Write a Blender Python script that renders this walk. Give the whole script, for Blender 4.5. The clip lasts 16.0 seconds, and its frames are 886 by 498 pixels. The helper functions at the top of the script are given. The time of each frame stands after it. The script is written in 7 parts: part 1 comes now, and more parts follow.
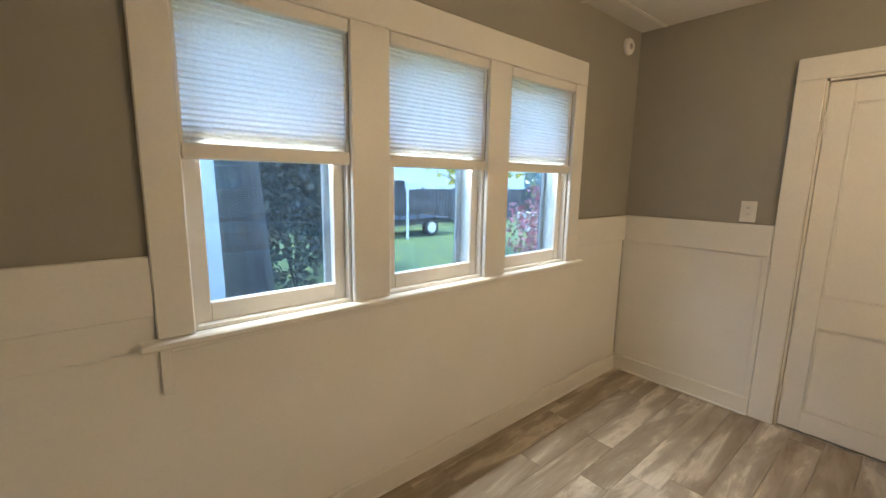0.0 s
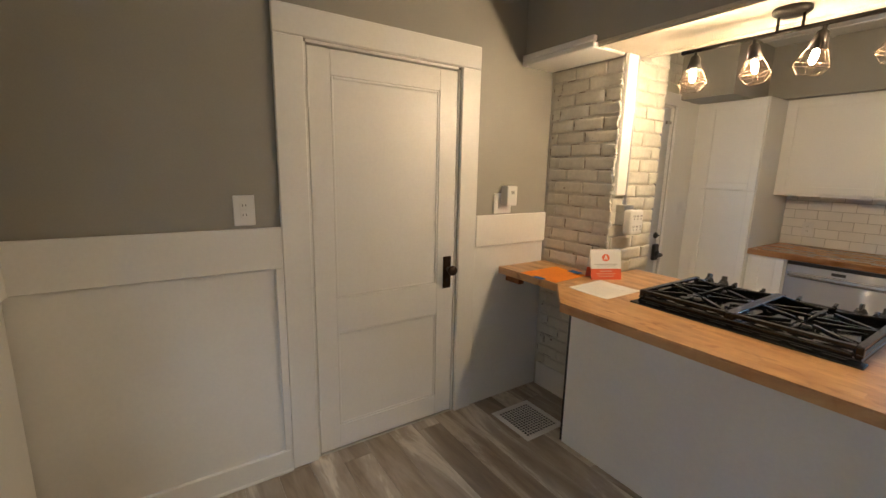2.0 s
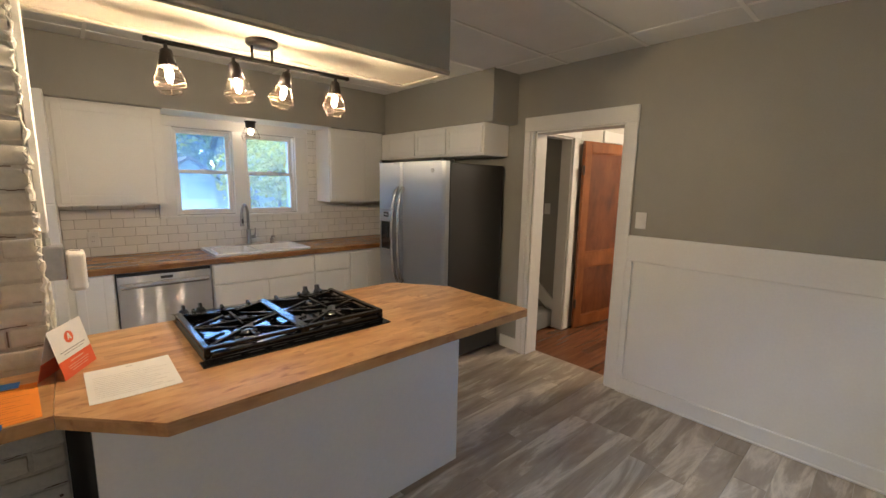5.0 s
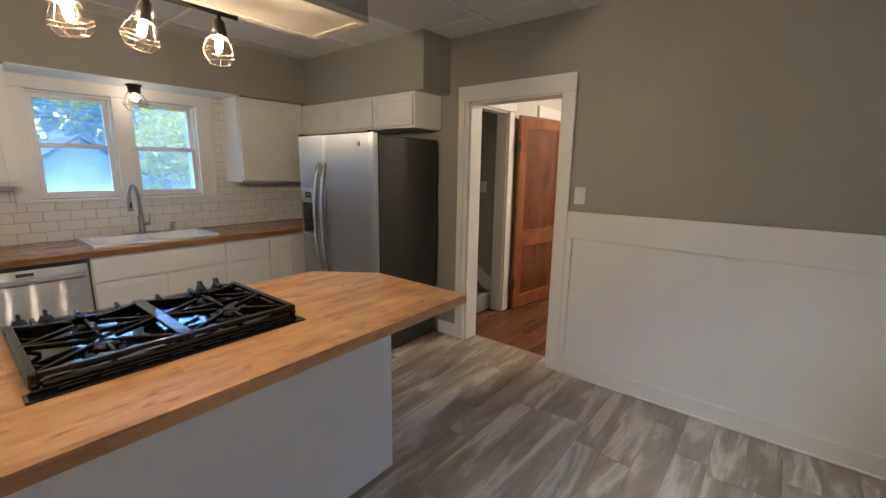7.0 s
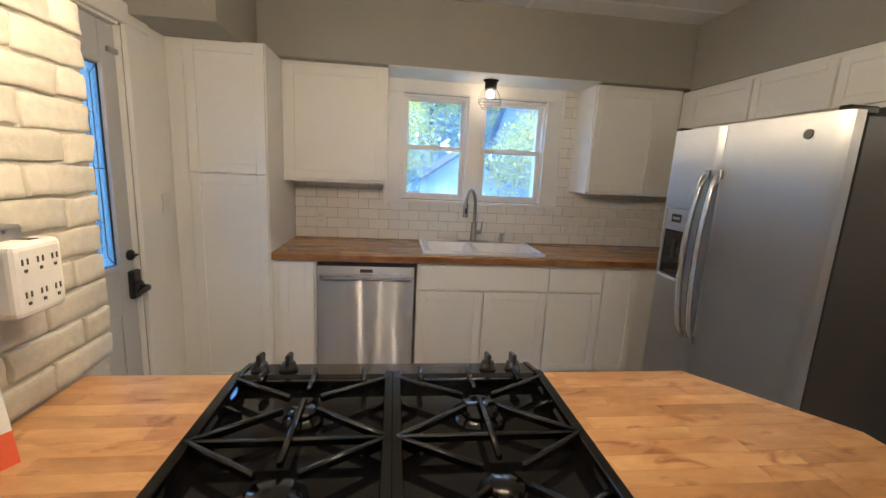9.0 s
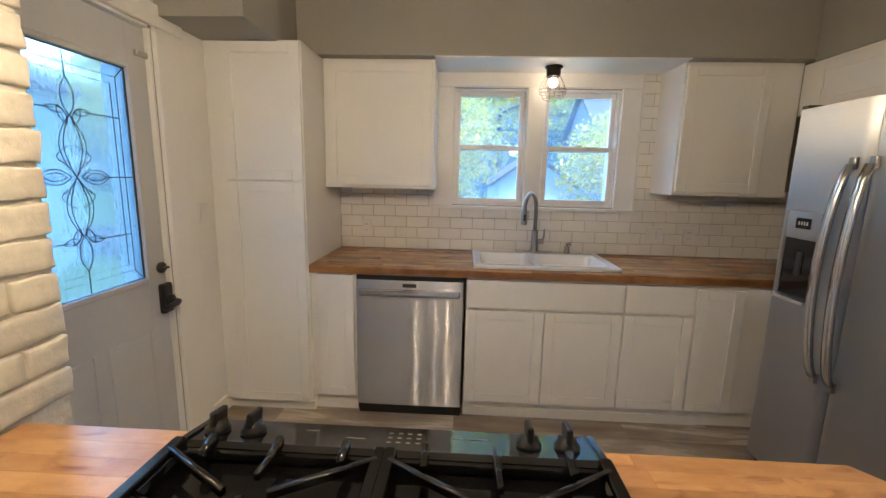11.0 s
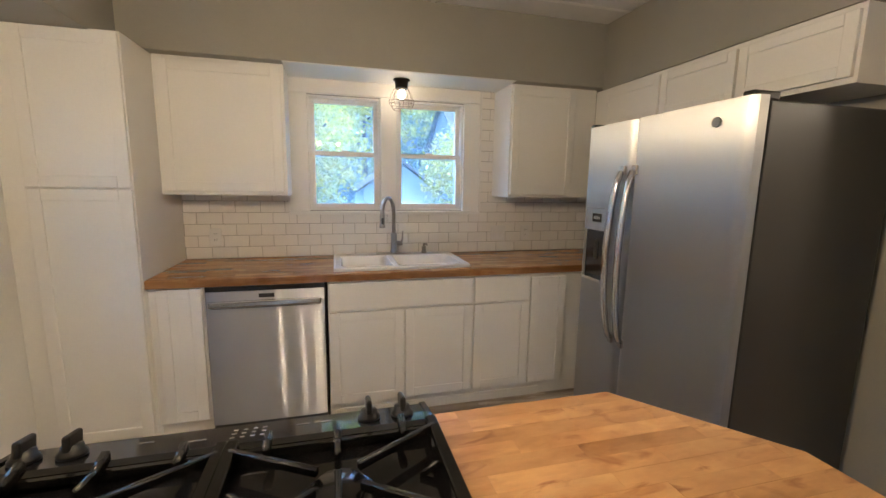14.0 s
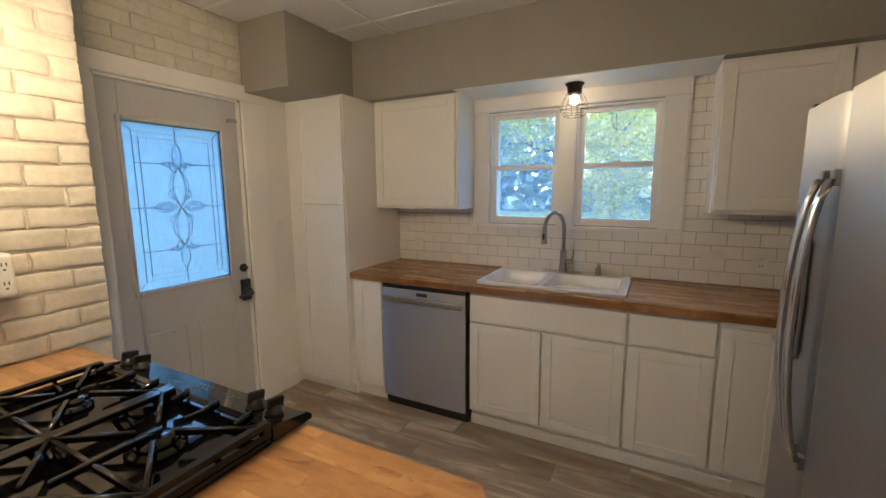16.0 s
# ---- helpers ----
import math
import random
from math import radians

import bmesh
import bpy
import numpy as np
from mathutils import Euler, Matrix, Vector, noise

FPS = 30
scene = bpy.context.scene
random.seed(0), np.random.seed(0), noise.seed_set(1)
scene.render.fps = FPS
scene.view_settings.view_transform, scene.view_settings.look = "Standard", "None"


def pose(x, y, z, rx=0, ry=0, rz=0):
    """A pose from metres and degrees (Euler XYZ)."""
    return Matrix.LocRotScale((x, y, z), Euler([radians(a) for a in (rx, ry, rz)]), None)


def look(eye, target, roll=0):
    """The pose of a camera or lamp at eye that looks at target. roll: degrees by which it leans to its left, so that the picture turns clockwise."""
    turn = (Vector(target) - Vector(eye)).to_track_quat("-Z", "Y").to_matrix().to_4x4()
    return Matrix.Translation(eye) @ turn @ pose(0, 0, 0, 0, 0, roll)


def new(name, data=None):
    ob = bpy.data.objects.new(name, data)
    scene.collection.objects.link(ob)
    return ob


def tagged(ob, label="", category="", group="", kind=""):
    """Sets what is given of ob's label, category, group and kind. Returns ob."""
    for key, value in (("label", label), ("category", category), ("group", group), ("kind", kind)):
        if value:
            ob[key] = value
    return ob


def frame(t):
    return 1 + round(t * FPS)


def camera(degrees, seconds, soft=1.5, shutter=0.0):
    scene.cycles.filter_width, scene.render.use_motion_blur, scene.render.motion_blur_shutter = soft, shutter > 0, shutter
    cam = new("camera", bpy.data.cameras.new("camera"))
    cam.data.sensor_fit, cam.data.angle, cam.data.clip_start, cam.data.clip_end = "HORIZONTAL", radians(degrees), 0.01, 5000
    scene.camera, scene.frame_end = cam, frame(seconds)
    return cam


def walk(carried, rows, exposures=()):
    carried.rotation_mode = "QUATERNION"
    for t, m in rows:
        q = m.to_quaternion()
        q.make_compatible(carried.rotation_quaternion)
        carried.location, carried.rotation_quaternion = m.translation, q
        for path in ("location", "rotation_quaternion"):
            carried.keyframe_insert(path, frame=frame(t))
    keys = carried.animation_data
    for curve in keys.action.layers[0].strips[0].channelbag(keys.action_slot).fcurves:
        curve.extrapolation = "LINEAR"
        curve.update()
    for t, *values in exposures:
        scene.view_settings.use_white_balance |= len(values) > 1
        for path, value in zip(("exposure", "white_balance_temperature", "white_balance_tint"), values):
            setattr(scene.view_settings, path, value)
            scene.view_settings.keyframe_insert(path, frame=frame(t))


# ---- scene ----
cam = camera(93.8, 16.0)
PATH = [
    (0, (0.653, 0.527, 1.462), (1.929, 2.033, 1.135), 0.95),
    (0.5, (0.941, 0.867, 1.456), (2.655, 1.849, 1.144), 1.2),
    (1, (1.163, 1.183, 1.447), (3.118, 1.444, 1.117), 1.3),
    (1.5, (1.385, 1.395, 1.492), (3.302, 0.943, 1.144), 0.2),
    (2, (1.815, 1.54, 1.487), (3.453, 0.457, 1.117), 1.2),
    (2.5, (2.15, 1.515, 1.471), (3.407, 0.005, 1.097), 1.2),
    (3, (2.467, 1.4, 1.509), (3.159, -0.435, 1.118), -0.2),
    (3.5, (2.742, 1.179, 1.528), (2.875, -0.788, 1.188), 0.4),
    (4, (2.981, 1.094, 1.556), (2.395, -0.796, 1.271), 1.1),
    (4.5, (3.159, 1.191, 1.592), (2.147, -0.502, 1.262), -0.2),
    (5, (3.182, 1.347, 1.559), (1.855, -0.117, 1.249), 1.1),
    (5.2, (3.121, 1.418, 1.555), (1.713, 0.036, 1.232), 0.3),
    (6.25, (3.0, 1.42, 1.525), (1.32, 0.39, 1.165), 0.5),
    (7.3, (2.895, 1.019, 1.494), (1.523, -0.382, 1.105), 0.7),
    (7.5, (2.834, 0.922, 1.492), (1.589, -0.595, 1.109), 0.6),
    (8, (2.629, 0.682, 1.494), (1.749, -1.081, 1.152), 1.9),
    (8.5, (2.523, 0.432, 1.466), (1.971, -1.461, 1.128), 3.1),
    (9, (2.5, 0.187, 1.457), (2.258, -1.764, 1.088), 2.9),
    (9.2, (2.483, 0.136, 1.455), (2.377, -1.824, 1.071), 2.4),
    (10.25, (2.36, -0.06, 1.437), (2.596, -2.01, 1.08), 1.7),
    (11.3, (2.386, -0.154, 1.423), (2.306, -2.125, 1.094), 1.1),
    (11.5, (2.443, -0.16, 1.43), (2.211, -2.122, 1.118), 1.1),
    (12, (2.48, -0.105, 1.455), (1.869, -1.987, 1.162), 2.0),
    (12.5, (2.57, -0.067, 1.449), (1.595, -1.792, 1.178), 1.7),
    (13, (2.616, -0.049, 1.453), (1.533, -1.708, 1.178), 0.7),
    (13.5, (2.516, -0.042, 1.432), (1.621, -1.805, 1.134), 0.6),
    (14, (2.298, -0.021, 1.422), (1.788, -1.931, 1.118), 0.9),
    (14.5, (2.048, -0.073, 1.428), (2.018, -2.05, 1.128), 1.0),
    (15, (1.775, -0.025, 1.465), (2.198, -1.956, 1.168), 0.5),
    (15.4, (1.575, -0.02, 1.475), (2.322, -1.856, 1.203), 0.4),
    (16, (1.352, -0.18, 1.485), (2.262, -1.938, 1.197), -0.4),
]
walk(cam, [(t, look(eye, target, roll)) for t, eye, target, roll in PATH], [(0.0, 4.0, 7550, 10), (0.5, 3.74, 8000, 10), (1.0, 3.68, 7900, 10), (1.5, 3.64, 7500, 10), (2.0, 3.8, 6900, 10), (2.5, 3.66, 6800, 10), (3.5, 3.56, 6750, 10), (5.0, 3.88, 6450, 10), (7.5, 3.85, 6050, 10), (9.0, 3.97, 6150, 10), (12.5, 4.03, 6400, 10), (13.0, 4.0, 6400, 10), (14.0, 4.1, 6500, 10), (15.0, 3.93, 6550, 10), (16.0, 3.72, 6700, 10)])

# ---- world, sun and lamps ----
world = bpy.data.worlds.new("world")
scene.world = world
world.use_nodes = True
wn = world.node_tree
sky = wn.nodes.new("ShaderNodeTexSky")
sky.sky_type, sky.sun_disc = "NISHITA", False
sky.sun_elevation, sky.sun_rotation, sky.air_density, sky.dust_density = radians(35), radians(150), 1.0, 0.6
sky.ozone_density = 4.0
wn.links.new(sky.outputs[0], wn.nodes["Background"].inputs[0])
wn.nodes["Background"].inputs[1].default_value = 0.15

sun = new("sun", bpy.data.lights.new("sun", "SUN"))
sun.data.energy, sun.data.angle, sun.data.color = 1.0, radians(25), (1.0, 0.99, 0.97)
sun.matrix_world = look((0, 0, 30), (6.0, -9.0, 0))

# the sky's light in the openings of the three dining windows
for wx in (1.16, 1.92, 2.67):
    day = new("window_daylight", bpy.data.lights.new("window_daylight", "AREA"))
    day.data.shape, day.data.size, day.data.size_y = "RECTANGLE", 0.44, 0.03
    day.data.spread = radians(110)
    day.data.energy, day.data.color = 0.30, (0.76, 0.88, 1.0)
    day.matrix_world = look((wx, 2.12, 1.562), (wx, 1.52, 0.962))



# ---- helpers of this scene ----
ORG = {}


def thing(name, at, label, category, group="", kind=""):
    """An Empty at the base of a thing, which parents its parts."""
    ob = new(name)
    ob.empty_display_size = 0.1
    ob.location = at
    ORG[ob.name] = Vector(at)
    return tagged(ob, label, category, group, kind)


def part(name, bm, material, parent=None, label="", smooth=False):
    """Links a bmesh, built in the place's coordinates, as one mesh under a thing or a part."""
    org = ORG[parent.name] if parent else Vector((0, 0, 0))
    for v in bm.verts:
        v.co -= org
    bmesh.ops.recalc_face_normals(bm, faces=bm.faces)
    me = bpy.data.meshes.new(name)
    bm.to_mesh(me)
    bm.free()
    me.materials.append(material)
    if smooth:
        for p in me.polygons:
            p.use_smooth = True
    ob = new(name, me)
    if parent:
        ob.parent = parent
    ORG[ob.name] = org
    return tagged(ob, label)


def box(x0, x1, y0, y1, z0, z1, bevel=0.0, bm=None, seg=1):
    bm = bm or bmesh.new()
    m = Matrix.LocRotScale(((x0 + x1) / 2, (y0 + y1) / 2, (z0 + z1) / 2), None, (abs(x1 - x0), abs(y1 - y0), abs(z1 - z0)))
    vs = bmesh.ops.create_cube(bm, size=1, matrix=m)["verts"]
    if bevel:
        es = list({e for v in vs for e in v.link_edges})
        bmesh.ops.bevel(bm, geom=es, offset=bevel, segments=seg, affect="EDGES", profile=0.5)
    return bm


def boxes(rows, bevel=0.0):
    bm = bmesh.new()
    for r in rows:
        box(*r, bevel=bevel, bm=bm)
    return bm


def rod(a, b, r, bm=None, sides=10, r2=None):
    """A round bar from a to b."""
    bm = bm or bmesh.new()
    a, b = Vector(a), Vector(b)
    m = Matrix.Translation((a + b) / 2) @ (b - a).to_track_quat("Z", "Y").to_matrix().to_4x4()
    bmesh.ops.create_cone(bm, cap_ends=True, segments=sides, radius1=r, radius2=r if r2 is None else r2, depth=(b - a).length, matrix=m)
    return bm


def lathe(profile, at=(0, 0, 0), sides=20, bm=None, tilt=None):
    """Turns a profile of (radius, height) about z."""
    bm = bm or bmesh.new()
    m = Matrix.Translation(at) @ (tilt or Matrix.Identity(4))
    rings = []
    for r, z in profile:
        rings.append([bm.verts.new(m @ Vector((r * math.cos(2 * math.pi * i / sides), r * math.sin(2 * math.pi * i / sides), z))) for i in range(sides)])
    for p, q in zip(rings, rings[1:]):
        for i in range(sides):
            bm.faces.new((p[i], p[(i + 1) % sides], q[(i + 1) % sides], q[i]))
    if profile[0][0] > 1e-4:
        bm.faces.new(rings[0][::-1])
    if profile[-1][0] > 1e-4:
        bm.faces.new(rings[-1])
    bmesh.ops.remove_doubles(bm, verts=bm.verts, dist=1e-5)
    return bm


def tube(points, r, bm=None, sides=8, closed=False):
    """A round tube along points."""
    bm = bm or bmesh.new()
    pts = [Vector(p) for p in points]
    n = len(pts)
    rings = []
    side = None
    for i, p in enumerate(pts):
        if closed:
            d = pts[(i + 1) % n] - pts[i - 1]
        else:
            d = pts[min(i + 1, n - 1)] - pts[max(i - 1, 0)]
        d.normalize()
        if side is None:
            side = d.orthogonal().normalized()
        side = (side - d * side.dot(d)).normalized()
        up = d.cross(side)
        rad = r[i] if isinstance(r, (list, tuple)) else r
        rings.append([bm.verts.new(p + (side * math.cos(2 * math.pi * k / sides) + up * math.sin(2 * math.pi * k / sides)) * rad) for k in range(sides)])
    pairs = list(zip(rings, rings[1:])) + ([(rings[-1], rings[0])] if closed else [])
    for p, q in pairs:
        for k in range(sides):
            bm.faces.new((p[k], p[(k + 1) % sides], q[(k + 1) % sides], q[k]))
    if not closed:
        bm.faces.new(rings[0][::-1])
        bm.faces.new(rings[-1])
    return bm


def prism(outline, z0, z1, bevel=0.0, bm=None):
    """An upright prism over a plan outline."""
    bm = bm or bmesh.new()
    low = [bm.verts.new((x, y, z0)) for x, y in outline]
    high = [bm.verts.new((x, y, z1)) for x, y in outline]
    fs = [bm.faces.new(low[::-1]), bm.faces.new(high)]
    n = len(low)
    for i in range(n):
        fs.append(bm.faces.new((low[i], low[(i + 1) % n], high[(i + 1) % n], high[i])))
    if bevel:
        bmesh.ops.bevel(bm, geom=list({e for f in fs for e in f.edges}), offset=bevel, segments=2, affect="EDGES", profile=0.5)
    return bm


# ---- materials ----
def material(name):
    m = bpy.data.materials.new(name)
    m.use_nodes = True
    nt = m.node_tree
    return m, nt, nt.nodes["Principled BSDF"]


def coords(nt, scale=(1, 1, 1), by_object=0.0):
    """Object coordinates in metres; by_object shifts them from piece to piece."""
    tc = nt.nodes.new("ShaderNodeTexCoord")
    mp = nt.nodes.new("ShaderNodeMapping")
    mp.inputs["Scale"].default_value = scale
    nt.links.new(tc.outputs["Object"], mp.inputs["Vector"])
    if by_object:
        info = nt.nodes.new("ShaderNodeObjectInfo")
        mul = nt.nodes.new("ShaderNodeVectorMath")
        mul.operation = "SCALE"
        mul.inputs[0].default_value = (1.0, 0.73, 0.41)
        k = nt.nodes.new("ShaderNodeMath")
        k.operation = "MULTIPLY"
        k.inputs[1].default_value = by_object
        nt.links.new(info.outputs["Random"], k.inputs[0])
        nt.links.new(k.outputs[0], mul.inputs["Scale"])
        nt.links.new(mul.outputs[0], mp.inputs["Location"])
    return mp.outputs[0]


def noise_tex(nt, vec, scale, detail=4.0, rough=0.55, distortion=0.0):
    n = nt.nodes.new("ShaderNodeTexNoise")
    n.inputs["Scale"].default_value, n.inputs["Detail"].default_value = scale, detail
    n.inputs["Roughness"].default_value, n.inputs["Distortion"].default_value = rough, distortion
    nt.links.new(vec, n.inputs["Vector"])
    return n.outputs["Fac"]


def ramp(nt, fac, stops):
    r = nt.nodes.new("ShaderNodeValToRGB")
    els = r.color_ramp.elements
    while len(els) < len(stops):
        els.new(0.5)
    for e, (p, c) in zip(els, stops):
        e.position, e.color = p, (*c, 1)
    nt.links.new(fac, r.inputs[0])
    return r.outputs[0]


def mix(nt, fac, a, b, kind="MIX"):
    m = nt.nodes.new("ShaderNodeMix")
    m.data_type, m.blend_type = "RGBA", kind
    for sock, v in ((m.inputs[0], fac), (m.inputs[6], a), (m.inputs[7], b)):
        if hasattr(v, "is_linked"):
            nt.links.new(v, sock)
        elif isinstance(v, tuple):
            sock.default_value = (*v, 1)
        else:
            sock.default_value = v
    return m.outputs[2]


def bumped(nt, bsdf, height, strength, distance):
    b = nt.nodes.new("ShaderNodeBump")
    b.inputs["Strength"].default_value, b.inputs["Distance"].default_value = strength, distance
    nt.links.new(height, b.inputs["Height"])
    nt.links.new(b.outputs[0], bsdf.inputs["Normal"])


def surface(name, colour, other=None, rough=0.5, metal=0.0, grain=60.0, stain=2.5, bump=0.15, depth=0.002, stretch=(1, 1, 1), spread=0.15, vary=0.0):
    """A plain surface with fine grain, broad stains and a fine relief. vary: lightness from piece to piece."""
    m, nt, b = material(name)
    other = other or tuple(c * 0.86 for c in colour)
    vec = coords(nt, stretch, 30.0 if vary else 0.0)
    fine, broad = noise_tex(nt, vec, grain, 5), noise_tex(nt, vec, stain, 4)
    col = ramp(nt, broad, [(0.3, other), (0.7, colour)])
    speck = ramp(nt, fine, [(0.3, (1 - spread,) * 3), (0.7, (1.0,) * 3)])
    col = mix(nt, 1.0, col, speck, "MULTIPLY")
    if vary:
        info = nt.nodes.new("ShaderNodeObjectInfo")
        tone = ramp(nt, info.outputs["Random"], [(0.0, (1 - vary,) * 3), (1.0, (1 + vary,) * 3)])
        col = mix(nt, 1.0, col, tone, "MULTIPLY")
    nt.links.new(col, b.inputs["Base Color"])
    rr = nt.nodes.new("ShaderNodeMapRange")
    rr.inputs[3].default_value, rr.inputs[4].default_value = max(rough - 0.07, 0.02), min(rough + 0.08, 1)
    nt.links.new(broad, rr.inputs[0])
    nt.links.new(rr.outputs[0], b.inputs["Roughness"])
    b.inputs["Metallic"].default_value = metal
    if bump:
        bumped(nt, b, fine, bump, depth)
    return m


def plank_wood(name, stops, grain, rough, vary, bump=0.2, along=(0.6, 8, 8), knots=0.0, blotch=0.0):
    """Wood with streaks along x; each piece differs."""
    m, nt, b = material(name)
    vec = coords(nt, along, 60.0)
    streak = noise_tex(nt, vec, grain, 6, 0.6, 0.6)
    fine = noise_tex(nt, vec, grain * 7, 4, 0.6)
    col = ramp(nt, streak, stops)
    col = mix(nt, 0.35, col, ramp(nt, fine, [(0.3, (0.72,) * 3), (0.7, (1.12,) * 3)]), "MULTIPLY")
    if knots:
        kv = coords(nt, (1, 2.4, 1), 47.0)
        kn = noise_tex(nt, kv, 6.5, 3, 0.55, 1.2)
        col = mix(nt, ramp(nt, kn, [(0.58, (0, 0, 0)), (0.65, (knots * 0.45,) * 3), (0.73, (knots,) * 3)]), col, (0.24, 0.085, 0.028))
    if blotch:
        patch = noise_tex(nt, coords(nt, (1, 1.6, 1), 0.0), 7.0, 5, 0.6, 0.4)
        col = mix(nt, 1.0, col, ramp(nt, patch, [(0.34, (1 - blotch, 1 - blotch * 1.5, 1 - blotch * 1.9)), (0.52, (1.0,) * 3), (0.7, (1 + blotch * 0.3,) * 3)]), "MULTIPLY")
    info = nt.nodes.new("ShaderNodeObjectInfo")
    tone = ramp(nt, info.outputs["Random"], [(0.0, (1 - vary, 1 - vary * 1.25, 1 - vary * 1.5)), (0.3, (1 - vary * 0.25, 1 - vary * 0.3, 1 - vary * 0.35)), (1.0, (1 + vary * 0.7,) * 3)])
    col = mix(nt, 1.0, col, tone, "MULTIPLY")
    nt.links.new(col, b.inputs["Base Color"])
    b.inputs["Roughness"].default_value = rough
    bumped(nt, b, fine, bump, 0.001)
    return m


def see_through(name, tint=(1, 1, 1), gloss=0.08, rough=0.02):
    """Thin clear glass that lets light straight through."""
    m, nt, b = material(name)
    nt.nodes.remove(b)
    t, g = nt.nodes.new("ShaderNodeBsdfTransparent"), nt.nodes.new("ShaderNodeBsdfGlossy")
    t.inputs[0].default_value = (*tint, 1)
    g.inputs["Roughness"].default_value = rough
    fr = nt.nodes.new("ShaderNodeLayerWeight")
    fr.inputs["Blend"].default_value = 0.5
    pw = nt.nodes.new("ShaderNodeMath")
    pw.operation = "POWER"
    pw.inputs[1].default_value = 5.0
    nt.links.new(fr.outputs["Facing"], pw.inputs[0])
    k = nt.nodes.new("ShaderNodeMath")
    k.operation, k.use_clamp = "MULTIPLY_ADD", True
    k.inputs[1].default_value, k.inputs[2].default_value = 0.7, gloss * 0.5
    mx = nt.nodes.new("ShaderNodeMixShader")
    nt.links.new(pw.outputs[0], k.inputs[0])
    nt.links.new(k.outputs[0], mx.inputs[0])
    nt.links.new(t.outputs[0], mx.inputs[1])
    nt.links.new(g.outputs[0], mx.inputs[2])
    nt.links.new(mx.outputs[0], nt.nodes["Material Output"].inputs[0])
    return m


def glowing(name, colour, strength):
    m, nt, b = material(name)
    b.inputs["Base Color"].default_value = (*colour, 1)
    b.inputs["Emission Color"].default_value = (*colour, 1)
    b.inputs["Emission Strength"].default_value = strength
    return m


def shade_cloth(name):
    """Pleated white cloth through which daylight glows."""
    m, nt, b = material(name)
    d, t, mx = nt.nodes.new("ShaderNodeBsdfDiffuse"), nt.nodes.new("ShaderNodeBsdfTranslucent"), nt.nodes.new("ShaderNodeMixShader")
    fine = noise_tex(nt, coords(nt, (1, 1, 1)), 90, 3)
    col = ramp(nt, fine, [(0.3, (0.84, 0.84, 0.83)), (0.7, (0.92, 0.92, 0.91))])
    nt.links.new(col, d.inputs[0])
    nt.links.new(col, t.inputs[0])
    mx.inputs[0].default_value = 0.7
    nt.links.new(d.outputs[0], mx.inputs[1])
    nt.links.new(t.outputs[0], mx.inputs[2])
    nt.links.new(mx.outputs[0], nt.nodes["Material Output"].inputs[0])
    return m


def brushed(name, colour, rough, stretch, aniso, turn, wave):
    """Brushed metal, its lines along the short side of stretch."""
    m, nt, b = material(name)
    fine = noise_tex(nt, coords(nt, stretch), 14, 5, 0.7)
    nt.links.new(ramp(nt, fine, [(0.3, tuple(c * 0.93 for c in colour)), (0.7, colour)]), b.inputs["Base Color"])
    b.inputs["Metallic"].default_value = 1.0
    rr = nt.nodes.new("ShaderNodeMapRange")
    rr.inputs[3].default_value, rr.inputs[4].default_value = rough - 0.03, rough + 0.04
    nt.links.new(fine, rr.inputs[0])
    nt.links.new(rr.outputs[0], b.inputs["Roughness"])
    if wave:
        bumped(nt, b, noise_tex(nt, coords(nt, (1, 1, 0.5)), 5.0, 1), wave, 0.01)
    tg = nt.nodes.new("ShaderNodeCombineXYZ")
    for i in range(3):
        tg.inputs[i].default_value = turn[i]
    nt.links.new(tg.outputs[0], b.inputs["Tangent"])
    b.inputs["Anisotropic"].default_value, b.inputs["Anisotropic Rotation"].default_value = aniso, 0.0
    return m


GREIGE = surface("greige_wall_paint", (0.33, 0.315, 0.275), (0.305, 0.29, 0.252), 0.55, grain=180, bump=0.12, spread=0.05)
WHITE = surface("white_satin_paint", (0.80, 0.785, 0.745), (0.75, 0.735, 0.69), 0.38, grain=70, stain=1.8, bump=0.06, spread=0.04)
CABINET = surface("white_cabinet_paint", (0.80, 0.785, 0.745), (0.76, 0.745, 0.70), 0.4, grain=90, stain=1.3, bump=0.05, spread=0.03)
CREAM = surface("aged_cream_paint", (0.58, 0.53, 0.43), (0.50, 0.455, 0.365), 0.6, grain=60, stain=4, bump=0.1, spread=0.06)
DOOR_GREY = surface("pale_grey_door_paint", (0.50, 0.505, 0.51), (0.46, 0.465, 0.47), 0.4, grain=80, bump=0.05, spread=0.04)
CEILING = surface("ceiling_tile", (0.74, 0.73, 0.70), (0.69, 0.68, 0.65), 0.9, grain=220, stain=3, bump=0.4, spread=0.12)
BRICK = surface("white_painted_brick", (0.66, 0.625, 0.53), (0.58, 0.55, 0.465), 0.55, grain=45, stain=9, bump=0.45, depth=0.004, spread=0.12, vary=0.07)
MORTAR = surface("painted_mortar", (0.63, 0.595, 0.51), (0.53, 0.50, 0.43), 0.7, grain=60, stain=12, bump=0.6, depth=0.004, spread=0.15)
CREAM_WHITE = surface("lumpy_white_mortar", (0.76, 0.74, 0.68), (0.68, 0.65, 0.58), 0.7, grain=70, stain=8, bump=0.6, depth=0.004, spread=0.15)
TILE = surface("white_glazed_tile", (0.80, 0.775, 0.72), (0.77, 0.745, 0.69), 0.12, grain=6, stain=2, bump=0.04, spread=0.03, vary=0.03)
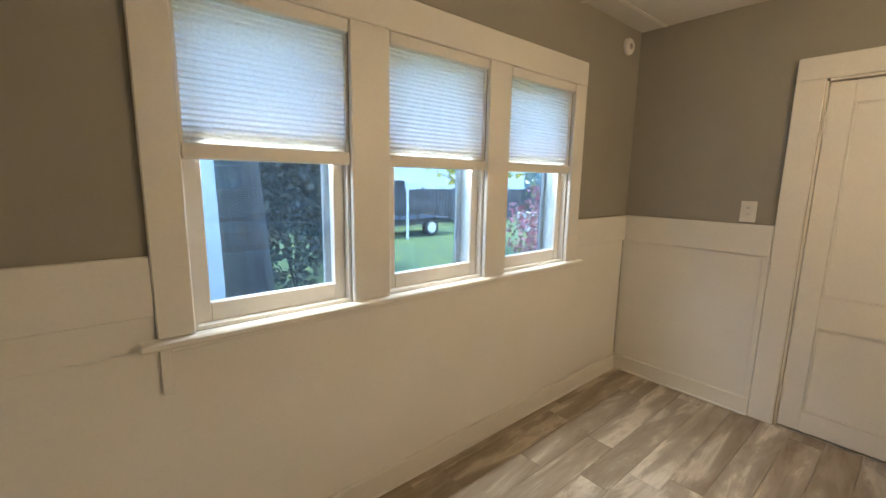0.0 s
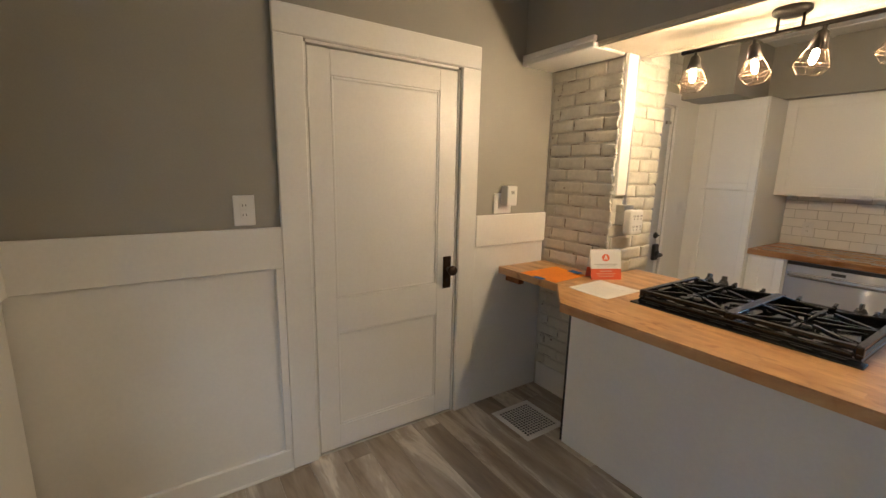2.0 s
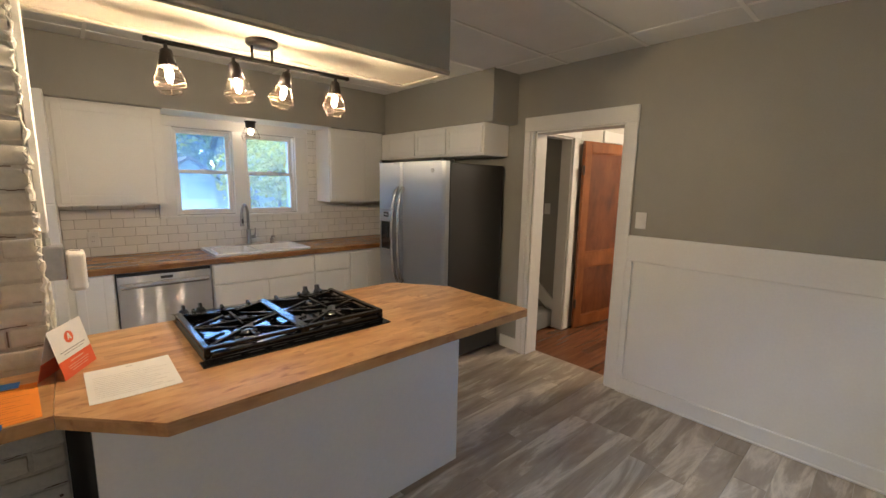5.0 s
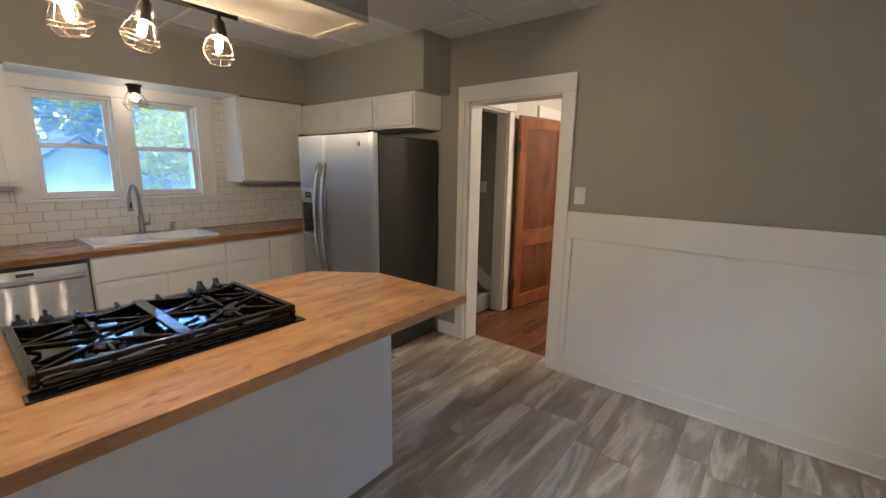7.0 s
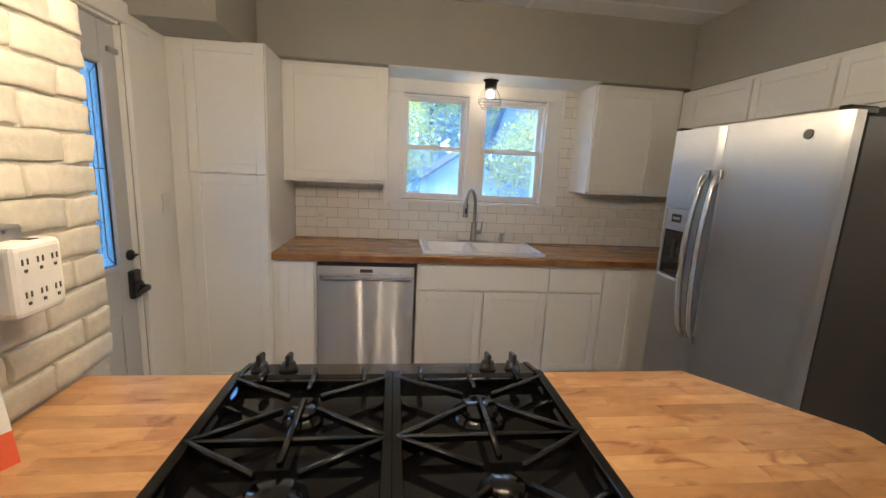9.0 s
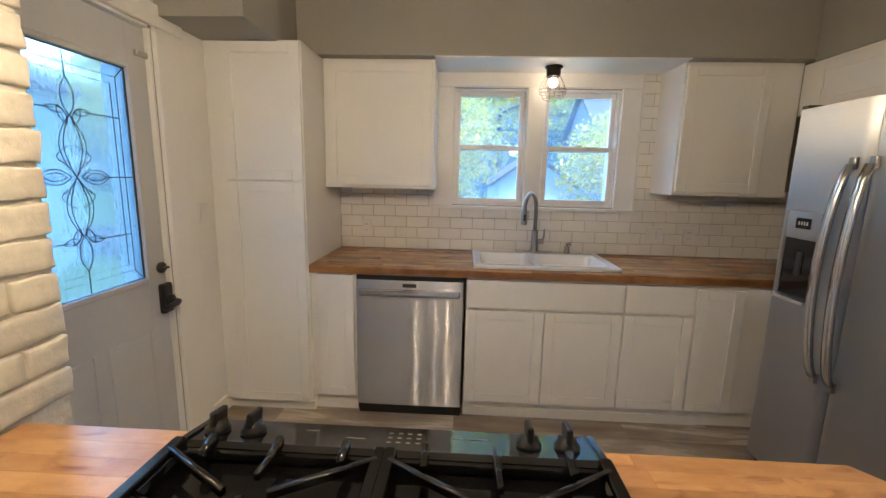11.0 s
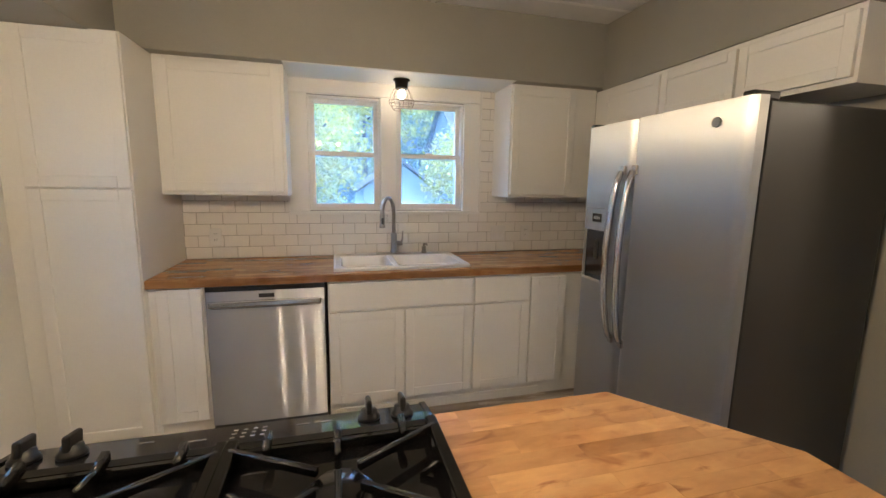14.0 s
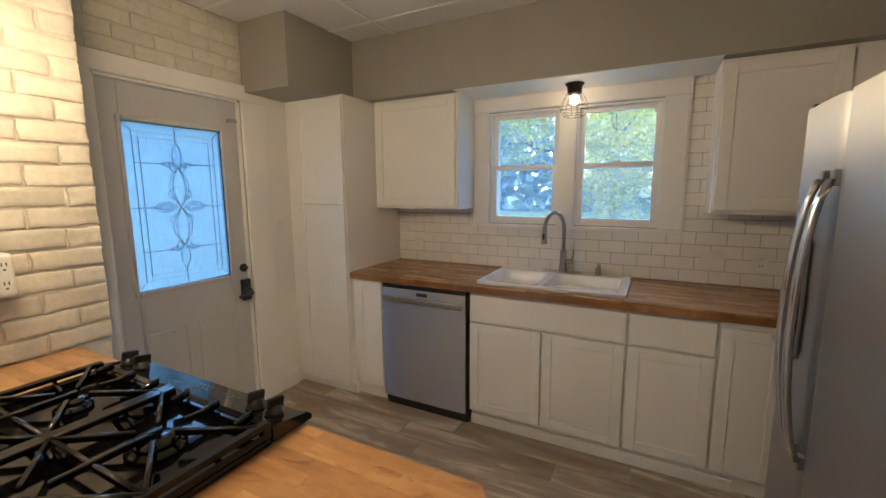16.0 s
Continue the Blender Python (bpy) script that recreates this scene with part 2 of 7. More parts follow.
GROUT = surface("tile_grout", (0.42, 0.385, 0.33), rough=0.9, grain=150, bump=0.3)
STEEL = brushed("brushed_steel", (0.53, 0.545, 0.56), 0.42, (4, 4, 60), 1.0, (0.35, 1, 0), 0.0)


def streaked(name, colour, rough, aniso):
    """Vertically brushed sheet that draws each lamp out into a long upright streak; the sheet waves a little."""
    m, nt, b = material(name)
    nt.nodes.remove(b)
    g = nt.nodes.new("ShaderNodeBsdfAnisotropic")
    fine = noise_tex(nt, coords(nt, (50, 50, 2)), 14, 4, 0.6)
    nt.links.new(ramp(nt, fine, [(0.3, tuple(c * 0.92 for c in colour)), (0.7, colour)]), g.inputs["Color"])
    g.inputs["Roughness"].default_value, g.inputs["Anisotropy"].default_value = rough, aniso
    tg = nt.nodes.new("ShaderNodeCombineXYZ")
    tg.inputs[0].default_value = 1.0
    nt.links.new(tg.outputs[0], g.inputs["Tangent"])
    bp = nt.nodes.new("ShaderNodeBump")
    bp.inputs["Strength"].default_value, bp.inputs["Distance"].default_value = 0.10, 0.006
    nt.links.new(noise_tex(nt, coords(nt, (1, 1, 1)), 3.2, 1), bp.inputs["Height"])
    nt.links.new(bp.outputs[0], g.inputs["Normal"])
    dull, mx = nt.nodes.new("ShaderNodeBsdfAnisotropic"), nt.nodes.new("ShaderNodeMixShader")
    dull.inputs["Color"].default_value = (*(0.8 * c for c in colour), 1)
    dull.inputs["Roughness"].default_value, dull.inputs["Anisotropy"].default_value, mx.inputs[0].default_value = 0.62, 0.3, 0.68
    nt.links.new(tg.outputs[0], dull.inputs["Tangent"])
    nt.links.new(g.outputs[0], mx.inputs[1])
    nt.links.new(dull.outputs[0], mx.inputs[2])
    nt.links.new(mx.outputs[0], nt.nodes["Material Output"].inputs[0])
    return m


STEEL_DW = streaked("brushed_steel_front", (0.70, 0.71, 0.73), 0.26, 0.93)
CHROME = surface("polished_metal", (0.72, 0.71, 0.69), rough=0.16, metal=1.0, grain=30, bump=0.0, spread=0.03)
NICKEL = surface("brushed_nickel", (0.42, 0.40, 0.375), rough=0.3, metal=1.0, grain=60, bump=0.03, spread=0.06)
FRIDGE_SIDE = surface("dark_grey_enamel", (0.026, 0.026, 0.027), rough=0.36, grain=260, bump=0.12, depth=0.001, spread=0.12)
BLACK = surface("black_plastic", (0.012, 0.012, 0.012), rough=0.33, grain=200, bump=0.1, spread=0.15)
BLACK_GLASS = surface("black_glass", (0.008, 0.008, 0.009), rough=0.06, grain=20, bump=0.0, spread=0.1)
IRON = surface("cast_iron", (0.005, 0.005, 0.005), rough=0.15, grain=320, bump=0.05, depth=0.001, spread=0.25)
ENAMEL = surface("black_enamel", (0.006, 0.006, 0.007), rough=0.08, grain=40, bump=0.02, spread=0.2)
BRONZE = surface("aged_bronze", (0.075, 0.045, 0.03), (0.04, 0.025, 0.018), 0.4, metal=0.8, grain=60, bump=0.15)
PORCELAIN = surface("white_porcelain", (0.82, 0.81, 0.79), rough=0.1, grain=10, bump=0.0, spread=0.02)
PLASTIC = surface("white_plastic", (0.78, 0.765, 0.73), rough=0.35, grain=100, bump=0.03, spread=0.03)
CARPET = surface("grey_carpet", (0.30, 0.29, 0.275), rough=1.0, grain=350, bump=0.9, depth=0.006, spread=0.4)
ORANGE_PAPER = surface("orange_paper", (0.90, 0.28, 0.03), (0.85, 0.25, 0.025), 0.8, grain=90, bump=0.08, spread=0.05)
WHITE_PAPER = surface("white_paper", (0.80, 0.79, 0.77), rough=0.85, grain=90, bump=0.06, spread=0.03)
RED_PRINT = surface("orange_red_print", (0.78, 0.13, 0.05), rough=0.5, grain=90, bump=0.0, spread=0.04)
GREY_PRINT = surface("grey_print", (0.42, 0.41, 0.40), rough=0.8, grain=90, bump=0.0)
PANEL_PRINT = surface("dull_panel_print", (0.15, 0.15, 0.15), rough=0.7, grain=90, bump=0.0)
DARK_PRINT = surface("dark_print", (0.10, 0.09, 0.08), rough=0.8, grain=90, bump=0.0)
BLUE_TAPE = surface("blue_masking_tape", (0.03, 0.16, 0.50), rough=0.75, grain=160, bump=0.3, spread=0.15)
CAGE = surface("thin_brassy_wire", (0.11, 0.075, 0.05), rough=0.35, metal=0.9, grain=80, bump=0.0)
LAMP_BLACK = surface("dark_bronze_lamp", (0.035, 0.03, 0.027), rough=0.38, metal=0.7, grain=80, bump=0.05)
FLOOR_WOOD = plank_wood("grey_brown_vinyl_plank", [(0.26, (0.172, 0.129, 0.092)), (0.42, (0.287, 0.233, 0.178)), (0.52, (0.368, 0.308, 0.244)), (0.60, (0.609, 0.546, 0.460)), (0.69, (0.414, 0.354, 0.287)), (0.82, (0.230, 0.182, 0.138))], 1.25, 0.33, 0.17, 0.2, (0.95, 5, 5))
BUTCHER = plank_wood("oiled_butcher_block", [(0.25, (0.34, 0.17, 0.07)), (0.5, (0.53, 0.295, 0.13)), (0.75, (0.63, 0.385, 0.185))], 1.7, 0.33, 0.20, 0.06, (1.3, 5, 5), knots=0.9, blotch=0.13)
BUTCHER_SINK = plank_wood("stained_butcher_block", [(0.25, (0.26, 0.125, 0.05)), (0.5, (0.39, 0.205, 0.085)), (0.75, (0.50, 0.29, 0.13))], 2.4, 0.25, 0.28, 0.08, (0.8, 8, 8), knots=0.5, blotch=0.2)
RED_WOOD = plank_wood("varnished_red_brown_wood", [(0.25, (0.15, 0.042, 0.013)), (0.5, (0.235, 0.074, 0.022)), (0.75, (0.31, 0.105, 0.033))], 2.2, 0.22, 0.08, 0.04, (2.2, 2.2, 0.7), blotch=0.10)
DARK_WOOD = plank_wood("dark_varnished_panel_wood", [(0.25, (0.075, 0.020, 0.008)), (0.5, (0.14, 0.040, 0.014)), (0.75, (0.20, 0.062, 0.022))], 2.2, 0.22, 0.1, 0.04, (2.2, 2.2, 0.7), blotch=0.14)
HALL_WOOD = plank_wood("dark_red_floorboard", [(0.25, (0.085, 0.030, 0.014)), (0.5, (0.15, 0.058, 0.027)), (0.75, (0.23, 0.10, 0.048))], 2.2, 0.25, 0.25, 0.1)
CLEAR = see_through("window_glass", (0.83, 0.925, 1.0), 0.09)


def mesh_screen(name, colour, cover, tint):
    """Fine insect mesh: partly open, partly fibres that pass daylight on."""
    m, nt, b = material(name)
    nt.nodes.remove(b)
    t, tl, mx = nt.nodes.new("ShaderNodeBsdfTransparent"), nt.nodes.new("ShaderNodeBsdfTranslucent"), nt.nodes.new("ShaderNodeMixShader")
    t.inputs[0].default_value = (*tint, 1)
    tl.inputs[0].default_value = (*colour, 1)
    mx.inputs[0].default_value = cover
    nt.links.new(t.outputs[0], mx.inputs[1])
    nt.links.new(tl.outputs[0], mx.inputs[2])
    nt.links.new(mx.outputs[0], nt.nodes["Material Output"].inputs[0])
    return m


# the sink window mesh is coloured blue to lay outdoor haze over the view
SCREEN_HAZE = mesh_screen("haze_blue_insect_mesh", (0.20, 0.29, 0.40), 0.17, (0.88, 0.93, 0.97))
SCREEN_DARK = mesh_screen("dark_insect_mesh", (0.10, 0.14, 0.18), 0.10, (0.70, 0.80, 0.88))
BULB_GLASS = see_through("bulb_glass", (1, 0.97, 0.92), 0.03)
CLOTH = shade_cloth("cellular_shade_cloth")
FILAMENT = glowing("glowing_filament", (1.0, 0.79, 0.55), 90.0)
FILAMENT_DIM = glowing("dim_glowing_filament", (1.0, 0.82, 0.62), 2.8)


def obscure_glass(name):
    """Rippled door glass that blurs what lies behind it."""
    m, nt, b = material(name)
    nt.nodes.remove(b)
    r, g, tl = nt.nodes.new("ShaderNodeBsdfRefraction"), nt.nodes.new("ShaderNodeBsdfGlossy"), nt.nodes.new("ShaderNodeBsdfTranslucent")
    r.inputs["IOR"].default_value, r.inputs["Roughness"].default_value = 1.10, 0.20
    r.inputs[0].default_value, tl.inputs[0].default_value = (0.21, 0.37, 0.50, 1), (0.19, 0.35, 0.48, 1)
    g.inputs["Roughness"].default_value = 0.08
    a, c = nt.nodes.new("ShaderNodeMixShader"), nt.nodes.new("ShaderNodeMixShader")
    a.inputs[0].default_value, c.inputs[0].default_value = 0.3, 0.10
    nt.links.new(r.outputs[0], a.inputs[1])
    nt.links.new(tl.outputs[0], a.inputs[2])
    nt.links.new(a.outputs[0], c.inputs[1])
    nt.links.new(g.outputs[0], c.inputs[2])
    nt.links.new(c.outputs[0], nt.nodes["Material Output"].inputs[0])
    ripple = noise_tex(nt, coords(nt, (1, 1, 0.5)), 28, 3)
    bp = nt.nodes.new("ShaderNodeBump")
    bp.inputs["Strength"].default_value, bp.inputs["Distance"].default_value = 0.9, 0.006
    nt.links.new(ripple, bp.inputs["Height"])
    for n in (r, g):
        nt.links.new(bp.outputs[0], n.inputs["Normal"])
    return m


OBSCURE = obscure_glass("rippled_door_glass")

# ---- the room: floor, ceilings, walls ----
WX, EX, NY, SY, CZ = 0.12, 3.77, 2.05, -3.05, 2.52
STRUCT = "structure"


def setting(name, bm, mat, label, category):
    return tagged(part(name, bm, mat), label, category, "", STRUCT)


floor = setting("floor", box(-0.03, 4.0, SY - 0.2, NY + 0.2, -0.06, -0.004), MORTAR, "grey-brown wood-look plank floor of the kitchen and dining area", "floor")
ceiling = setting("ceiling", box(WX - 0.15, EX + 0.2, SY - 0.2, NY + 0.2, CZ + 0.012, CZ + 0.1), CEILING, "white drop ceiling of large panels in a thin white grid", "ceiling")

# the panels and the grid stay in the ceiling's own meshes
bm_t, bm_g = bmesh.new(), bmesh.new()
xs = [WX, 0.43, 1.68, 3.0, EX]
ys = [SY] + [-2.44 + 0.617 * i for i in range(8) if -2.44 + 0.617 * i < NY - 0.1] + [NY]
for xa, xb in zip(xs, xs[1:]):
    for ya, yb in zip(ys, ys[1:]):
        box(xa + 0.004, xb - 0.004, ya + 0.004, yb - 0.004, CZ + 0.003 + random.uniform(-0.001, 0.002), CZ + 0.012, bm=bm_t)
for x in xs[1:-1]:
    box(x - 0.012, x + 0.012, SY, NY, CZ - 0.003, CZ + 0.002, bm=bm_g)
for y in ys[1:-1]:
    for xa, xb in zip(xs, xs[1:]):
        box(xa + 0.0125, xb - 0.0125, y - 0.012, y + 0.012, CZ - 0.003, CZ + 0.002, bm=bm_g)
part("ceiling_panel", bm_t, CEILING, ceiling)
part("ceiling_grid", bm_g, WHITE, ceiling, "thin white metal grid")

# north wall with its bank of three windows
NWIN = [(0.875, 1.45), (1.625, 2.212), (2.374, 2.962)]
NZ0, NZ1, SHADE_Z = 0.957, 2.05, 1.515
rows = [(WX - 0.2, EX + 0.2, NY, NY + 0.2, -0.06, NZ0), (WX - 0.2, EX + 0.2, NY, NY + 0.2, NZ1, CZ + 0.1)]
cuts = [WX - 0.2] + [v for w in NWIN for v in w] + [EX + 0.2]
rows += [(cuts[i], cuts[i + 1], NY, NY + 0.2, NZ0, NZ1) for i in range(0, len(cuts), 2)]
wall_north = setting("wall_north", boxes(rows), GREIGE, "greige painted dining wall above white wainscot", "wall")

# east wall with the panelled door and the outer door
ED, XD = (0.155, 1.0), (-2.03, -1.24)
rows = [(EX, EX + 0.2, ED[1], NY, 0, CZ + 0.1), (EX, EX + 0.2, XD[1], ED[0], 0, CZ + 0.1), (EX, EX + 0.2, SY, XD[0], 0, CZ + 0.1),
        (EX, EX + 0.2, *ED, 2.04, CZ + 0.1), (EX, EX + 0.2, *XD, 2.05, CZ + 0.1)]
wall_east = setting("wall_east", boxes(rows), GREIGE, "greige painted side wall with two doors", "wall")

# south wall with the sink window
SW = [(1.352, 1.848), (1.962, 2.448)]
SZ0, SZ1 = 1.237, 2.008
rows = [(WX - 0.2, EX + 0.2, SY - 0.2, SY, -0.06, SZ0), (WX - 0.2, EX + 0.2, SY - 0.2, SY, SZ1, CZ + 0.1), (WX - 0.2, SW[0][0], SY - 0.2, SY, SZ0, SZ1),
        (SW[0][1], SW[1][0], SY - 0.2, SY, SZ0, SZ1), (SW[1][1], EX + 0.2, SY - 0.2, SY, SZ0, SZ1)]
wall_south = setting("wall_south", boxes(rows), GREIGE, "kitchen wall behind the sink, tiled above the counter", "wall")

# west wall with the doorway to the hall
WD = (-0.862, -0.078)
rows = [(WX - 0.15, WX, WD[1], NY, -0.06, CZ + 0.1), (WX - 0.15, WX, SY, WD[0], -0.06, CZ + 0.1), (WX - 0.15, WX, *WD, 2.02, CZ + 0.1)]
wall_west = setting("wall_west", boxes(rows), GREIGE, "greige painted wall with a doorway to the hall", "wall")

# soffits and the dropped beam over the peninsula
SOF = 2.11
setting("soffit_south", boxes([(WX, EX, SY, -2.665, SOF, CZ + 0.003)]), GREIGE, "greige boxed soffit above the sink wall cabinets", "soffit")
setting("soffit_board", boxes([(1.112, 2.558, SY + 0.0335, -2.666, SOF - 0.006, SOF - 0.0005)]), WHITE, "white board under the soffit above the sink window", "trim")
setting("soffit_west", boxes([(WX, 0.455, -2.665, -1.07, 2.095, CZ + 0.003)]), GREIGE, "greige boxed soffit above the refrigerator cabinets", "soffit")
setting("soffit_corner", boxes([(3.36, EX, -2.665, -2.06, 2.10, CZ + 0.003)]), GREIGE, "greige boxed soffit above the pantry cupboard", "soffit")
BX0, BY0, BY1, BZ = 1.65, -0.72, -0.32, 2.14
setting("beam", boxes([(BX0, EX, BY0, BY1, BZ, CZ + 0.003)]), GREIGE, "dropped greige beam above the peninsula counter", "beam")
beam_trim = setting("beam_trim", boxes([(BX0 - 0.004, 3.26, BY0 - 0.004, BY1 + 0.004, BZ - 0.018, BZ - 0.001)], 0.003), CREAM, "cream painted board under the dropped beam", "trim")
part("moulding", boxes([(BX0, 3.26, BY1 - 0.035, BY1, BZ - 0.028, BZ - 0.019), (BX0, 3.26, BY0, BY0 + 0.035, BZ - 0.028, BZ - 0.019),
                        (BX0, BX0 + 0.035, BY0 + 0.036, BY1 - 0.036, BZ - 0.028, BZ - 0.019)], 0.002), CREAM, beam_trim)
setting("beam_moulding", boxes([(3.262, EX, -0.555, -0.29, BZ - 0.03, BZ - 0.002), (3.262, EX, -0.318, -0.29, BZ, BZ + 0.03)], 0.006), WHITE, "white moulding where the beam meets the chimney", "trim")


# ---- wainscot, casings, baseboards ----
def wainscot(name, axis, at, sign, a, b, top, label, stiles=(), base=True, board=0.19):
    """A flat white panel with a cap board, a base board and stiles, on a wall. sign: the way the wall faces."""
    def slab(u0, u1, d0, d1, z0, z1, bev, bm):
        d0, d1 = sorted((at + sign * d0, at + sign * d1))
        if axis == "y":
            box(u0, u1, d0, d1, z0, z1, bev, bm)
        else:
            box(d0, d1, u0, u1, z0, z1, bev, bm)
    bm = bmesh.new()
    slab(a, b, 0.0, 0.007, 0.0, top - 0.004, 0, bm)
    ob = setting(name, bm, WHITE, label, "wainscot")
    bm = bmesh.new()
    slab(a, b, 0.0075, 0.024, top - board, top, 0.003, bm)
    part("cap_board", bm, WHITE, ob)
    if base:
        bm = bmesh.new()
        slab(a, b, 0.0075, 0.026, 0.0, 0.115, 0.003, bm)
        part("base_board", bm, WHITE, ob)
        bm = bmesh.new()
        slab(a, b, 0.0265, 0.038, 0.0, 0.016, 0.005, bm)
        part("shoe_moulding", bm, WHITE, ob)
    for u0, u1 in stiles:
        bm = bmesh.new()
        slab(u0, u1, 0.0075, 0.0225, 0.1155, top - board - 0.0005, 0.002, bm)
        part("stile", bm, WHITE, ob)
    return ob


wainscot("wainscot_east", "x", EX, -1, 1.132, NY - 0.002, 1.225, "white wainscot panel with cap board and base board beside the door", [(1.132, 1.165)])
wainscot("wainscot_alcove", "x", EX, -1, -0.555, 0.028, 1.23, "white wainscot panel between the door and the brick chimney", base=False)
wainscot("wainscot_west", "x", WX, 1, 0.018, NY - 0.002, 1.215, "white wainscot panel with cap board along the dining wall", [(0.018, 0.06)])
# below the windows the wainscot is cut round the window casing
bm = boxes([(WX + 0.03, EX - 0.027, NY - 0.007, NY - 0.0005, 0, NZ0 - 0.03), (WX + 0.03, 0.768, NY - 0.007, NY - 0.0005, NZ0 - 0.0295, 1.218), (3.082, EX - 0.027, NY - 0.007, NY - 0.0005, NZ0 - 0.0295, 1.20)])
wn_ob = setting("wainscot_north", bm, WHITE, "white painted wainscot under the bank of windows", "wainscot")
part("cap_board", boxes([(3.082, EX - 0.027, NY - 0.024, NY - 0.0075, 1.035, 1.222)], 0.003), WHITE, wn_ob)
part("cap_board", boxes([(WX + 0.03, 0.768, NY - 0.024, NY - 0.0075, 1.035, 1.222)], 0.003), WHITE, wn_ob)
part("base_board", boxes([(WX + 0.04, EX - 0.04, NY - 0.026, NY - 0.0075, 0, 0.115)], 0.003), WHITE, wn_ob)
part("shoe_moulding", boxes([(WX + 0.04, EX - 0.04, NY - 0.038, NY - 0.0265, 0, 0.016)], 0.005), WHITE, wn_ob)
part("batten", boxes([(0.772, 0.80, NY - 0.022, NY - 0.0075, 0.77, NZ0 - 0.034)], 0.002), WHITE, wn_ob)
setting("wall_panel", boxes([(EX - 0.008, EX - 0.0005, -2.46, -2.225, 0, 2.10)]), WHITE, "white painted strip of wall beside the pantry", "wall")
setting("baseboard_kitchen", boxes([(EX - 0.024, EX - 0.0085, -2.366, -2.24, 0, 0.11)], 0.003), WHITE, "white baseboard beside the outer door", "baseboard")
setting("baseboard_west", boxes([(WX + 0.0005, WX + 0.018, -1.16, -0.968, 0, 0.115)], 0.003), WHITE, "white baseboard between refrigerator and doorway", "baseboard")


def cased_opening(name, axis, at, sign, u0, u1, w0, w1, top, head, deep, label):
    """Casing boards round a doorway with its lining. w0, w1: widths of the casings."""
    ob = thing(name, (at, (u0 + u1) / 2, 0), label, "door casing", "", STRUCT)
    d = sorted((at, at + sign * 0.022))
    part("casing", box(*d, u0 - w0, u0 - 0.002, 0, top, 0.004), WHITE, ob)
    part("casing", box(*d, u1 + 0.002, u1 + w1, 0, top, 0.004), WHITE, ob)
    part("head_casing", box(d[0] - (0.002 if sign < 0 else 0), d[1] + (0.002 if sign > 0 else 0), u0 - w0, u1 + w1, top + 0.0005, head, 0.004), WHITE, ob)
    e = sorted((at - sign * deep, at - sign * 0.0005))
    part("jamb", box(*e, u0 - 0.001, u0 + 0.012, 0, top - 0.013), WHITE, ob)
    part("jamb", box(*e, u1 - 0.012, u1 + 0.001, 0, top - 0.013), WHITE, ob)
    part("head_jamb", box(*e, u0 + 0.0125, u1 - 0.0125, top - 0.0125, top), WHITE, ob)
    return ob


cased_opening("door_casing_east", "x", EX, -1, ED[0], ED[1], 0.125, 0.13, 2.04, 2.16, 0.19, "wide flat white casing round the panelled door")
west_casing = cased_opening("door_casing_west", "x", WX, 1, WD[0], WD[1], 0.105, 0.095, 2.02, 2.14, 0.15, "white moulded casing of the open doorway to the hall")
part("moulding", boxes([(WX + 0.0225, WX + 0.034, WD[0] - 0.065, WD[0] - 0.035, 0, 2.02), (WX + 0.0225, WX + 0.030, WD[0] - 0.03, WD[0] - 0.004, 0, 2.02)], 0.004), WHITE, west_casing)
cased_opening("door_casing_outer", "x", EX, -1, XD[0], XD[1], 0.19, 0.17, 2.05, 2.145, 0.19, "white and grey casing round the half-glazed outer door")


def panel_door(name, x0, x1, y0, y1, z0, z1, panels, mat, label, face=-1, kindless=False):
    """A door slab in a plane x = const, with recessed panels and a stuck moulding round each."""
    ob = thing(name, ((x0 + x1) / 2, (y0 + y1) / 2, z0), label, "door", "", STRUCT)
    core = 0.010
    part("slab", box(x0 + core, x1 - core, y0 + 0.01, y1 - 0.01, z0 + 0.01, z1 - 0.01), mat, ob)
    zs = sorted(panels)
    bm = bmesh.new()
    pa, pb = min(p[1] for p in zs), max(p[2] for p in zs)
    box(x0, x1, y0, pa, z0, z1, 0.002, bm)
    part("stile", bm, mat, ob)
    part("stile", box(x0, x1, pb, y1, z0, z1, 0.002), mat, ob)
    edges = [z0] + [v for z, a, b, zz in zs for v in (z, zz)] + [z1]
    for i in range(0, len(edges), 2):
        part("rail", box(x0 + 0.0003, x1 - 0.0003, pa + 0.0003, pb - 0.0003, edges[i], edges[i + 1], 0.0015), mat, ob)
    for z, a, b, zz in zs:
        s = 0.014
        xa, xb = (x0 + 0.003, x0 + core - 0.0005) if face < 0 else (x1 - core + 0.0005, x1 - 0.003)
        part("panel_moulding", boxes([(xa, xb, pa + 0.001, pa + s, z + 0.001, zz - 0.001), (xa, xb, pb - s, pb - 0.001, z + 0.001, zz - 0.001),
                                      (xa, xb, pa + s + 0.0005, pb - s - 0.0005, z + 0.001, z + s), (xa, xb, pa + s + 0.0005, pb - s - 0.0005, zz - s, zz - 0.001)], 0.003), mat, ob)
    return ob


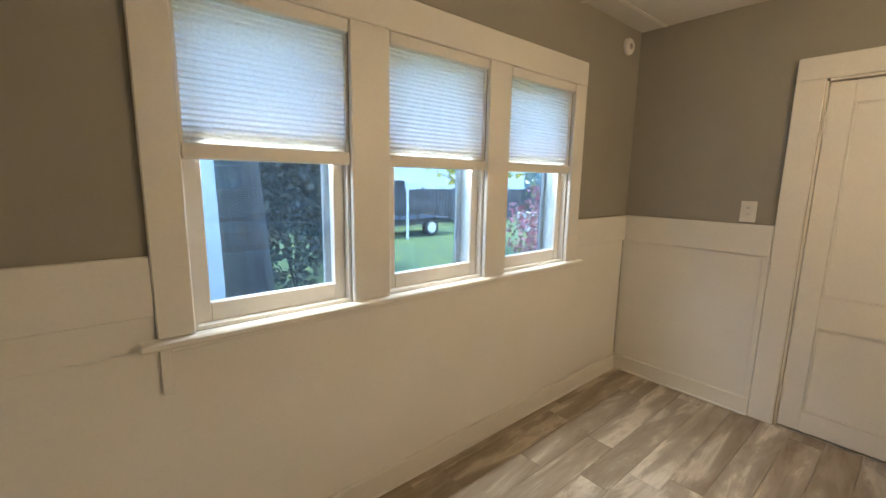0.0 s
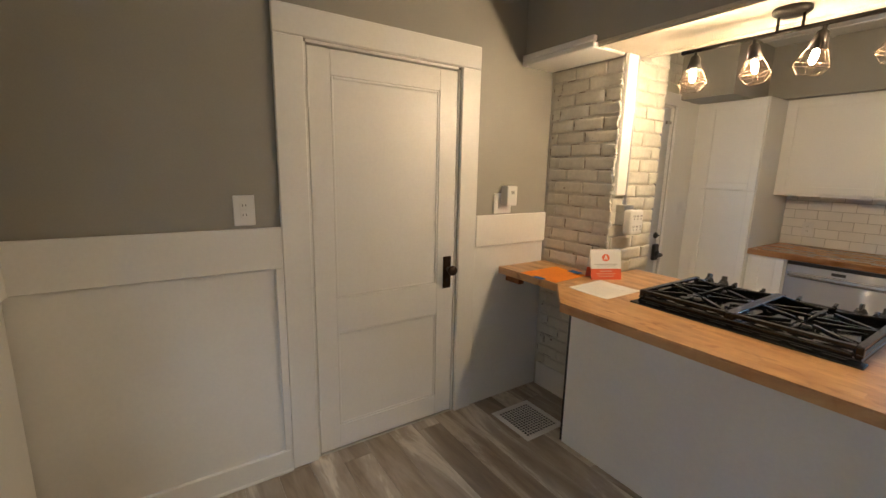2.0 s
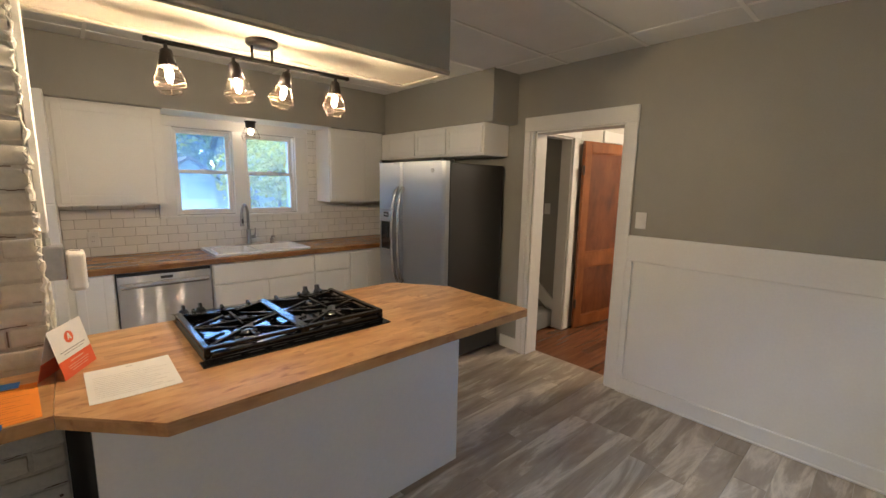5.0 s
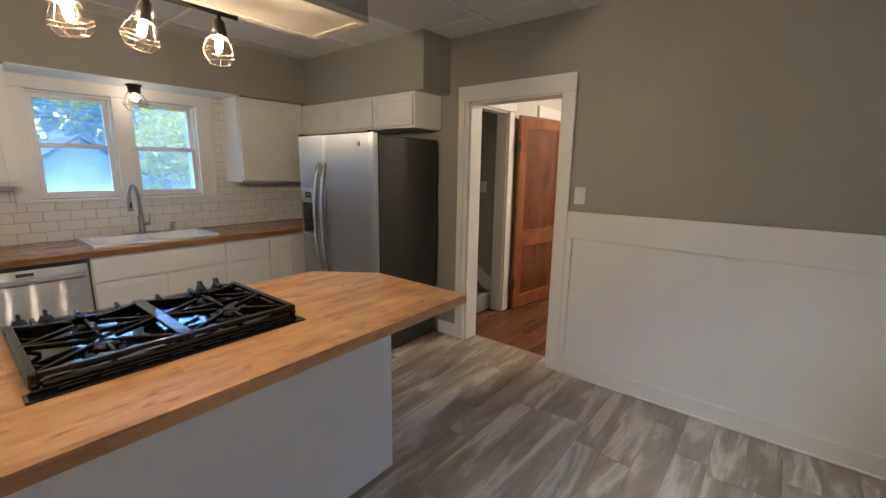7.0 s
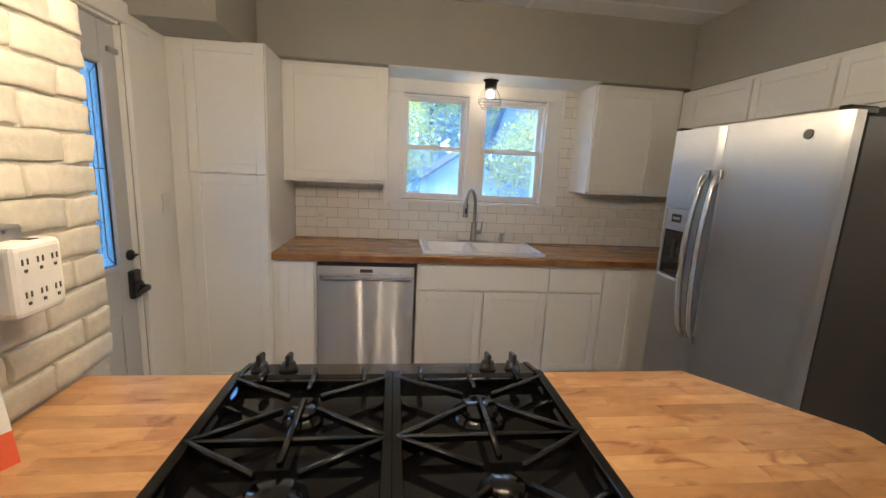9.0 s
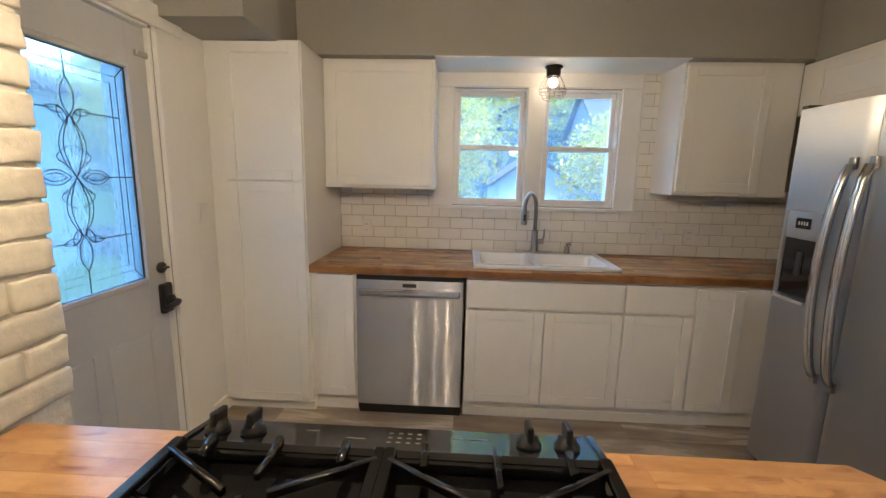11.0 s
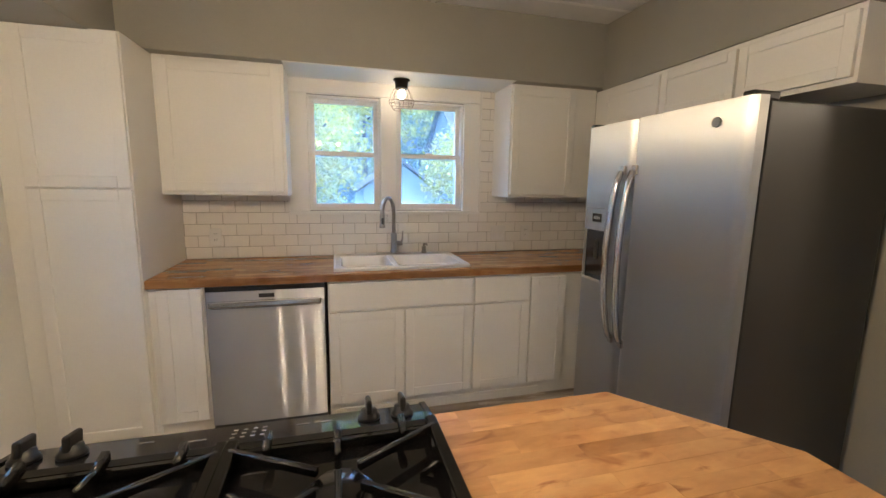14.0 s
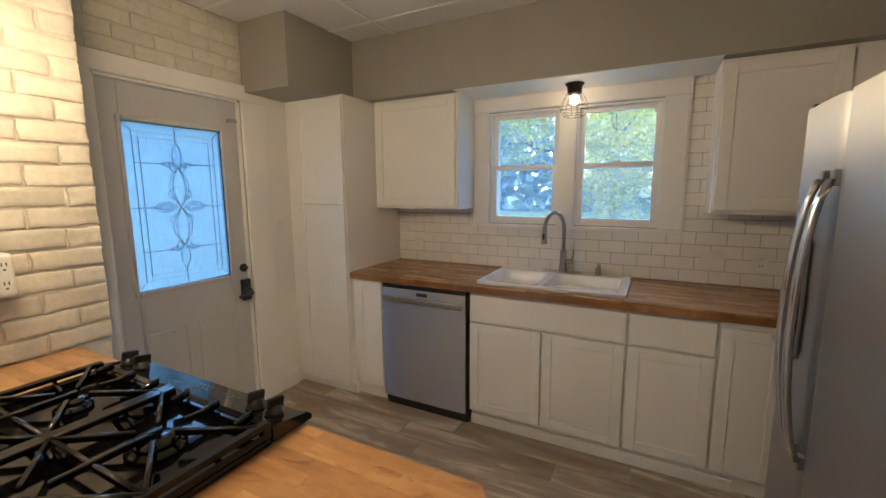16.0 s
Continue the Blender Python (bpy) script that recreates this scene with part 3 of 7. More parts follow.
closet_door = panel_door("door_1", EX + 0.004, EX + 0.044, ED[0] + 0.016, ED[1] - 0.016, 0.012, 2.018, [(0.14, 0.283, 0.88, 0.66), (0.845, 0.283, 0.88, 1.905)], WHITE,
                         "closed white two-panel wooden door with a dark knob")
plate = part("door_plate", box(EX - 0.003, EX + 0.0035, 0.19, 0.245, 0.81, 1.0, 0.003), BRONZE, closet_door, "dark bronze door plate")
kn = Matrix.Rotation(radians(-90), 4, "Y")
part("knob", lathe([(0.011, 0.0), (0.011, 0.03), (0.026, 0.04), (0.030, 0.052), (0.026, 0.064), (0.012, 0.07), (0.0, 0.071)], (EX - 0.003, 0.215, 0.925), 20, tilt=kn), BRONZE, closet_door, "dark bronze round knob", True)
part("keyhole", box(EX - 0.0045, EX - 0.0032, 0.214, 0.221, 0.845, 0.868), BLACK, closet_door)
for z in (0.22, 1.80):
    part("hinge", rod((EX - 0.004, ED[1] - 0.014, z - 0.045), (EX - 0.004, ED[1] - 0.014, z + 0.045), 0.006), WHITE, closet_door, "white painted hinge")

setting("closet_wall", boxes([(EX + 0.15, EX + 0.199, ED[0] + 0.013, ED[1] - 0.013, 0.0, 2.026)]), GREIGE, "plain wall behind the closed panelled door", "wall")
setting("door_sill", boxes([(EX + 0.0, EX + 0.21, XD[0] + 0.0125, XD[1] - 0.0125, 0.0, 0.0018)]), NICKEL, "metal threshold of the outer door", "threshold")

# the outer door with leaded glass
outer = thing("door_2", (EX + 0.03, -1.635, 0), "pale grey half-glazed outer door with leaded decorative glass", "door", "", STRUCT)
DX0, DX1 = EX + 0.022, EX + 0.066
GY0, GY1, GZ0, GZ1 = -1.905, -1.35, 0.935, 1.85
for r in [(XD[0] + 0.014, GY0, 0.012, 2.032), (GY1, XD[1] - 0.014, 0.012, 2.032)]:
    part("stile", box(DX0, DX1, r[0], r[1], r[2], r[3], 0.002), DOOR_GREY, outer)
part("rail", box(DX0 + 0.0003, DX1, GY0 + 0.0003, GY1 - 0.0003, GZ1, 2.032, 0.002), DOOR_GREY, outer)
part("lower_panel", box(DX0 + 0.0003, DX1, GY0 + 0.0003, GY1 - 0.0003, 0.012, GZ0, 0.002), DOOR_GREY, outer)
for a, b in ((-1.90, -1.655), (-1.60, -1.355)):
    part("panel_moulding", boxes([(DX0 - 0.006, DX0 - 0.0002, a, a + 0.02, 0.2, 0.70), (DX0 - 0.006, DX0 - 0.0002, b - 0.02, b, 0.2, 0.70),
                                  (DX0 - 0.006, DX0 - 0.0002, a + 0.0205, b - 0.0205, 0.2, 0.22), (DX0 - 0.006, DX0 - 0.0002, a + 0.0205, b - 0.0205, 0.68, 0.70)], 0.003), DOOR_GREY, outer)
bm = bmesh.new()
bm.faces.new([bm.verts.new((DX0 + 0.018, y, z)) for y, z in ((GY0 + 0.001, GZ0 + 0.001), (GY1 - 0.001, GZ0 + 0.001), (GY1 - 0.001, GZ1 - 0.001), (GY0 + 0.001, GZ1 - 0.001))])
door_glass = part("pane", bm, OBSCURE, outer, "leaded glass pane")
door_glass.visible_shadow = False
part("glass_frame", boxes([(DX0 - 0.008, DX0 + 0.012, GY0 - 0.018, GY0 + 0.006, GZ0 - 0.018, GZ1 + 0.018), (DX0 - 0.008, DX0 + 0.012, GY1 - 0.006, GY1 + 0.018, GZ0 - 0.018, GZ1 + 0.018),
                           (DX0 - 0.008, DX0 + 0.012, GY0 + 0.0065, GY1 - 0.0065, GZ0 - 0.018, GZ0 + 0.006), (DX0 - 0.008, DX0 + 0.012, GY0 + 0.0065, GY1 - 0.0065, GZ1 - 0.006, GZ1 + 0.018)], 0.004), DOOR_GREY, outer)


# ---- windows ----
def sash_frame(x0, x1, y0, y1, z0, z1, w, wb=None):
    wb = wb or w
    return boxes([(x0, x0 + w, y0, y1, z0, z1), (x1 - w, x1, y0, y1, z0, z1), (x0 + w + 0.0004, x1 - w - 0.0004, y0 + 0.0004, y1 - 0.0004, z0, z0 + wb),
                  (x0 + w + 0.0004, x1 - w - 0.0004, y0 + 0.0004, y1 - 0.0004, z1 - w, z1)], 0.003)


nbank = thing("window_1", (1.92, NY, NZ0), "bank of three white sash windows in one wide casing", "window", "", STRUCT)
cx = [0.77] + [v for w in NWIN for v in w] + [3.08]
for i in range(0, 8, 2):
    part("casing", box(cx[i], cx[i + 1], NY - 0.026, NY - 0.0005, NZ0, NZ1 + 0.0, 0.004), WHITE, nbank)
part("head_casing", box(0.77, 3.08, NY - 0.028, NY - 0.0005, NZ1 + 0.0005, 2.19, 0.004), WHITE, nbank)
part("window_sill", box(0.72, 3.13, NY - 0.055, NY - 0.0005, NZ0 - 0.028, NZ0 - 0.0005, 0.006), WHITE, nbank)
part("apron", box(0.80, 3.05, NY - 0.022, NY - 0.0085, NZ0 - 0.05, NZ0 - 0.0285, 0.003), WHITE, nbank)
FRAME_OUT = surface("grey_storm_frame", (0.40, 0.42, 0.44), rough=0.45, grain=90, bump=0.03, spread=0.03)
for a, b in NWIN:
    part("window_frame", boxes([(a + 0.0005, a + 0.012, NY + 0.0005, NY + 0.19, NZ0, NZ1), (b - 0.012, b - 0.0005, NY + 0.0005, NY + 0.19, NZ0, NZ1),
                                (a + 0.0125, b - 0.0125, NY + 0.0005, NY + 0.19, NZ1 - 0.012, NZ1), (a + 0.0125, b - 0.0125, NY + 0.0005, NY + 0.19, NZ0, NZ0 + 0.012)]), WHITE, nbank)
    part("lower_sash", sash_frame(a + 0.0125, b - 0.0125, NY + 0.03, NY + 0.068, NZ0 + 0.0125, 1.62, 0.046, 0.066), WHITE, nbank)
    part("upper_sash", sash_frame(a + 0.0125, b - 0.0125, NY + 0.072, NY + 0.105, 1.59, NZ1 - 0.0125, 0.045), WHITE, nbank)
    part("storm_frame", sash_frame(a + 0.0125, b - 0.0125, NY + 0.15, NY + 0.172, NZ0 + 0.0125, NZ1 - 0.0125, 0.035), FRAME_OUT, nbank)
    for p in (part("pane", box(a + 0.059, b - 0.059, NY + 0.047, NY + 0.051, NZ0 + 0.079, 1.573), CLEAR, nbank), part("insect_screen", box(a + 0.05, b - 0.05, NY + 0.1605, NY + 0.1610, NZ0 + 0.05, 1.60), SCREEN_DARK, nbank, "fine dark insect screen"), part("pane", box(a + 0.058, b - 0.058, NY + 0.086, NY + 0.09, 1.636, NZ1 - 0.058), CLEAR, nbank)):
        p.visible_shadow = False


def cellular_shade(a, b):
    ob = thing("cellular_shade", ((a + b) / 2, NY + 0.012, NZ1), "half-lowered white pleated cellular window shade", "window shade", "shades in the window bank")
    part("head_rail", box(a + 0.004, b - 0.004, NY - 0.022, NY + 0.026, NZ1 - 0.05, NZ1 - 0.001, 0.006, seg=2), WHITE, ob)
    bm = bmesh.new()
    z, top, n = SHADE_Z + 0.0505, NZ1 - 0.051, 24
    cols = []
    for i in range(2 * n + 1):
        zz = z + (top - z) * i / (2 * n)
        yy = NY + (0.009 if i % 2 else 0.016)
        cols.append((bm.verts.new((a + 0.006, yy, zz)), bm.verts.new((b - 0.006, yy, zz))))
    for p, q in zip(cols, cols[1:]):
        bm.faces.new((p[0], p[1], q[1], q[0]))
    part("pleated_cloth", bm, CLOTH, ob)
    part("bottom_rail", box(a + 0.004, b - 0.004, NY - 0.018, NY + 0.024, SHADE_Z, SHADE_Z + 0.05, 0.007, seg=2), WHITE, ob)
    return ob


for a, b in NWIN:
    cellular_shade(a, b)

sbank = thing("window_2", (1.9, SY, SZ0), "pair of white double-hung windows above the sink", "window", "", STRUCT)
for r in [(1.225, SW[0][0] - 0.0), (SW[0][1], SW[1][0]), (SW[1][1], 2.575)]:
    part("casing", box(r[0], r[1], SY + 0.0005, SY + 0.03, SZ0 - 0.005, SZ1 + 0.005, 0.004), WHITE, sbank)
part("head_casing", box(1.225, 2.575, SY + 0.0005, SY + 0.032, SZ1 + 0.0055, SOF - 0.002, 0.004), WHITE, sbank)
part("window_sill", box(1.215, 2.585, SY + 0.0005, SY + 0.036, SZ0 - 0.03, SZ0 - 0.0055, 0.004), WHITE, sbank)
part("back_band", boxes([(1.215, 1.2245, SY + 0.0005, SY + 0.038, SZ0 - 0.005, SOF - 0.002), (2.5755, 2.585, SY + 0.0005, SY + 0.038, SZ0 - 0.005, SOF - 0.002)], 0.002), WHITE, sbank)
MIDZ = 1.625
for a, b in SW:
    part("window_frame", boxes([(a + 0.0005, a + 0.012, SY - 0.19, SY - 0.0005, SZ0, SZ1), (b - 0.012, b - 0.0005, SY - 0.19, SY - 0.0005, SZ0, SZ1),
                                (a + 0.0125, b - 0.0125, SY - 0.19, SY - 0.0005, SZ1 - 0.012, SZ1), (a + 0.0125, b - 0.0125, SY - 0.19, SY - 0.0005, SZ0, SZ0 + 0.012)]), WHITE, sbank)
    part("lower_sash", sash_frame(a + 0.0125, b - 0.0125, SY - 0.05, SY - 0.018, SZ0 + 0.0125, MIDZ + 0.018, 0.03, 0.034), WHITE, sbank)
    part("upper_sash", sash_frame(a + 0.0125, b - 0.0125, SY - 0.085, SY - 0.053, MIDZ - 0.016, SZ1 - 0.0125, 0.03), WHITE, sbank)
    part("sash_lock", box((a + b) / 2 - 0.025, (a + b) / 2 + 0.025, SY - 0.047, SY - 0.025, MIDZ + 0.0185, MIDZ + 0.03, 0.003), WHITE, sbank)
    for p in (part("pane", box(a + 0.043, b - 0.043, SY - 0.036, SY - 0.032, SZ0 + 0.047, MIDZ - 0.0125), CLEAR, sbank), part("insect_screen", box(a + 0.0135, b - 0.0135, SY - 0.1305, SY - 0.1300, SZ0 + 0.0135, SZ1 - 0.0135), SCREEN_HAZE, sbank, "fine insect screen, coloured blue to haze the view"), part("pane", box(a + 0.043, b - 0.043, SY - 0.071, SY - 0.067, MIDZ + 0.0145, SZ1 - 0.043), CLEAR, sbank)):
        p.visible_shadow = False

# ---- the peninsula ----
PZ = 0.905
OUT = [(3.262, -0.875), (3.262, -0.155), (3.035, 0.085), (1.395, 0.06), (1.392, -0.568), (1.63, -0.875)]
setting("peninsula_wall", boxes([(1.65, 3.19, -0.30, -0.195, 0, PZ - 0.042)], 0.003), WHITE, "smooth white half-height wall carrying the peninsula counter", "wall")
pen_cab = thing("peninsula_cabinet", (2.4, -0.55, 0), "white base cabinet under the peninsula counter, facing the sink", "cabinet")
part("body", boxes([(1.65, 3.19, -0.80, -0.301, 0.09, PZ - 0.042)], 0.002), CABINET, pen_cab)
part("toe_kick", boxes([(1.67, 3.17, -0.76, -0.31, 0, 0.0895)]), CABINET, pen_cab)
part("end_panel", box(3.1915, 3.206, -0.80, -0.2, 0, PZ - 0.0425), BLACK, pen_cab, "black end panel beside the chimney")
part("filler_strip", box(3.2065, 3.2615, -0.60, -0.557, 0, PZ - 0.0425), BLACK, pen_cab, "black filler strip against the bricks")

counter = thing("peninsula_counter", (2.33, -0.4, PZ - 0.04), "honey-coloured butcher block peninsula counter with clipped corners", "countertop")
part("core", prism([(x, y) for x, y in OUT], PZ - 0.042, PZ - 0.0085), BUTCHER, counter)
ledge = thing("counter_ledge", (3.51, -0.35, PZ - 0.04), "narrow butcher block ledge beside the chimney on a wooden bracket", "shelf")
part("core", box(3.2635, EX - 0.03, -0.553, -0.155, PZ - 0.042, PZ - 0.0085), BUTCHER, ledge)
part("bracket", prism([(3.60, -0.2), (3.72, -0.2), (3.72, -0.24), (3.60, -0.24)], PZ - 0.09, PZ - 0.0425), RED_WOOD, ledge, "red-brown wooden bracket")


def clip(poly, a, b):
    """The part of a convex outline to the left of the line from a to b."""
    out = []
    for i, p in enumerate(poly):
        q = poly[(i + 1) % len(poly)]
        sp = (b[0] - a[0]) * (p[1] - a[1]) - (b[1] - a[1]) * (p[0] - a[0])
        sq = (b[0] - a[0]) * (q[1] - a[1]) - (b[1] - a[1]) * (q[0] - a[0])
        if sp >= 0:
            out.append(p)
        if (sp >= 0) != (sq >= 0):
            k = sp / (sp - sq)
            out.append((p[0] + k * (q[0] - p[0]), p[1] + k * (q[1] - p[1])))
    return out


def inside(poly, outline):
    for i in range(len(outline)):
        if len(poly) < 3:
            return []
        poly = clip(poly, outline[i], outline[(i + 1) % len(outline)])
    return poly


def staves(parent, outline, z0, z1, wide, mat, skip=None, lo=0.16, hi=0.48):
    """Butcher block staves along x, cut to the outline."""
    x0, x1 = min(p[0] for p in outline), max(p[0] for p in outline)
    y, y1 = min(p[1] for p in outline), max(p[1] for p in outline)
    while y < y1 - 0.001:
        x = x0 - random.uniform(0, 0.3)
        while x < x1:
            ln = random.uniform(lo, hi)
            if not (skip and x > skip[0] and x + ln < skip[1] and y > skip[2] and y + wide < skip[3]):
                poly = inside([(x, y), (x + ln, y), (x + ln, y + wide), (x, y + wide)], outline)
                if len(poly) >= 3:
                    cx0, cy0 = sum(p[0] for p in poly) / len(poly), sum(p[1] for p in poly) / len(poly)
                    poly = [(px + (cx0 - px) * 0.0012, py + (0.0002 if py < cy0 else -0.0002)) for px, py in poly]
                    part("stave", prism(poly, z0, z1 - random.uniform(0, 0.0003)), mat, parent)
            x += ln
        y += wide


# ---- sink wall cabinets ----
def shaker(parent, u0, u1, z0, z1, y, name="door", axis="y", rail=0.055, mat=None, panel=True):
    """A framed cabinet front: facing +y at y, or +x when axis is x."""
    mat = mat or CABINET

    def b(a0, a1, d0, d1, c0, c1, bev=0.002):
        return box(a0, a1, y + d0, y + d1, c0, c1, bev) if axis == "y" else box(y + d0, y + d1, a0, a1, c0, c1, bev)
    g = 0.0015
    u0, u1, z0, z1 = u0 + g, u1 - g, z0 + g, z1 - g
    front = part(name, b(u0 + 0.002, u1 - 0.002, 0.001, 0.013, z0 + 0.002, z1 - 0.002, 0), mat, parent)
    if panel:
        part("stile", b(u0, u0 + rail, 0.0005, 0.02, z0, z1), mat, front)
        part("stile", b(u1 - rail, u1, 0.0005, 0.02, z0, z1), mat, front)
        part("rail", b(u0 + rail + 0.0003, u1 - rail - 0.0003, 0.0007, 0.0198, z0, z0 + rail), mat, front)
        part("rail", b(u0 + rail + 0.0003, u1 - rail - 0.0003, 0.0007, 0.0198, z1 - rail, z1), mat, front)
    else:
        part("face", b(u0, u1, 0.0135, 0.02, z0, z1, 0.003), mat, front)
    return front


FY = -2.435
pantry = thing("pantry_cabinet", (3.45, -2.7, 0), "tall white two-door pantry cupboard beside the outer door", "cabinet")
part("body", box(3.237, EX - 0.009, SY + 0.001, FY + 0.04, 0.07, 2.105, 0.002), CABINET, pantry)
part("toe_kick", box(3.237, EX - 0.009, SY + 0.001, FY, 0, 0.0695), CABINET, pantry)
shaker(pantry, 3.24, 3.665, 1.383, 2.095, FY + 0.041)
shaker(pantry, 3.24, 3.665, 0.08, 1.378, FY + 0.041)


def base_unit(name, x0, x1, label, fronts):
    ob = thing(name, ((x0 + x1) / 2, -2.7, 0), label, "cabinet", "sink wall base cabinets")
    part("body", box(x0, x1, SY + 0.001, FY - 0.002, 0.1, 0.868, 0.001), CABINET, ob)
    part("toe_kick", box(x0, x1, SY + 0.001, FY - 0.035, 0, 0.0995), CABINET, ob)
    for u0, u1, z0, z1, nm, pan in fronts:
        shaker(ob, u0, u1, z0, z1, FY - 0.0015, nm, panel=pan)
    return ob


base_unit("narrow_cabinet", 2.975, 3.2365, "narrow white base cabinet between pantry and dishwasher", [(2.985, 3.20, 0.11, 0.862, "door", True)])
base_unit("sink_cabinet", 1.453, 2.337, "white sink base cabinet with a false drawer and two doors", [(1.458, 2.332, 0.69, 0.855, "false_drawer", False), (1.895, 2.332, 0.11, 0.68, "door", True), (1.458, 1.889, 0.11, 0.68, "door", True)])
base_unit("drawer_cabinet", 1.063, 1.4525, "white base cabinet with one drawer above one door", [(1.068, 1.447, 0.69, 0.855, "drawer", False), (1.068, 1.447, 0.11, 0.68, "door", True)])
base_unit("end_cabinet", 0.50, 1.0625, "white base cabinet running behind the refrigerator", [(0.80, 1.057, 0.11, 0.84, "door", True)])
setting("baseboard_sink", boxes([(0.95, 2.337, FY - 0.0345, FY - 0.022, 0, 0.06)], 0.003), WHITE, "white strip along the cabinet toe kick", "baseboard")


def upper_unit(name, x0, x1, y, z0, z1, label, doors):
    ob = thing(name, ((x0 + x1) / 2, y, z0), label, "cabinet", "wall cabinets")
    part("body", box(x0, x1, SY + 0.001, y, z0, z1, 0.001), CABINET, ob)
    for u0, u1 in doors:
        shaker(ob, u0, u1, z0 + 0.02, z1 - 0.02, y + 0.0005)
    return ob


upper_unit("wall_cabinet", 2.56, 3.2365, -2.742, 1.345, 2.108, "white wall cabinet with one wide door beside the window", [(2.575, 3.215)])
upper_unit("wall_cabinet", 0.4505, 1.11, -2.742, 1.345, 2.108, "white wall cabinet with one door beside the refrigerator", [(0.62, 1.10)])
over = thing("over_refrigerator_cabinet", (0.3, -1.9, 1.83), "low white cabinets above the refrigerator", "cabinet")
part("body", box(WX + 0.001, 0.449, -2.741, -1.165, 1.815, 2.093, 0.001), CABINET, over)
for a, b in ((-2.62, -2.12), (-2.11, -1.645), (-1.635, -1.175)):
    shaker(over, a, b, 1.835, 2.07, 0.4495, axis="x", rail=0.045)

# ---- sink counter, sink, tap ----
SZ = 0.915
sink_counter = thing("sink_counter", (1.9, -2.7, SZ - 0.04), "brown stained butcher block counter along the sink wall", "countertop")
SOUT = [(0.30, SY + 0.012), (3.2355, SY + 0.012), (3.2355, -2.40), (0.30, -2.40)]
SKX0, SKX1, SKY0, SKY1 = 1.47, 2.30, -2.97, -2.455

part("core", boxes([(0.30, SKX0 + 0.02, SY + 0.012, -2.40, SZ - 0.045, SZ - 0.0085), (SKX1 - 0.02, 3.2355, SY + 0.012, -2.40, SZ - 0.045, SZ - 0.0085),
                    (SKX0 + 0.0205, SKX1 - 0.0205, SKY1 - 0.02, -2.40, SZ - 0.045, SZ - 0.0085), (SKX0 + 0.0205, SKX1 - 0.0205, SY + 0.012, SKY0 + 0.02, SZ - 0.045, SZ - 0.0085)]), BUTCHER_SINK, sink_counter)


def double_sink():
    ob = thing("sink", (1.885, -2.7, SZ), "white enamelled double-bowl drop-in sink", "sink")
    # rim with two bowls cut into it, each with rounded corners
    mid = 1.93
    for name, a, b in (("bowl", SKX0 + 0.045, mid - 0.018), ("bowl", mid + 0.018, SKX1 - 0.045)):
        bm = bmesh.new()
        y0, y1 = SKY0 + 0.10, SKY1 - 0.045
        rings = []
        for inset, z in ((0.0, SZ + 0.019), (0.006, SZ + 0.010), (0.012, SZ - 0.06), (0.03, SZ - 0.15), (0.06, SZ - 0.165)):
            ring, r = [], 0.05
            for cx0, cy0, a0 in ((b - r, y1 - r, 0), (a + r, y1 - r, 90), (a + r, y0 + r, 180), (b - r, y0 + r, 270)):
                for k in range(5):
                    t = radians(a0 + k * 22.5)
                    rr = max(r - inset * 0.3, 0.02)
                    px, py = cx0 + math.cos(t) * rr, cy0 + math.sin(t) * rr
                    ox, oy = (a + b) / 2, (y0 + y1) / 2
                    ring.append(bm.verts.new((px + (ox - px) * inset / ((b - a) / 2), py + (oy - py) * inset / ((y1 - y0) / 2), z)))
            rings.append(ring)
        n = len(rings[0])
        for p, q in zip(rings, rings[1:]):
            for i in range(n):
                bm.faces.new((p[i], p[(i + 1) % n], q[(i + 1) % n], q[i]))
        bm.faces.new(rings[-1])
        bowl = part(name, bm, PORCELAIN, ob, smooth=True)
        part("drain", lathe([(0.042, SZ - 0.164), (0.042, SZ - 0.161), (0.03, SZ - 0.1625), (0, SZ - 0.1625)], ((a + b) / 2, -2.72, 0)), CHROME, bowl, "steel drain")
    a, b, y0, y1 = SKX0 + 0.045, SKX1 - 0.045, SKY0 + 0.10, SKY1 - 0.045
    bm = boxes([(SKX0, a, SKY0, SKY1, SZ - 0.002, SZ + 0.020), (b, SKX1, SKY0, SKY1, SZ - 0.002, SZ + 0.020), (a, b, SKY0, y0, SZ - 0.002, SZ + 0.020),
                (a, b, y1, SKY1, SZ - 0.002, SZ + 0.020), (mid - 0.018, mid + 0.018, y0, y1, SZ - 0.03, SZ + 0.0185)])
    bmesh.ops.remove_doubles(bm, verts=bm.verts, dist=1e-4)
    part("rim", bm, PORCELAIN, ob)
    part("rim_roll", tube([(SKX0 + 0.008, SKY0 + 0.008, SZ + 0.012), (SKX0 + 0.008, SKY1 - 0.004, SZ + 0.012), (SKX1 - 0.008, SKY1 - 0.004, SZ + 0.012), (SKX1 - 0.008, SKY0 + 0.008, SZ + 0.012)], 0.011, closed=True), PORCELAIN, ob, smooth=True)


double_sink()


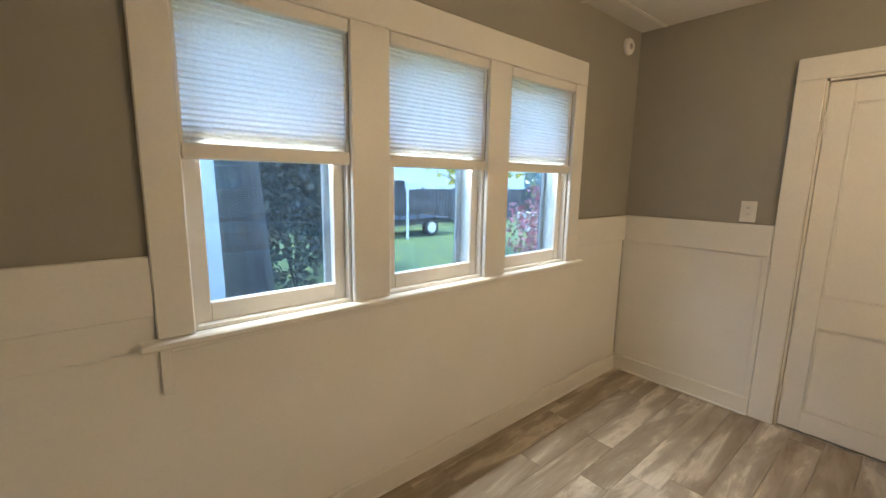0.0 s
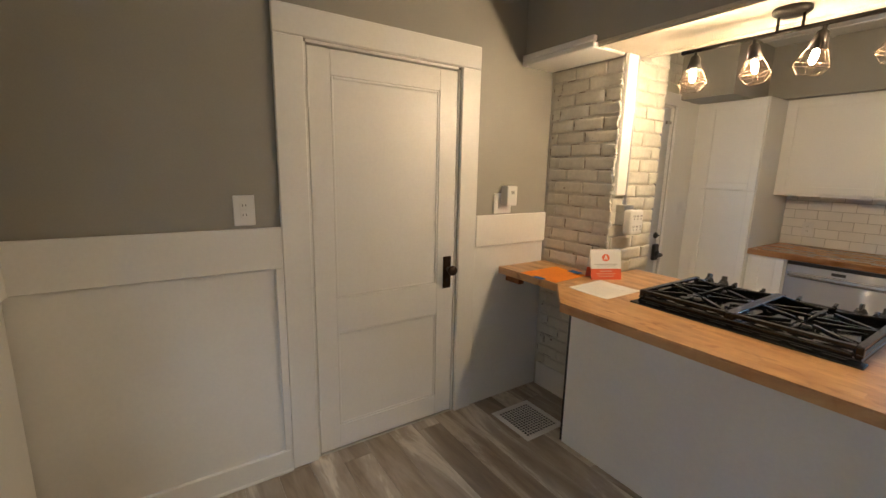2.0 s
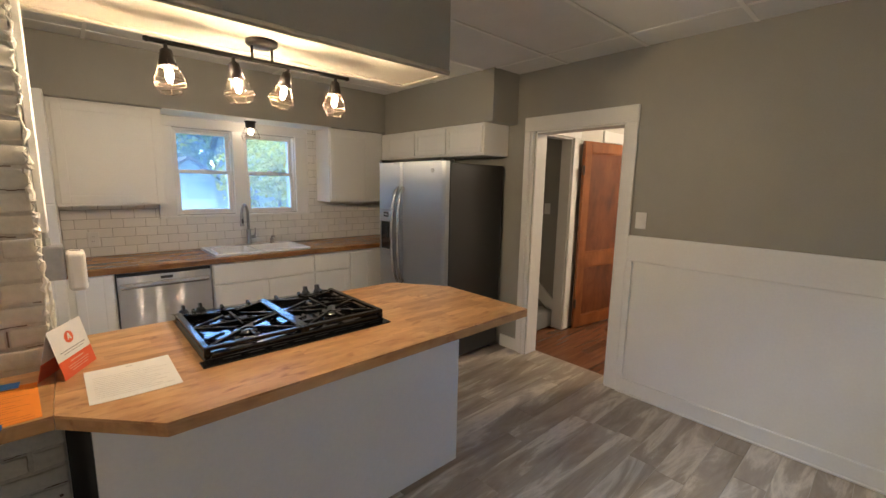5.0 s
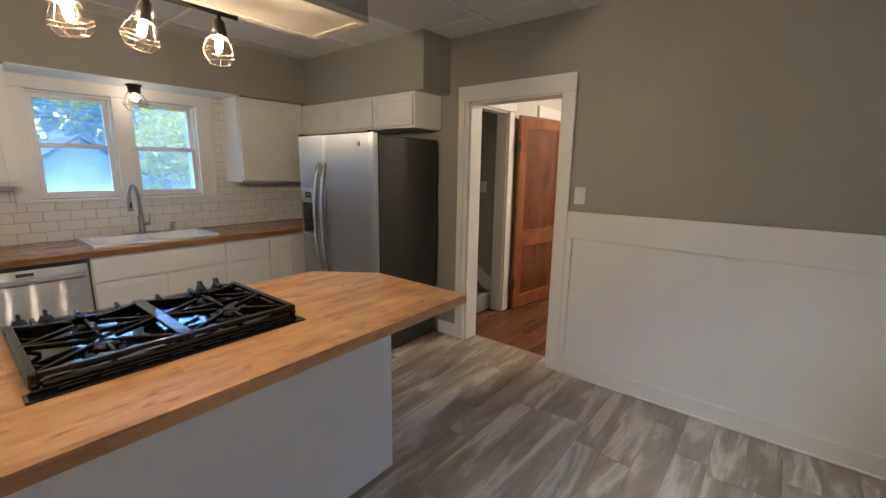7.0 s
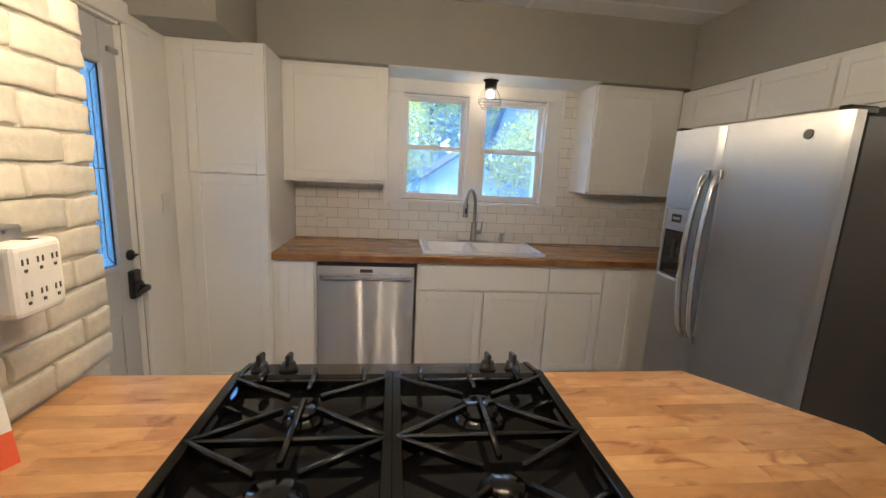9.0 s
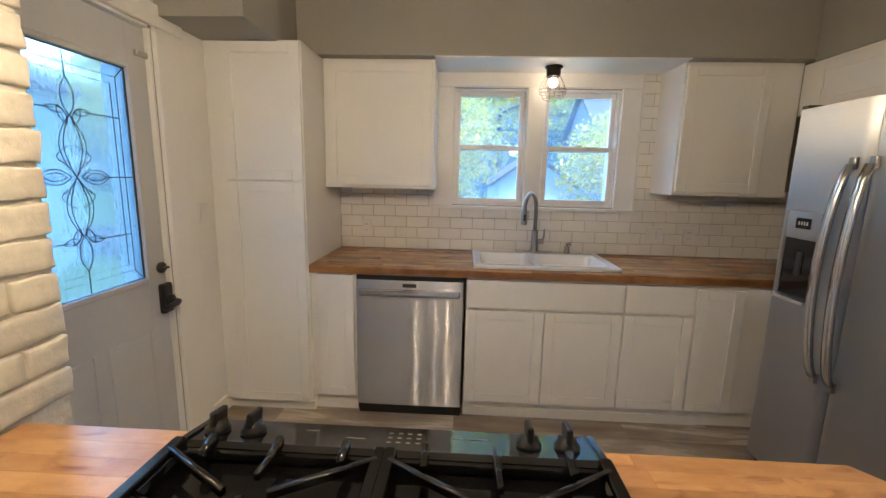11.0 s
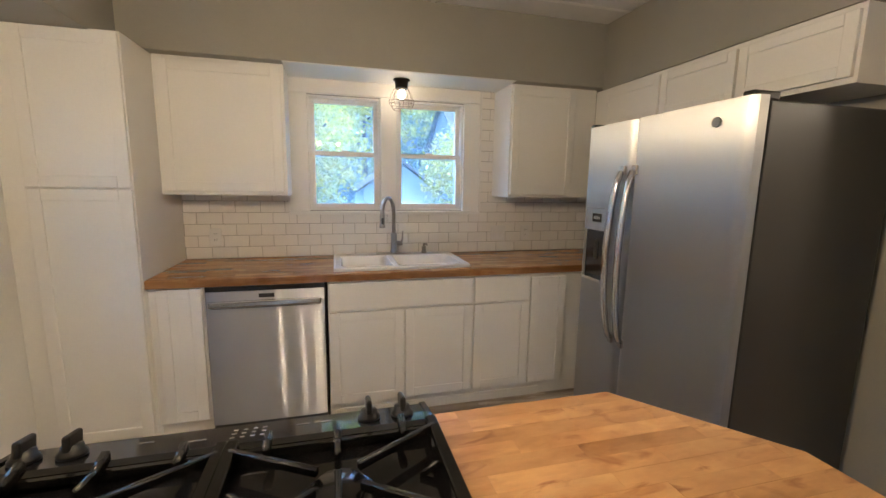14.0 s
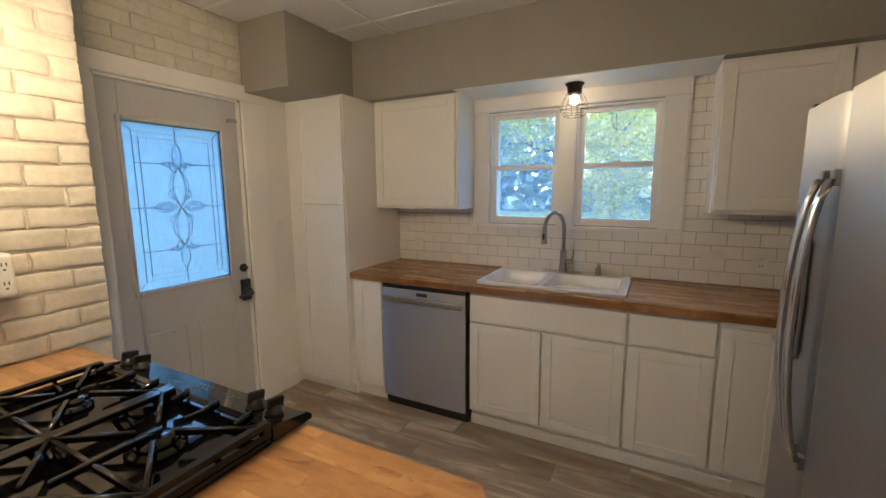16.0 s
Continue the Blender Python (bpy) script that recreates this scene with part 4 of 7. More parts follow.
def tap():
    x, y = 1.885, -2.925
    z = SZ + 0.02
    ob = thing("kitchen_faucet", (x, y, z), "brushed nickel gooseneck pull-down faucet behind the sink", "faucet")
    part("deck_plate", box(x - 0.125, x + 0.125, y - 0.028, y + 0.028, z, z + 0.008, 0.004, seg=2), NICKEL, ob)
    part("body", lathe([(0.027, 0.008), (0.027, 0.016), (0.023, 0.03), (0.021, 0.13), (0.023, 0.14), (0.017, 0.15), (0.0, 0.152)], (x, y, z), 20), NICKEL, ob, smooth=True)
    arc = [(x, y, z + 0.14), (x, y, z + 0.28)]
    for i in range(1, 13):
        t = math.pi * i / 12 * 0.97
        arc.append((x + 0.048 * (1 - math.cos(t)), y + 0.068 * (1 - math.cos(t)), z + 0.28 + 0.115 * math.sin(t)))
    part("spout", tube(arc, 0.0125, sides=12), NICKEL, ob, smooth=True)
    e = Vector(arc[-1])
    head = part("spray_head", lathe([(0.0, 0.02), (0.014, 0.02), (0.017, -0.01), (0.018, -0.07), (0.021, -0.085), (0.019, -0.092), (0, -0.092)], e, 16), NICKEL, ob, smooth=True)
    part("spray_button", box(e.x - 0.007, e.x + 0.007, e.y + 0.014, e.y + 0.0215, e.z - 0.065, e.z - 0.025, 0.002), BLACK, head)
    part("lever_hub", rod((x - 0.02, y, z + 0.075), (x - 0.06, y, z + 0.075), 0.016, sides=16), NICKEL, ob)
    part("lever", tube([(x - 0.055, y, z + 0.08), (x - 0.062, y, z + 0.11), (x - 0.064, y, z + 0.16)], [0.008, 0.0065, 0.005]), NICKEL, ob, smooth=True)
    sp = thing("soap_dispenser", (1.665, y, z), "small brushed nickel soap dispenser beside the faucet", "soap dispenser")
    part("base", lathe([(0.022, 0), (0.022, 0.008), (0.017, 0.012), (0.017, 0.045), (0.014, 0.05), (0.0, 0.05)], (1.665, y, z), 18), NICKEL, sp, smooth=True)
    part("spout", tube([(1.665, y, z + 0.05), (1.665, y, z + 0.068), (1.655, y + 0.03, z + 0.07), (1.652, y + 0.05, z + 0.062)], [0.008, 0.009, 0.007, 0.005]), NICKEL, sp, smooth=True)


tap()


# ---- refrigerator ----
def refrigerator():
    y0, y1, ys0, top, fx = -2.12, -1.165, -1.745, 1.745, 0.92
    ob = thing("refrigerator", (0.55, -1.64, 0), "stainless side-by-side refrigerator with dark grey sides and a water dispenser", "refrigerator")
    part("body", box(0.17, 0.835, y0 + 0.004, y1 - 0.004, 0.03, top - 0.012, 0.008, seg=2), FRIDGE_SIDE, ob, "dark grey enamelled cabinet")
    for yy in (y0 + 0.06, y1 - 0.06):
        for xx in (0.24, 0.79):
            part("foot", lathe([(0.02, 0), (0.02, 0.02), (0.012, 0.0305), (0, 0.0305)], (xx, yy, 0), 12), BLACK, ob)
    part("kick_grille", boxes([(0.835, 0.86, y0 + 0.02, y1 - 0.02, 0.02, 0.10)] + [(0.86, 0.865, y0 + 0.03, y1 - 0.03, 0.03 + i * 0.015, 0.037 + i * 0.015) for i in range(4)]), BLACK, ob, "black kick grille")

    def fridge_door(a, b, outer):
        # the front bows slightly outwards and is rounded at the outer edge
        bm = bmesh.new()
        ks = [0, 0.006, 0.015, 0.03, 0.05, 0.075, 0.11] + [0.15 + 0.07 * i for i in range(11)] + [0.89, 0.925, 0.95, 0.97, 0.985, 0.994, 1]
        cols = []
        for k in ks:
            y = a + (b - a) * k
            bow = 0.004 * (1 - (2 * k - 1) ** 2)
            d = min(k, 1 - k) * (b - a)
            edge = 0.020 * max(0, 1 - d / 0.034) ** 2.2
            cols.append((y, fx - 0.014 + bow - edge))
        ring = [(x, y) for y, x in cols] + [(0.845, b), (0.845, a)]
        n, m = len(cols), len(ring)
        bm.faces.new([bm.verts.new((x, y, 0.105)) for x, y in ring])
        bm.faces.new([bm.verts.new((x, y, top)) for x, y in ring][::-1])
        # the curved front keeps corners of its own, so that it is shaded apart from the flat ends
        low, high = [bm.verts.new((x, y, 0.105)) for x, y in ring[:n]], [bm.verts.new((x, y, top)) for x, y in ring[:n]]
        for i in range(n - 1):
            bm.faces.new((low[i], low[i + 1], high[i + 1], high[i]))
        for i in range(n - 1, m):
            p, q = ring[i], ring[(i + 1) % m]
            bm.faces.new([bm.verts.new((*p, 0.105)), bm.verts.new((*q, 0.105)), bm.verts.new((*q, top)), bm.verts.new((*p, top))])
        return part("door", bm, STEEL, ob)
    freezer = fridge_door(y0, ys0 - 0.003, 0)
    fresh = fridge_door(ys0 + 0.003, y1, 1)
    for d in (freezer, fresh):
        for p in d.data.polygons:
            p.use_smooth = abs(p.normal.z) < 0.5 and p.area < 0.12
    part("door_gasket", boxes([(0.8355, 0.8448, y0 + 0.01, y1 - 0.01, 0.11, top - 0.01)]), BLACK, ob, "dark door gasket")

    def handle(door, yy, lean):
        pts, n = [], 16
        for i in range(n + 1):
            k = i / n
            pts.append((fx + 0.012 + 0.052 * math.sin(math.pi * k) ** 0.6, yy + lean * 0.006 * math.sin(math.pi * k), 0.655 + 0.85 * k))
        bm = bmesh.new()
        prev = None
        for x, y, z in pts:
            ring = [bm.verts.new((x + dx, y + dy, z)) for dx, dy in ((0.009, -0.016), (0.012, 0.0), (0.009, 0.016), (-0.009, 0.014), (-0.009, -0.014))]
            if prev:
                for i in range(5):
                    bm.faces.new((prev[i], prev[(i + 1) % 5], ring[(i + 1) % 5], ring[i]))
            else:
                bm.faces.new(ring)
            prev = ring
        bm.faces.new(prev[::-1])
        h = part("handle", bm, CHROME, door, "curved polished steel handle", True)
        for zz in (0.63, 1.485):
            part("handle_mount", box(fx - 0.006, fx + 0.012, yy - 0.014, yy + 0.014, zz, zz + 0.045, 0.003), NICKEL, door)
    handle(freezer, ys0 - 0.04, -1)
    handle(fresh, ys0 + 0.04, 1)
    # ice and water dispenser
    dy0, dy1, dz0, dz1 = -2.065, -1.855, 0.94, 1.315
    disp = part("dispenser_bezel", boxes([(fx - 0.004, fx + 0.006, dy0, dy0 + 0.014, dz0, dz1), (fx - 0.004, fx + 0.006, dy1 - 0.014, dy1, dz0, dz1), (fx - 0.004, fx + 0.006, dy0 + 0.0145, dy1 - 0.0145, dz1 - 0.12, dz1)], 0.003), NICKEL, freezer, "grey dispenser surround")
    part("dispenser_recess", boxes([(fx - 0.006, fx - 0.001, dy0 + 0.0145, dy1 - 0.0145, dz0 + 0.0, dz1 - 0.1205)]), BLACK_GLASS, freezer, "black dispenser recess")
    part("dispenser_tray", prism([(fx - 0.004, dy0), (fx + 0.03, dy0 + 0.015), (fx + 0.03, dy1 - 0.015), (fx - 0.004, dy1)], dz0 - 0.014, dz0), CHROME, freezer)
    part("dispenser_display", box(fx + 0.0065, fx + 0.008, -2.0, -1.92, dz1 - 0.075, dz1 - 0.03, 0.001), BLACK_GLASS, freezer, "small dark display")
    part("display_digits", boxes([(fx + 0.0083, fx + 0.009, -1.985 + i * 0.014, -1.977 + i * 0.014, dz1 - 0.06, dz1 - 0.045) for i in range(4)]), GREY_PRINT, freezer)
    part("dispenser_lever", box(fx - 0.0005, fx + 0.006, -1.975, -1.945, dz0 + 0.10, dz0 + 0.2, 0.003), BLACK, freezer)
    part("badge", rod((fx - 0.004, -1.297, 1.668), (fx + 0.002, -1.297, 1.668), 0.019, sides=24), NICKEL, fresh, "round grey badge")
    for yy in (y0 + 0.03, y1 - 0.035):
        part("hinge_cover", box(0.78, 0.90, yy - 0.022, yy + 0.022, top - 0.011, top + 0.018, 0.006, seg=2), BLACK, ob, "black hinge cover")


refrigerator()


# ---- dishwasher ----
def dishwasher():
    x0, x1, fy = 2.349, 2.9715, -2.405
    ob = thing("dishwasher", (2.66, -2.7, 0), "stainless steel dishwasher with a pocket-bar handle", "dishwasher")
    part("body", box(x0, x1, SY + 0.02, -2.442, 0.02, 0.866), BLACK, ob, "black tub edge")
    # the front panel swells a little towards the middle
    bm = bmesh.new()
    cols = []
    for i in range(13):
        k = i / 12
        cols.append((x0 + 0.006 + (x1 - x0 - 0.012) * k, fy - 0.004 + 0.004 * (1 - (2 * k - 1) ** 8)))
    lowv = [bm.verts.new((x, y, 0.075)) for x, y in cols] + [bm.verts.new((x1 - 0.006, -2.4415, 0.075)), bm.verts.new((x0 + 0.006, -2.4415, 0.075))]
    topv = [bm.verts.new((x, y, 0.838)) for x, y in cols] + [bm.verts.new((x1 - 0.006, -2.4415, 0.838)), bm.verts.new((x0 + 0.006, -2.4415, 0.838))]
    bm.faces.new(lowv[::-1])
    bm.faces.new(topv)
    for i in range(len(lowv)):
        j = (i + 1) % len(lowv)
        bm.faces.new((lowv[i], lowv[j], topv[j], topv[i]))
    front = part("door", bm, STEEL_DW, ob)
    part("toe_panel", box(x0 + 0.006, x1 - 0.006, -2.47, -2.4425, 0.0, 0.0745), BLACK, ob, "black toe panel")
    part("handle", box(x0 + 0.02, x1 - 0.02, fy + 0.0005, fy + 0.03, 0.752, 0.790, 0.011, seg=3), CHROME, front, "polished bar handle")
    for xe in (x0 + 0.03, x1 - 0.06):
        part("handle_end", box(xe, xe + 0.03, fy - 0.004, fy + 0.001, 0.758, 0.786), NICKEL, front)
    # flush black strip paints the shade below the bar handle
    part("handle_shadow_gap", box(x0 + 0.03, x1 - 0.03, fy - 0.002, fy + 0.0003, 0.744, 0.752), BLACK, front)
    part("vent_slot", box(2.62, 2.70, fy + 0.0002, fy + 0.003, 0.800, 0.822, 0.001), BLACK, front, "small black display slot")
    part("control_strip", box(x0 + 0.006, x1 - 0.006, -2.4415, fy - 0.006, 0.8385, 0.866), BLACK, ob, "black control strip under the counter")


dishwasher()


# ---- gas range top ----
def range_top():
    x0, x1, y0, y1, z = 2.105, 2.868, -0.90, -0.225, PZ
    ob = thing("gas_cooktop", (2.49, -0.55, z), "black gas range top with two cast-iron grates and four knobs", "cooktop")
    part("trim_flange", box(x0 - 0.014, x1 + 0.014, y1 - 0.05, y1 + 0.012, z, z + 0.006, 0.002), ENAMEL, ob)
    part("tray", boxes([(x0, x1, y0 + 0.12, y1 - 0.03, z, z + 0.016)], 0.004), ENAMEL, ob, "glossy black burner tray")
    part("raised_rim", boxes([(x0, x0 + 0.022, y0 + 0.12, y1 - 0.03, z + 0.0165, z + 0.034), (x1 - 0.022, x1, y0 + 0.12, y1 - 0.03, z + 0.0165, z + 0.034), (x0 + 0.0225, x1 - 0.0225, y1 - 0.055, y1 - 0.03, z + 0.0165, z + 0.034)], 0.006), ENAMEL, ob)
    part("rear_vent", boxes([(x0 + 0.03 + i * 0.088, x0 + 0.095 + i * 0.088, y1 - 0.028, y1 - 0.008, z + 0.0065, z + 0.014) for i in range(8)], 0.003), ENAMEL, ob)
    # sloping glass control panel towards the kitchen
    bm = bmesh.new()
    sec = [(y0 + 0.119, z), (y0 + 0.119, z + 0.036), (y0 + 0.105, z + 0.040), (y0 + 0.012, z + 0.022), (y0, z + 0.012), (y0, z - 0.0)]
    a = [bm.verts.new((x0 + 0.012, y, zz)) for y, zz in sec]
    b = [bm.verts.new((x1 - 0.012, y, zz)) for y, zz in sec]
    bm.faces.new(a)
    bm.faces.new(b[::-1])
    for i in range(len(sec)):
        j = (i + 1) % len(sec)
        bm.faces.new((a[i], a[j], b[j], b[i]))
    panel = part("control_panel", bm, BLACK_GLASS, ob, "black glass control panel")
    for xa in (x0, x1 - 0.0115):
        bm = bmesh.new()
        a = [bm.verts.new((xa, y, zz + 0.004)) for y, zz in sec]
        b = [bm.verts.new((xa + 0.0115, y, zz + 0.004)) for y, zz in sec]
        bm.faces.new(a)
        bm.faces.new(b[::-1])
        for i in range(len(sec)):
            j = (i + 1) % len(sec)
            bm.faces.new((a[i], a[j], b[j], b[i]))
        part("end_cap", bm, ENAMEL, ob)
    slope = math.atan2(0.018, 0.093)

    def on_panel(x, k, lift=0.0):
        return (x, y0 + 0.012 + 0.093 * k, z + 0.022 + 0.018 * k + lift)
    for x in (2.165, 2.235, 2.755, 2.825):
        tilt = Matrix.Rotation(slope, 4, "X")
        kb = part("knob", lathe([(0.023, 0.0), (0.023, 0.006), (0.018, 0.012), (0.016, 0.02), (0.0, 0.021)], on_panel(x, 0.55, 0.0005), 20, tilt=tilt), BLACK, ob, "black ribbed control knob", True)
        bm = box(-0.006, 0.006, -0.024, 0.024, 0.012, 0.042, 0.005, seg=2)
        bm.transform(Matrix.Translation(on_panel(x, 0.55)) @ tilt)
        part("grip", bm, BLACK, kb)
    marks = bmesh.new()
    for i in range(4):
        for j in range(3):
            px, py, pz = on_panel(2.44 + i * 0.018, 0.3 + j * 0.2, 0.0006)
            box(px - 0.004, px + 0.004, py - 0.002, py + 0.002, pz - 0.0003, pz + 0.0003, bm=marks)
    for xa, xb, k in ((2.31, 2.345, 0.4), (2.355, 2.38, 0.4), (2.54, 2.575, 0.6), (2.635, 2.66, 0.35)):
        px, py, pz = on_panel((xa + xb) / 2, k, 0.0006)
        box(xa, xb, py - 0.0015, py + 0.0015, pz - 0.0003, pz + 0.0003, bm=marks)
    tagged(part("panel_print", marks, PANEL_PRINT, panel, "small grey panel markings"), "", "", "", "stuff")
    # burners and grates
    gz = z + 0.054

    def burner(cx0, cy0, r):
        part("burner_base", lathe([(r + 0.012, z + 0.0165), (r + 0.012, z + 0.024), (r, z + 0.030), (r * 0.9, z + 0.034), (0, z + 0.034)], (cx0, cy0, 0), 24), IRON, ob, "black burner base", True)
        part("burner_cap", lathe([(r * 0.92, z + 0.0345), (r * 0.95, z + 0.040), (r * 0.8, z + 0.046), (0, z + 0.047)], (cx0, cy0, 0), 24), IRON, ob, "", True)

    def bar(bm, a, b, w=0.0054, hh=0.010):
        a, b = Vector(a), Vector(b)
        d = (b - a).normalized()
        s = d.cross(Vector((0, 0, 1))).normalized() * w
        u = Vector((0, 0, 1)) * hh
        ends = []
        for p in (a, b):
            ends.append([bm.verts.new(p + s * c + u * (k * 0.75 - 0.3)) for c, k in ((-0.75, -1), (0.75, -1), (1, -0.6), (1, 0.6), (0.8, 0.95), (-0.8, 0.95), (-1, 0.6), (-1, -0.6))])
        bm.faces.new(ends[0])
        bm.faces.new(ends[1][::-1])
        for i in range(8):
            j = (i + 1) % 8
            bm.faces.new((ends[0][i], ends[0][j], ends[1][j], ends[1][i]))
    for ga, gb in ((x0 + 0.012, 2.482), (2.500, x1 - 0.012)):
        ya, yb = y0 + 0.13, y1 - 0.045
        cx0 = (ga + gb) / 2
        rear, front = yb - 0.135, ya + 0.135
        burner(cx0, rear, 0.036 if ga < 2.3 else 0.045)
        burner(cx0, front, 0.048 if ga < 2.3 else 0.03)
        fr = bmesh.new()
        ends = [(ga, ya), (gb, ya), (gb, yb), (ga, yb)]
        bar(fr, (ga + 0.01, ya, gz - 0.02), (gb - 0.01, ya, gz - 0.02))
        bar(fr, (ga + 0.01, yb, gz), (gb - 0.01, yb, gz), 0.009)
        bar(fr, (ga, ya, gz), (ga, yb, gz), 0.0105)
        bar(fr, (gb, ya, gz), (gb, yb, gz), 0.0105)
        for px, py in ends:
            box(px - 0.011, px + 0.011, py - 0.011, py + 0.011, z + 0.0165, gz + 0.004, 0.004, bm=fr)
        grate = part("grate", fr, IRON, ob, "cast-iron grate")

        def arm(a, b):
            bm = bmesh.new()
            bar(bm, a, b)
            part("grate_bar", bm, IRON, grate, "", True)
        mid = (ya + yb) / 2
        arm((ga, mid, gz), (gb, mid, gz))
        for cy0, lo, hi in ((rear, mid, yb), (front, ya, mid)):
            for px, py in ((ga, lo), (gb, lo), (ga, hi), (gb, hi)):
                d = Vector((cx0 - px, cy0 - py, 0))
                k = 1 - 0.042 / d.length
                arm((px, py + (0.02 if py == ya else 0.0), gz), (px + d.x * k, py + d.y * k, gz + 0.004))
        # one bar runs from over the kitchen-side burner across the middle bar, short ones come from the ends
        arm((cx0, front - 0.012, gz + 0.005), (cx0, rear - 0.05, gz + 0.004))
        arm((cx0, ya, gz - 0.004), (cx0, front - 0.062, gz + 0.002))
        arm((cx0, yb, gz), (cx0, rear + 0.045, gz + 0.003))
        # the side bars are broad castings with webs down to the tray
        for px, sx in ((ga, 1), (gb, -1)):
            for py in (ya + 0.11, mid, yb - 0.11):
                bm = bmesh.new()
                bar(bm, (px, py, gz - 0.008), (px + sx * 0.045, py, z + 0.022), 0.005, 0.009)
                part("foot", bm, IRON, grate, "", True)
        # raised finger tips along the edge towards the kitchen
        for px in (ga + 0.06, cx0, gb - 0.06):
            bm = bmesh.new()
            bar(bm, (px, ya - 0.012, gz + 0.006), (px, ya + 0.03, gz - 0.004), 0.007, 0.014)
            part("finger", bm, IRON, grate, "", True)


range_top()


# ---- lamps ----
def cage_bulb(parent, x, y, z, tilt=0.0, turn=0.0, glow=None, wide=1.0):
    """A socket with a clear bulb in an open wire cage, hanging from (x, y, z)."""
    m = Matrix.Translation((x, y, z)) @ Matrix.Rotation(radians(turn), 4, "Z") @ Matrix.Rotation(radians(tilt), 4, "X")

    def put(bm):
        bm.transform(m)
        return bm
    socket = part("socket", put(lathe([(0.007, 0.0), (0.007, -0.02), (0.019, -0.028), (0.022, -0.044), (0.031, -0.086), (0.029, -0.086), (0.018, -0.060), (0, -0.060)])), LAMP_BLACK, parent, "dark bronze lamp socket", True)
    bulb = part("bulb", put(lathe([(0.013, -0.0665), (0.014, -0.078), (0.025, -0.10), (0.031, -0.122), (0.026, -0.142), (0.012, -0.154), (0, -0.156)], sides=18)), BULB_GLASS, parent, "clear glass bulb", True)
    fil = part("filament", put(lathe([(0.0, -0.084), (0.008, -0.087), (0.0115, -0.100), (0.0115, -0.124), (0.007, -0.136), (0, -0.139)], sides=14)), glow or FILAMENT, bulb, "glowing warm filament", True)
    prof = [(0.026, -0.066), (0.034, -0.09), (0.054, -0.132), (0.057, -0.146), (0.036, -0.176)]
    for i in range(6):
        t = 2 * math.pi * i / 6
        part("cage_rib", put(tube([(wide * r * math.cos(t), wide * r * math.sin(t), zz) for r, zz in prof], 0.0008, None, 5)), CAGE, parent, "thin cage wire")
    for r, zz in ((0.0545, -0.1325), (0.057, -0.146), (0.036, -0.176)):
        part("cage_ring", put(tube([(wide * r * math.cos(2 * math.pi * i / 6), wide * r * math.sin(2 * math.pi * i / 6), zz) for i in range(6)], 0.0011, None, 5, True)), CAGE, parent, "thin cage wire")


def bar_lamp():
    ob = thing("bar_light", (2.53, -0.48, BZ - 0.018), "dark bronze four-bulb bar light with open wire cages", "ceiling light")
    yb, zb = -0.505, 2.043
    part("canopy", lathe([(0.062, 2.1215), (0.062, 2.108), (0.05, 2.098), (0.0, 2.096)], (2.53, yb, 0), 28), LAMP_BLACK, ob, "", True)
    for x in (2.49, 2.57):
        part("stem", rod((x, yb, 2.1), (x, yb, zb), 0.0055), LAMP_BLACK, ob)
    part("bar", rod((2.14, yb, zb), (2.925, yb, zb), 0.0085, sides=12), LAMP_BLACK, ob)
    for x in (2.14, 2.925):
        part("end_cap", lathe([(0, -0.011), (0.011, -0.006), (0.011, 0.006), (0, 0.011)], (x, yb, zb), 12), LAMP_BLACK, ob)
    for x, tilt, turn in ((2.87, 6, 20), (2.645, 8, 100), (2.42, 14, 240), (2.20, 7, 300)):
        cage_bulb(ob, x, yb, zb, tilt, turn)


bar_lamp()
sink_lamp = thing("sink_light", (1.84, -2.86, SOF - 0.0065), "small caged bulb light under the soffit above the sink", "ceiling light")
part("canopy", lathe([(0.055, SOF - 0.0065), (0.055, SOF - 0.014), (0.045, SOF - 0.018), (0.041, SOF - 0.066), (0.036, SOF - 0.066), (0.034, SOF - 0.058), (0, SOF - 0.058)], (1.84, -2.86, 0), 24), LAMP_BLACK, sink_lamp, "short dark bronze canopy", True)
sink_bulb = part("bulb", lathe([(0.016, SOF - 0.0585), (0.018, SOF - 0.068), (0.032, SOF - 0.086), (0.037, SOF - 0.104), (0.030, SOF - 0.126), (0.014, SOF - 0.138), (0, SOF - 0.139)], (1.84, -2.86, 0), 20), BULB_GLASS, sink_lamp, "clear glass bulb", True)
part("filament", lathe([(0, SOF - 0.070), (0.014, SOF - 0.074), (0.026, SOF - 0.092), (0.026, SOF - 0.108), (0.014, SOF - 0.126), (0, SOF - 0.129)], (1.84, -2.86, 0), 16), FILAMENT_DIM, sink_bulb, "glowing warm filament", True)
for i in range(8):
    t = 2 * math.pi * i / 8
    part("cage_rib", tube([(1.84 + r * math.cos(t), -2.86 + r * math.sin(t), SOF - d) for r, d in ((0.043, 0.06), (0.066, 0.10), (0.084, 0.145), (0.080, 0.165), (0.055, 0.198))], 0.0013, None, 5), CAGE, sink_lamp, "thin cage wire")
for r, d in ((0.084, 0.145), (0.081, 0.163), (0.055, 0.198)):
    part("cage_ring", tube([(1.84 + r * math.cos(2 * math.pi * i / 20), -2.86 + r * math.sin(2 * math.pi * i / 20), SOF - d) for i in range(20)], 0.0015, None, 5, True), CAGE, sink_lamp, "thin cage wire")

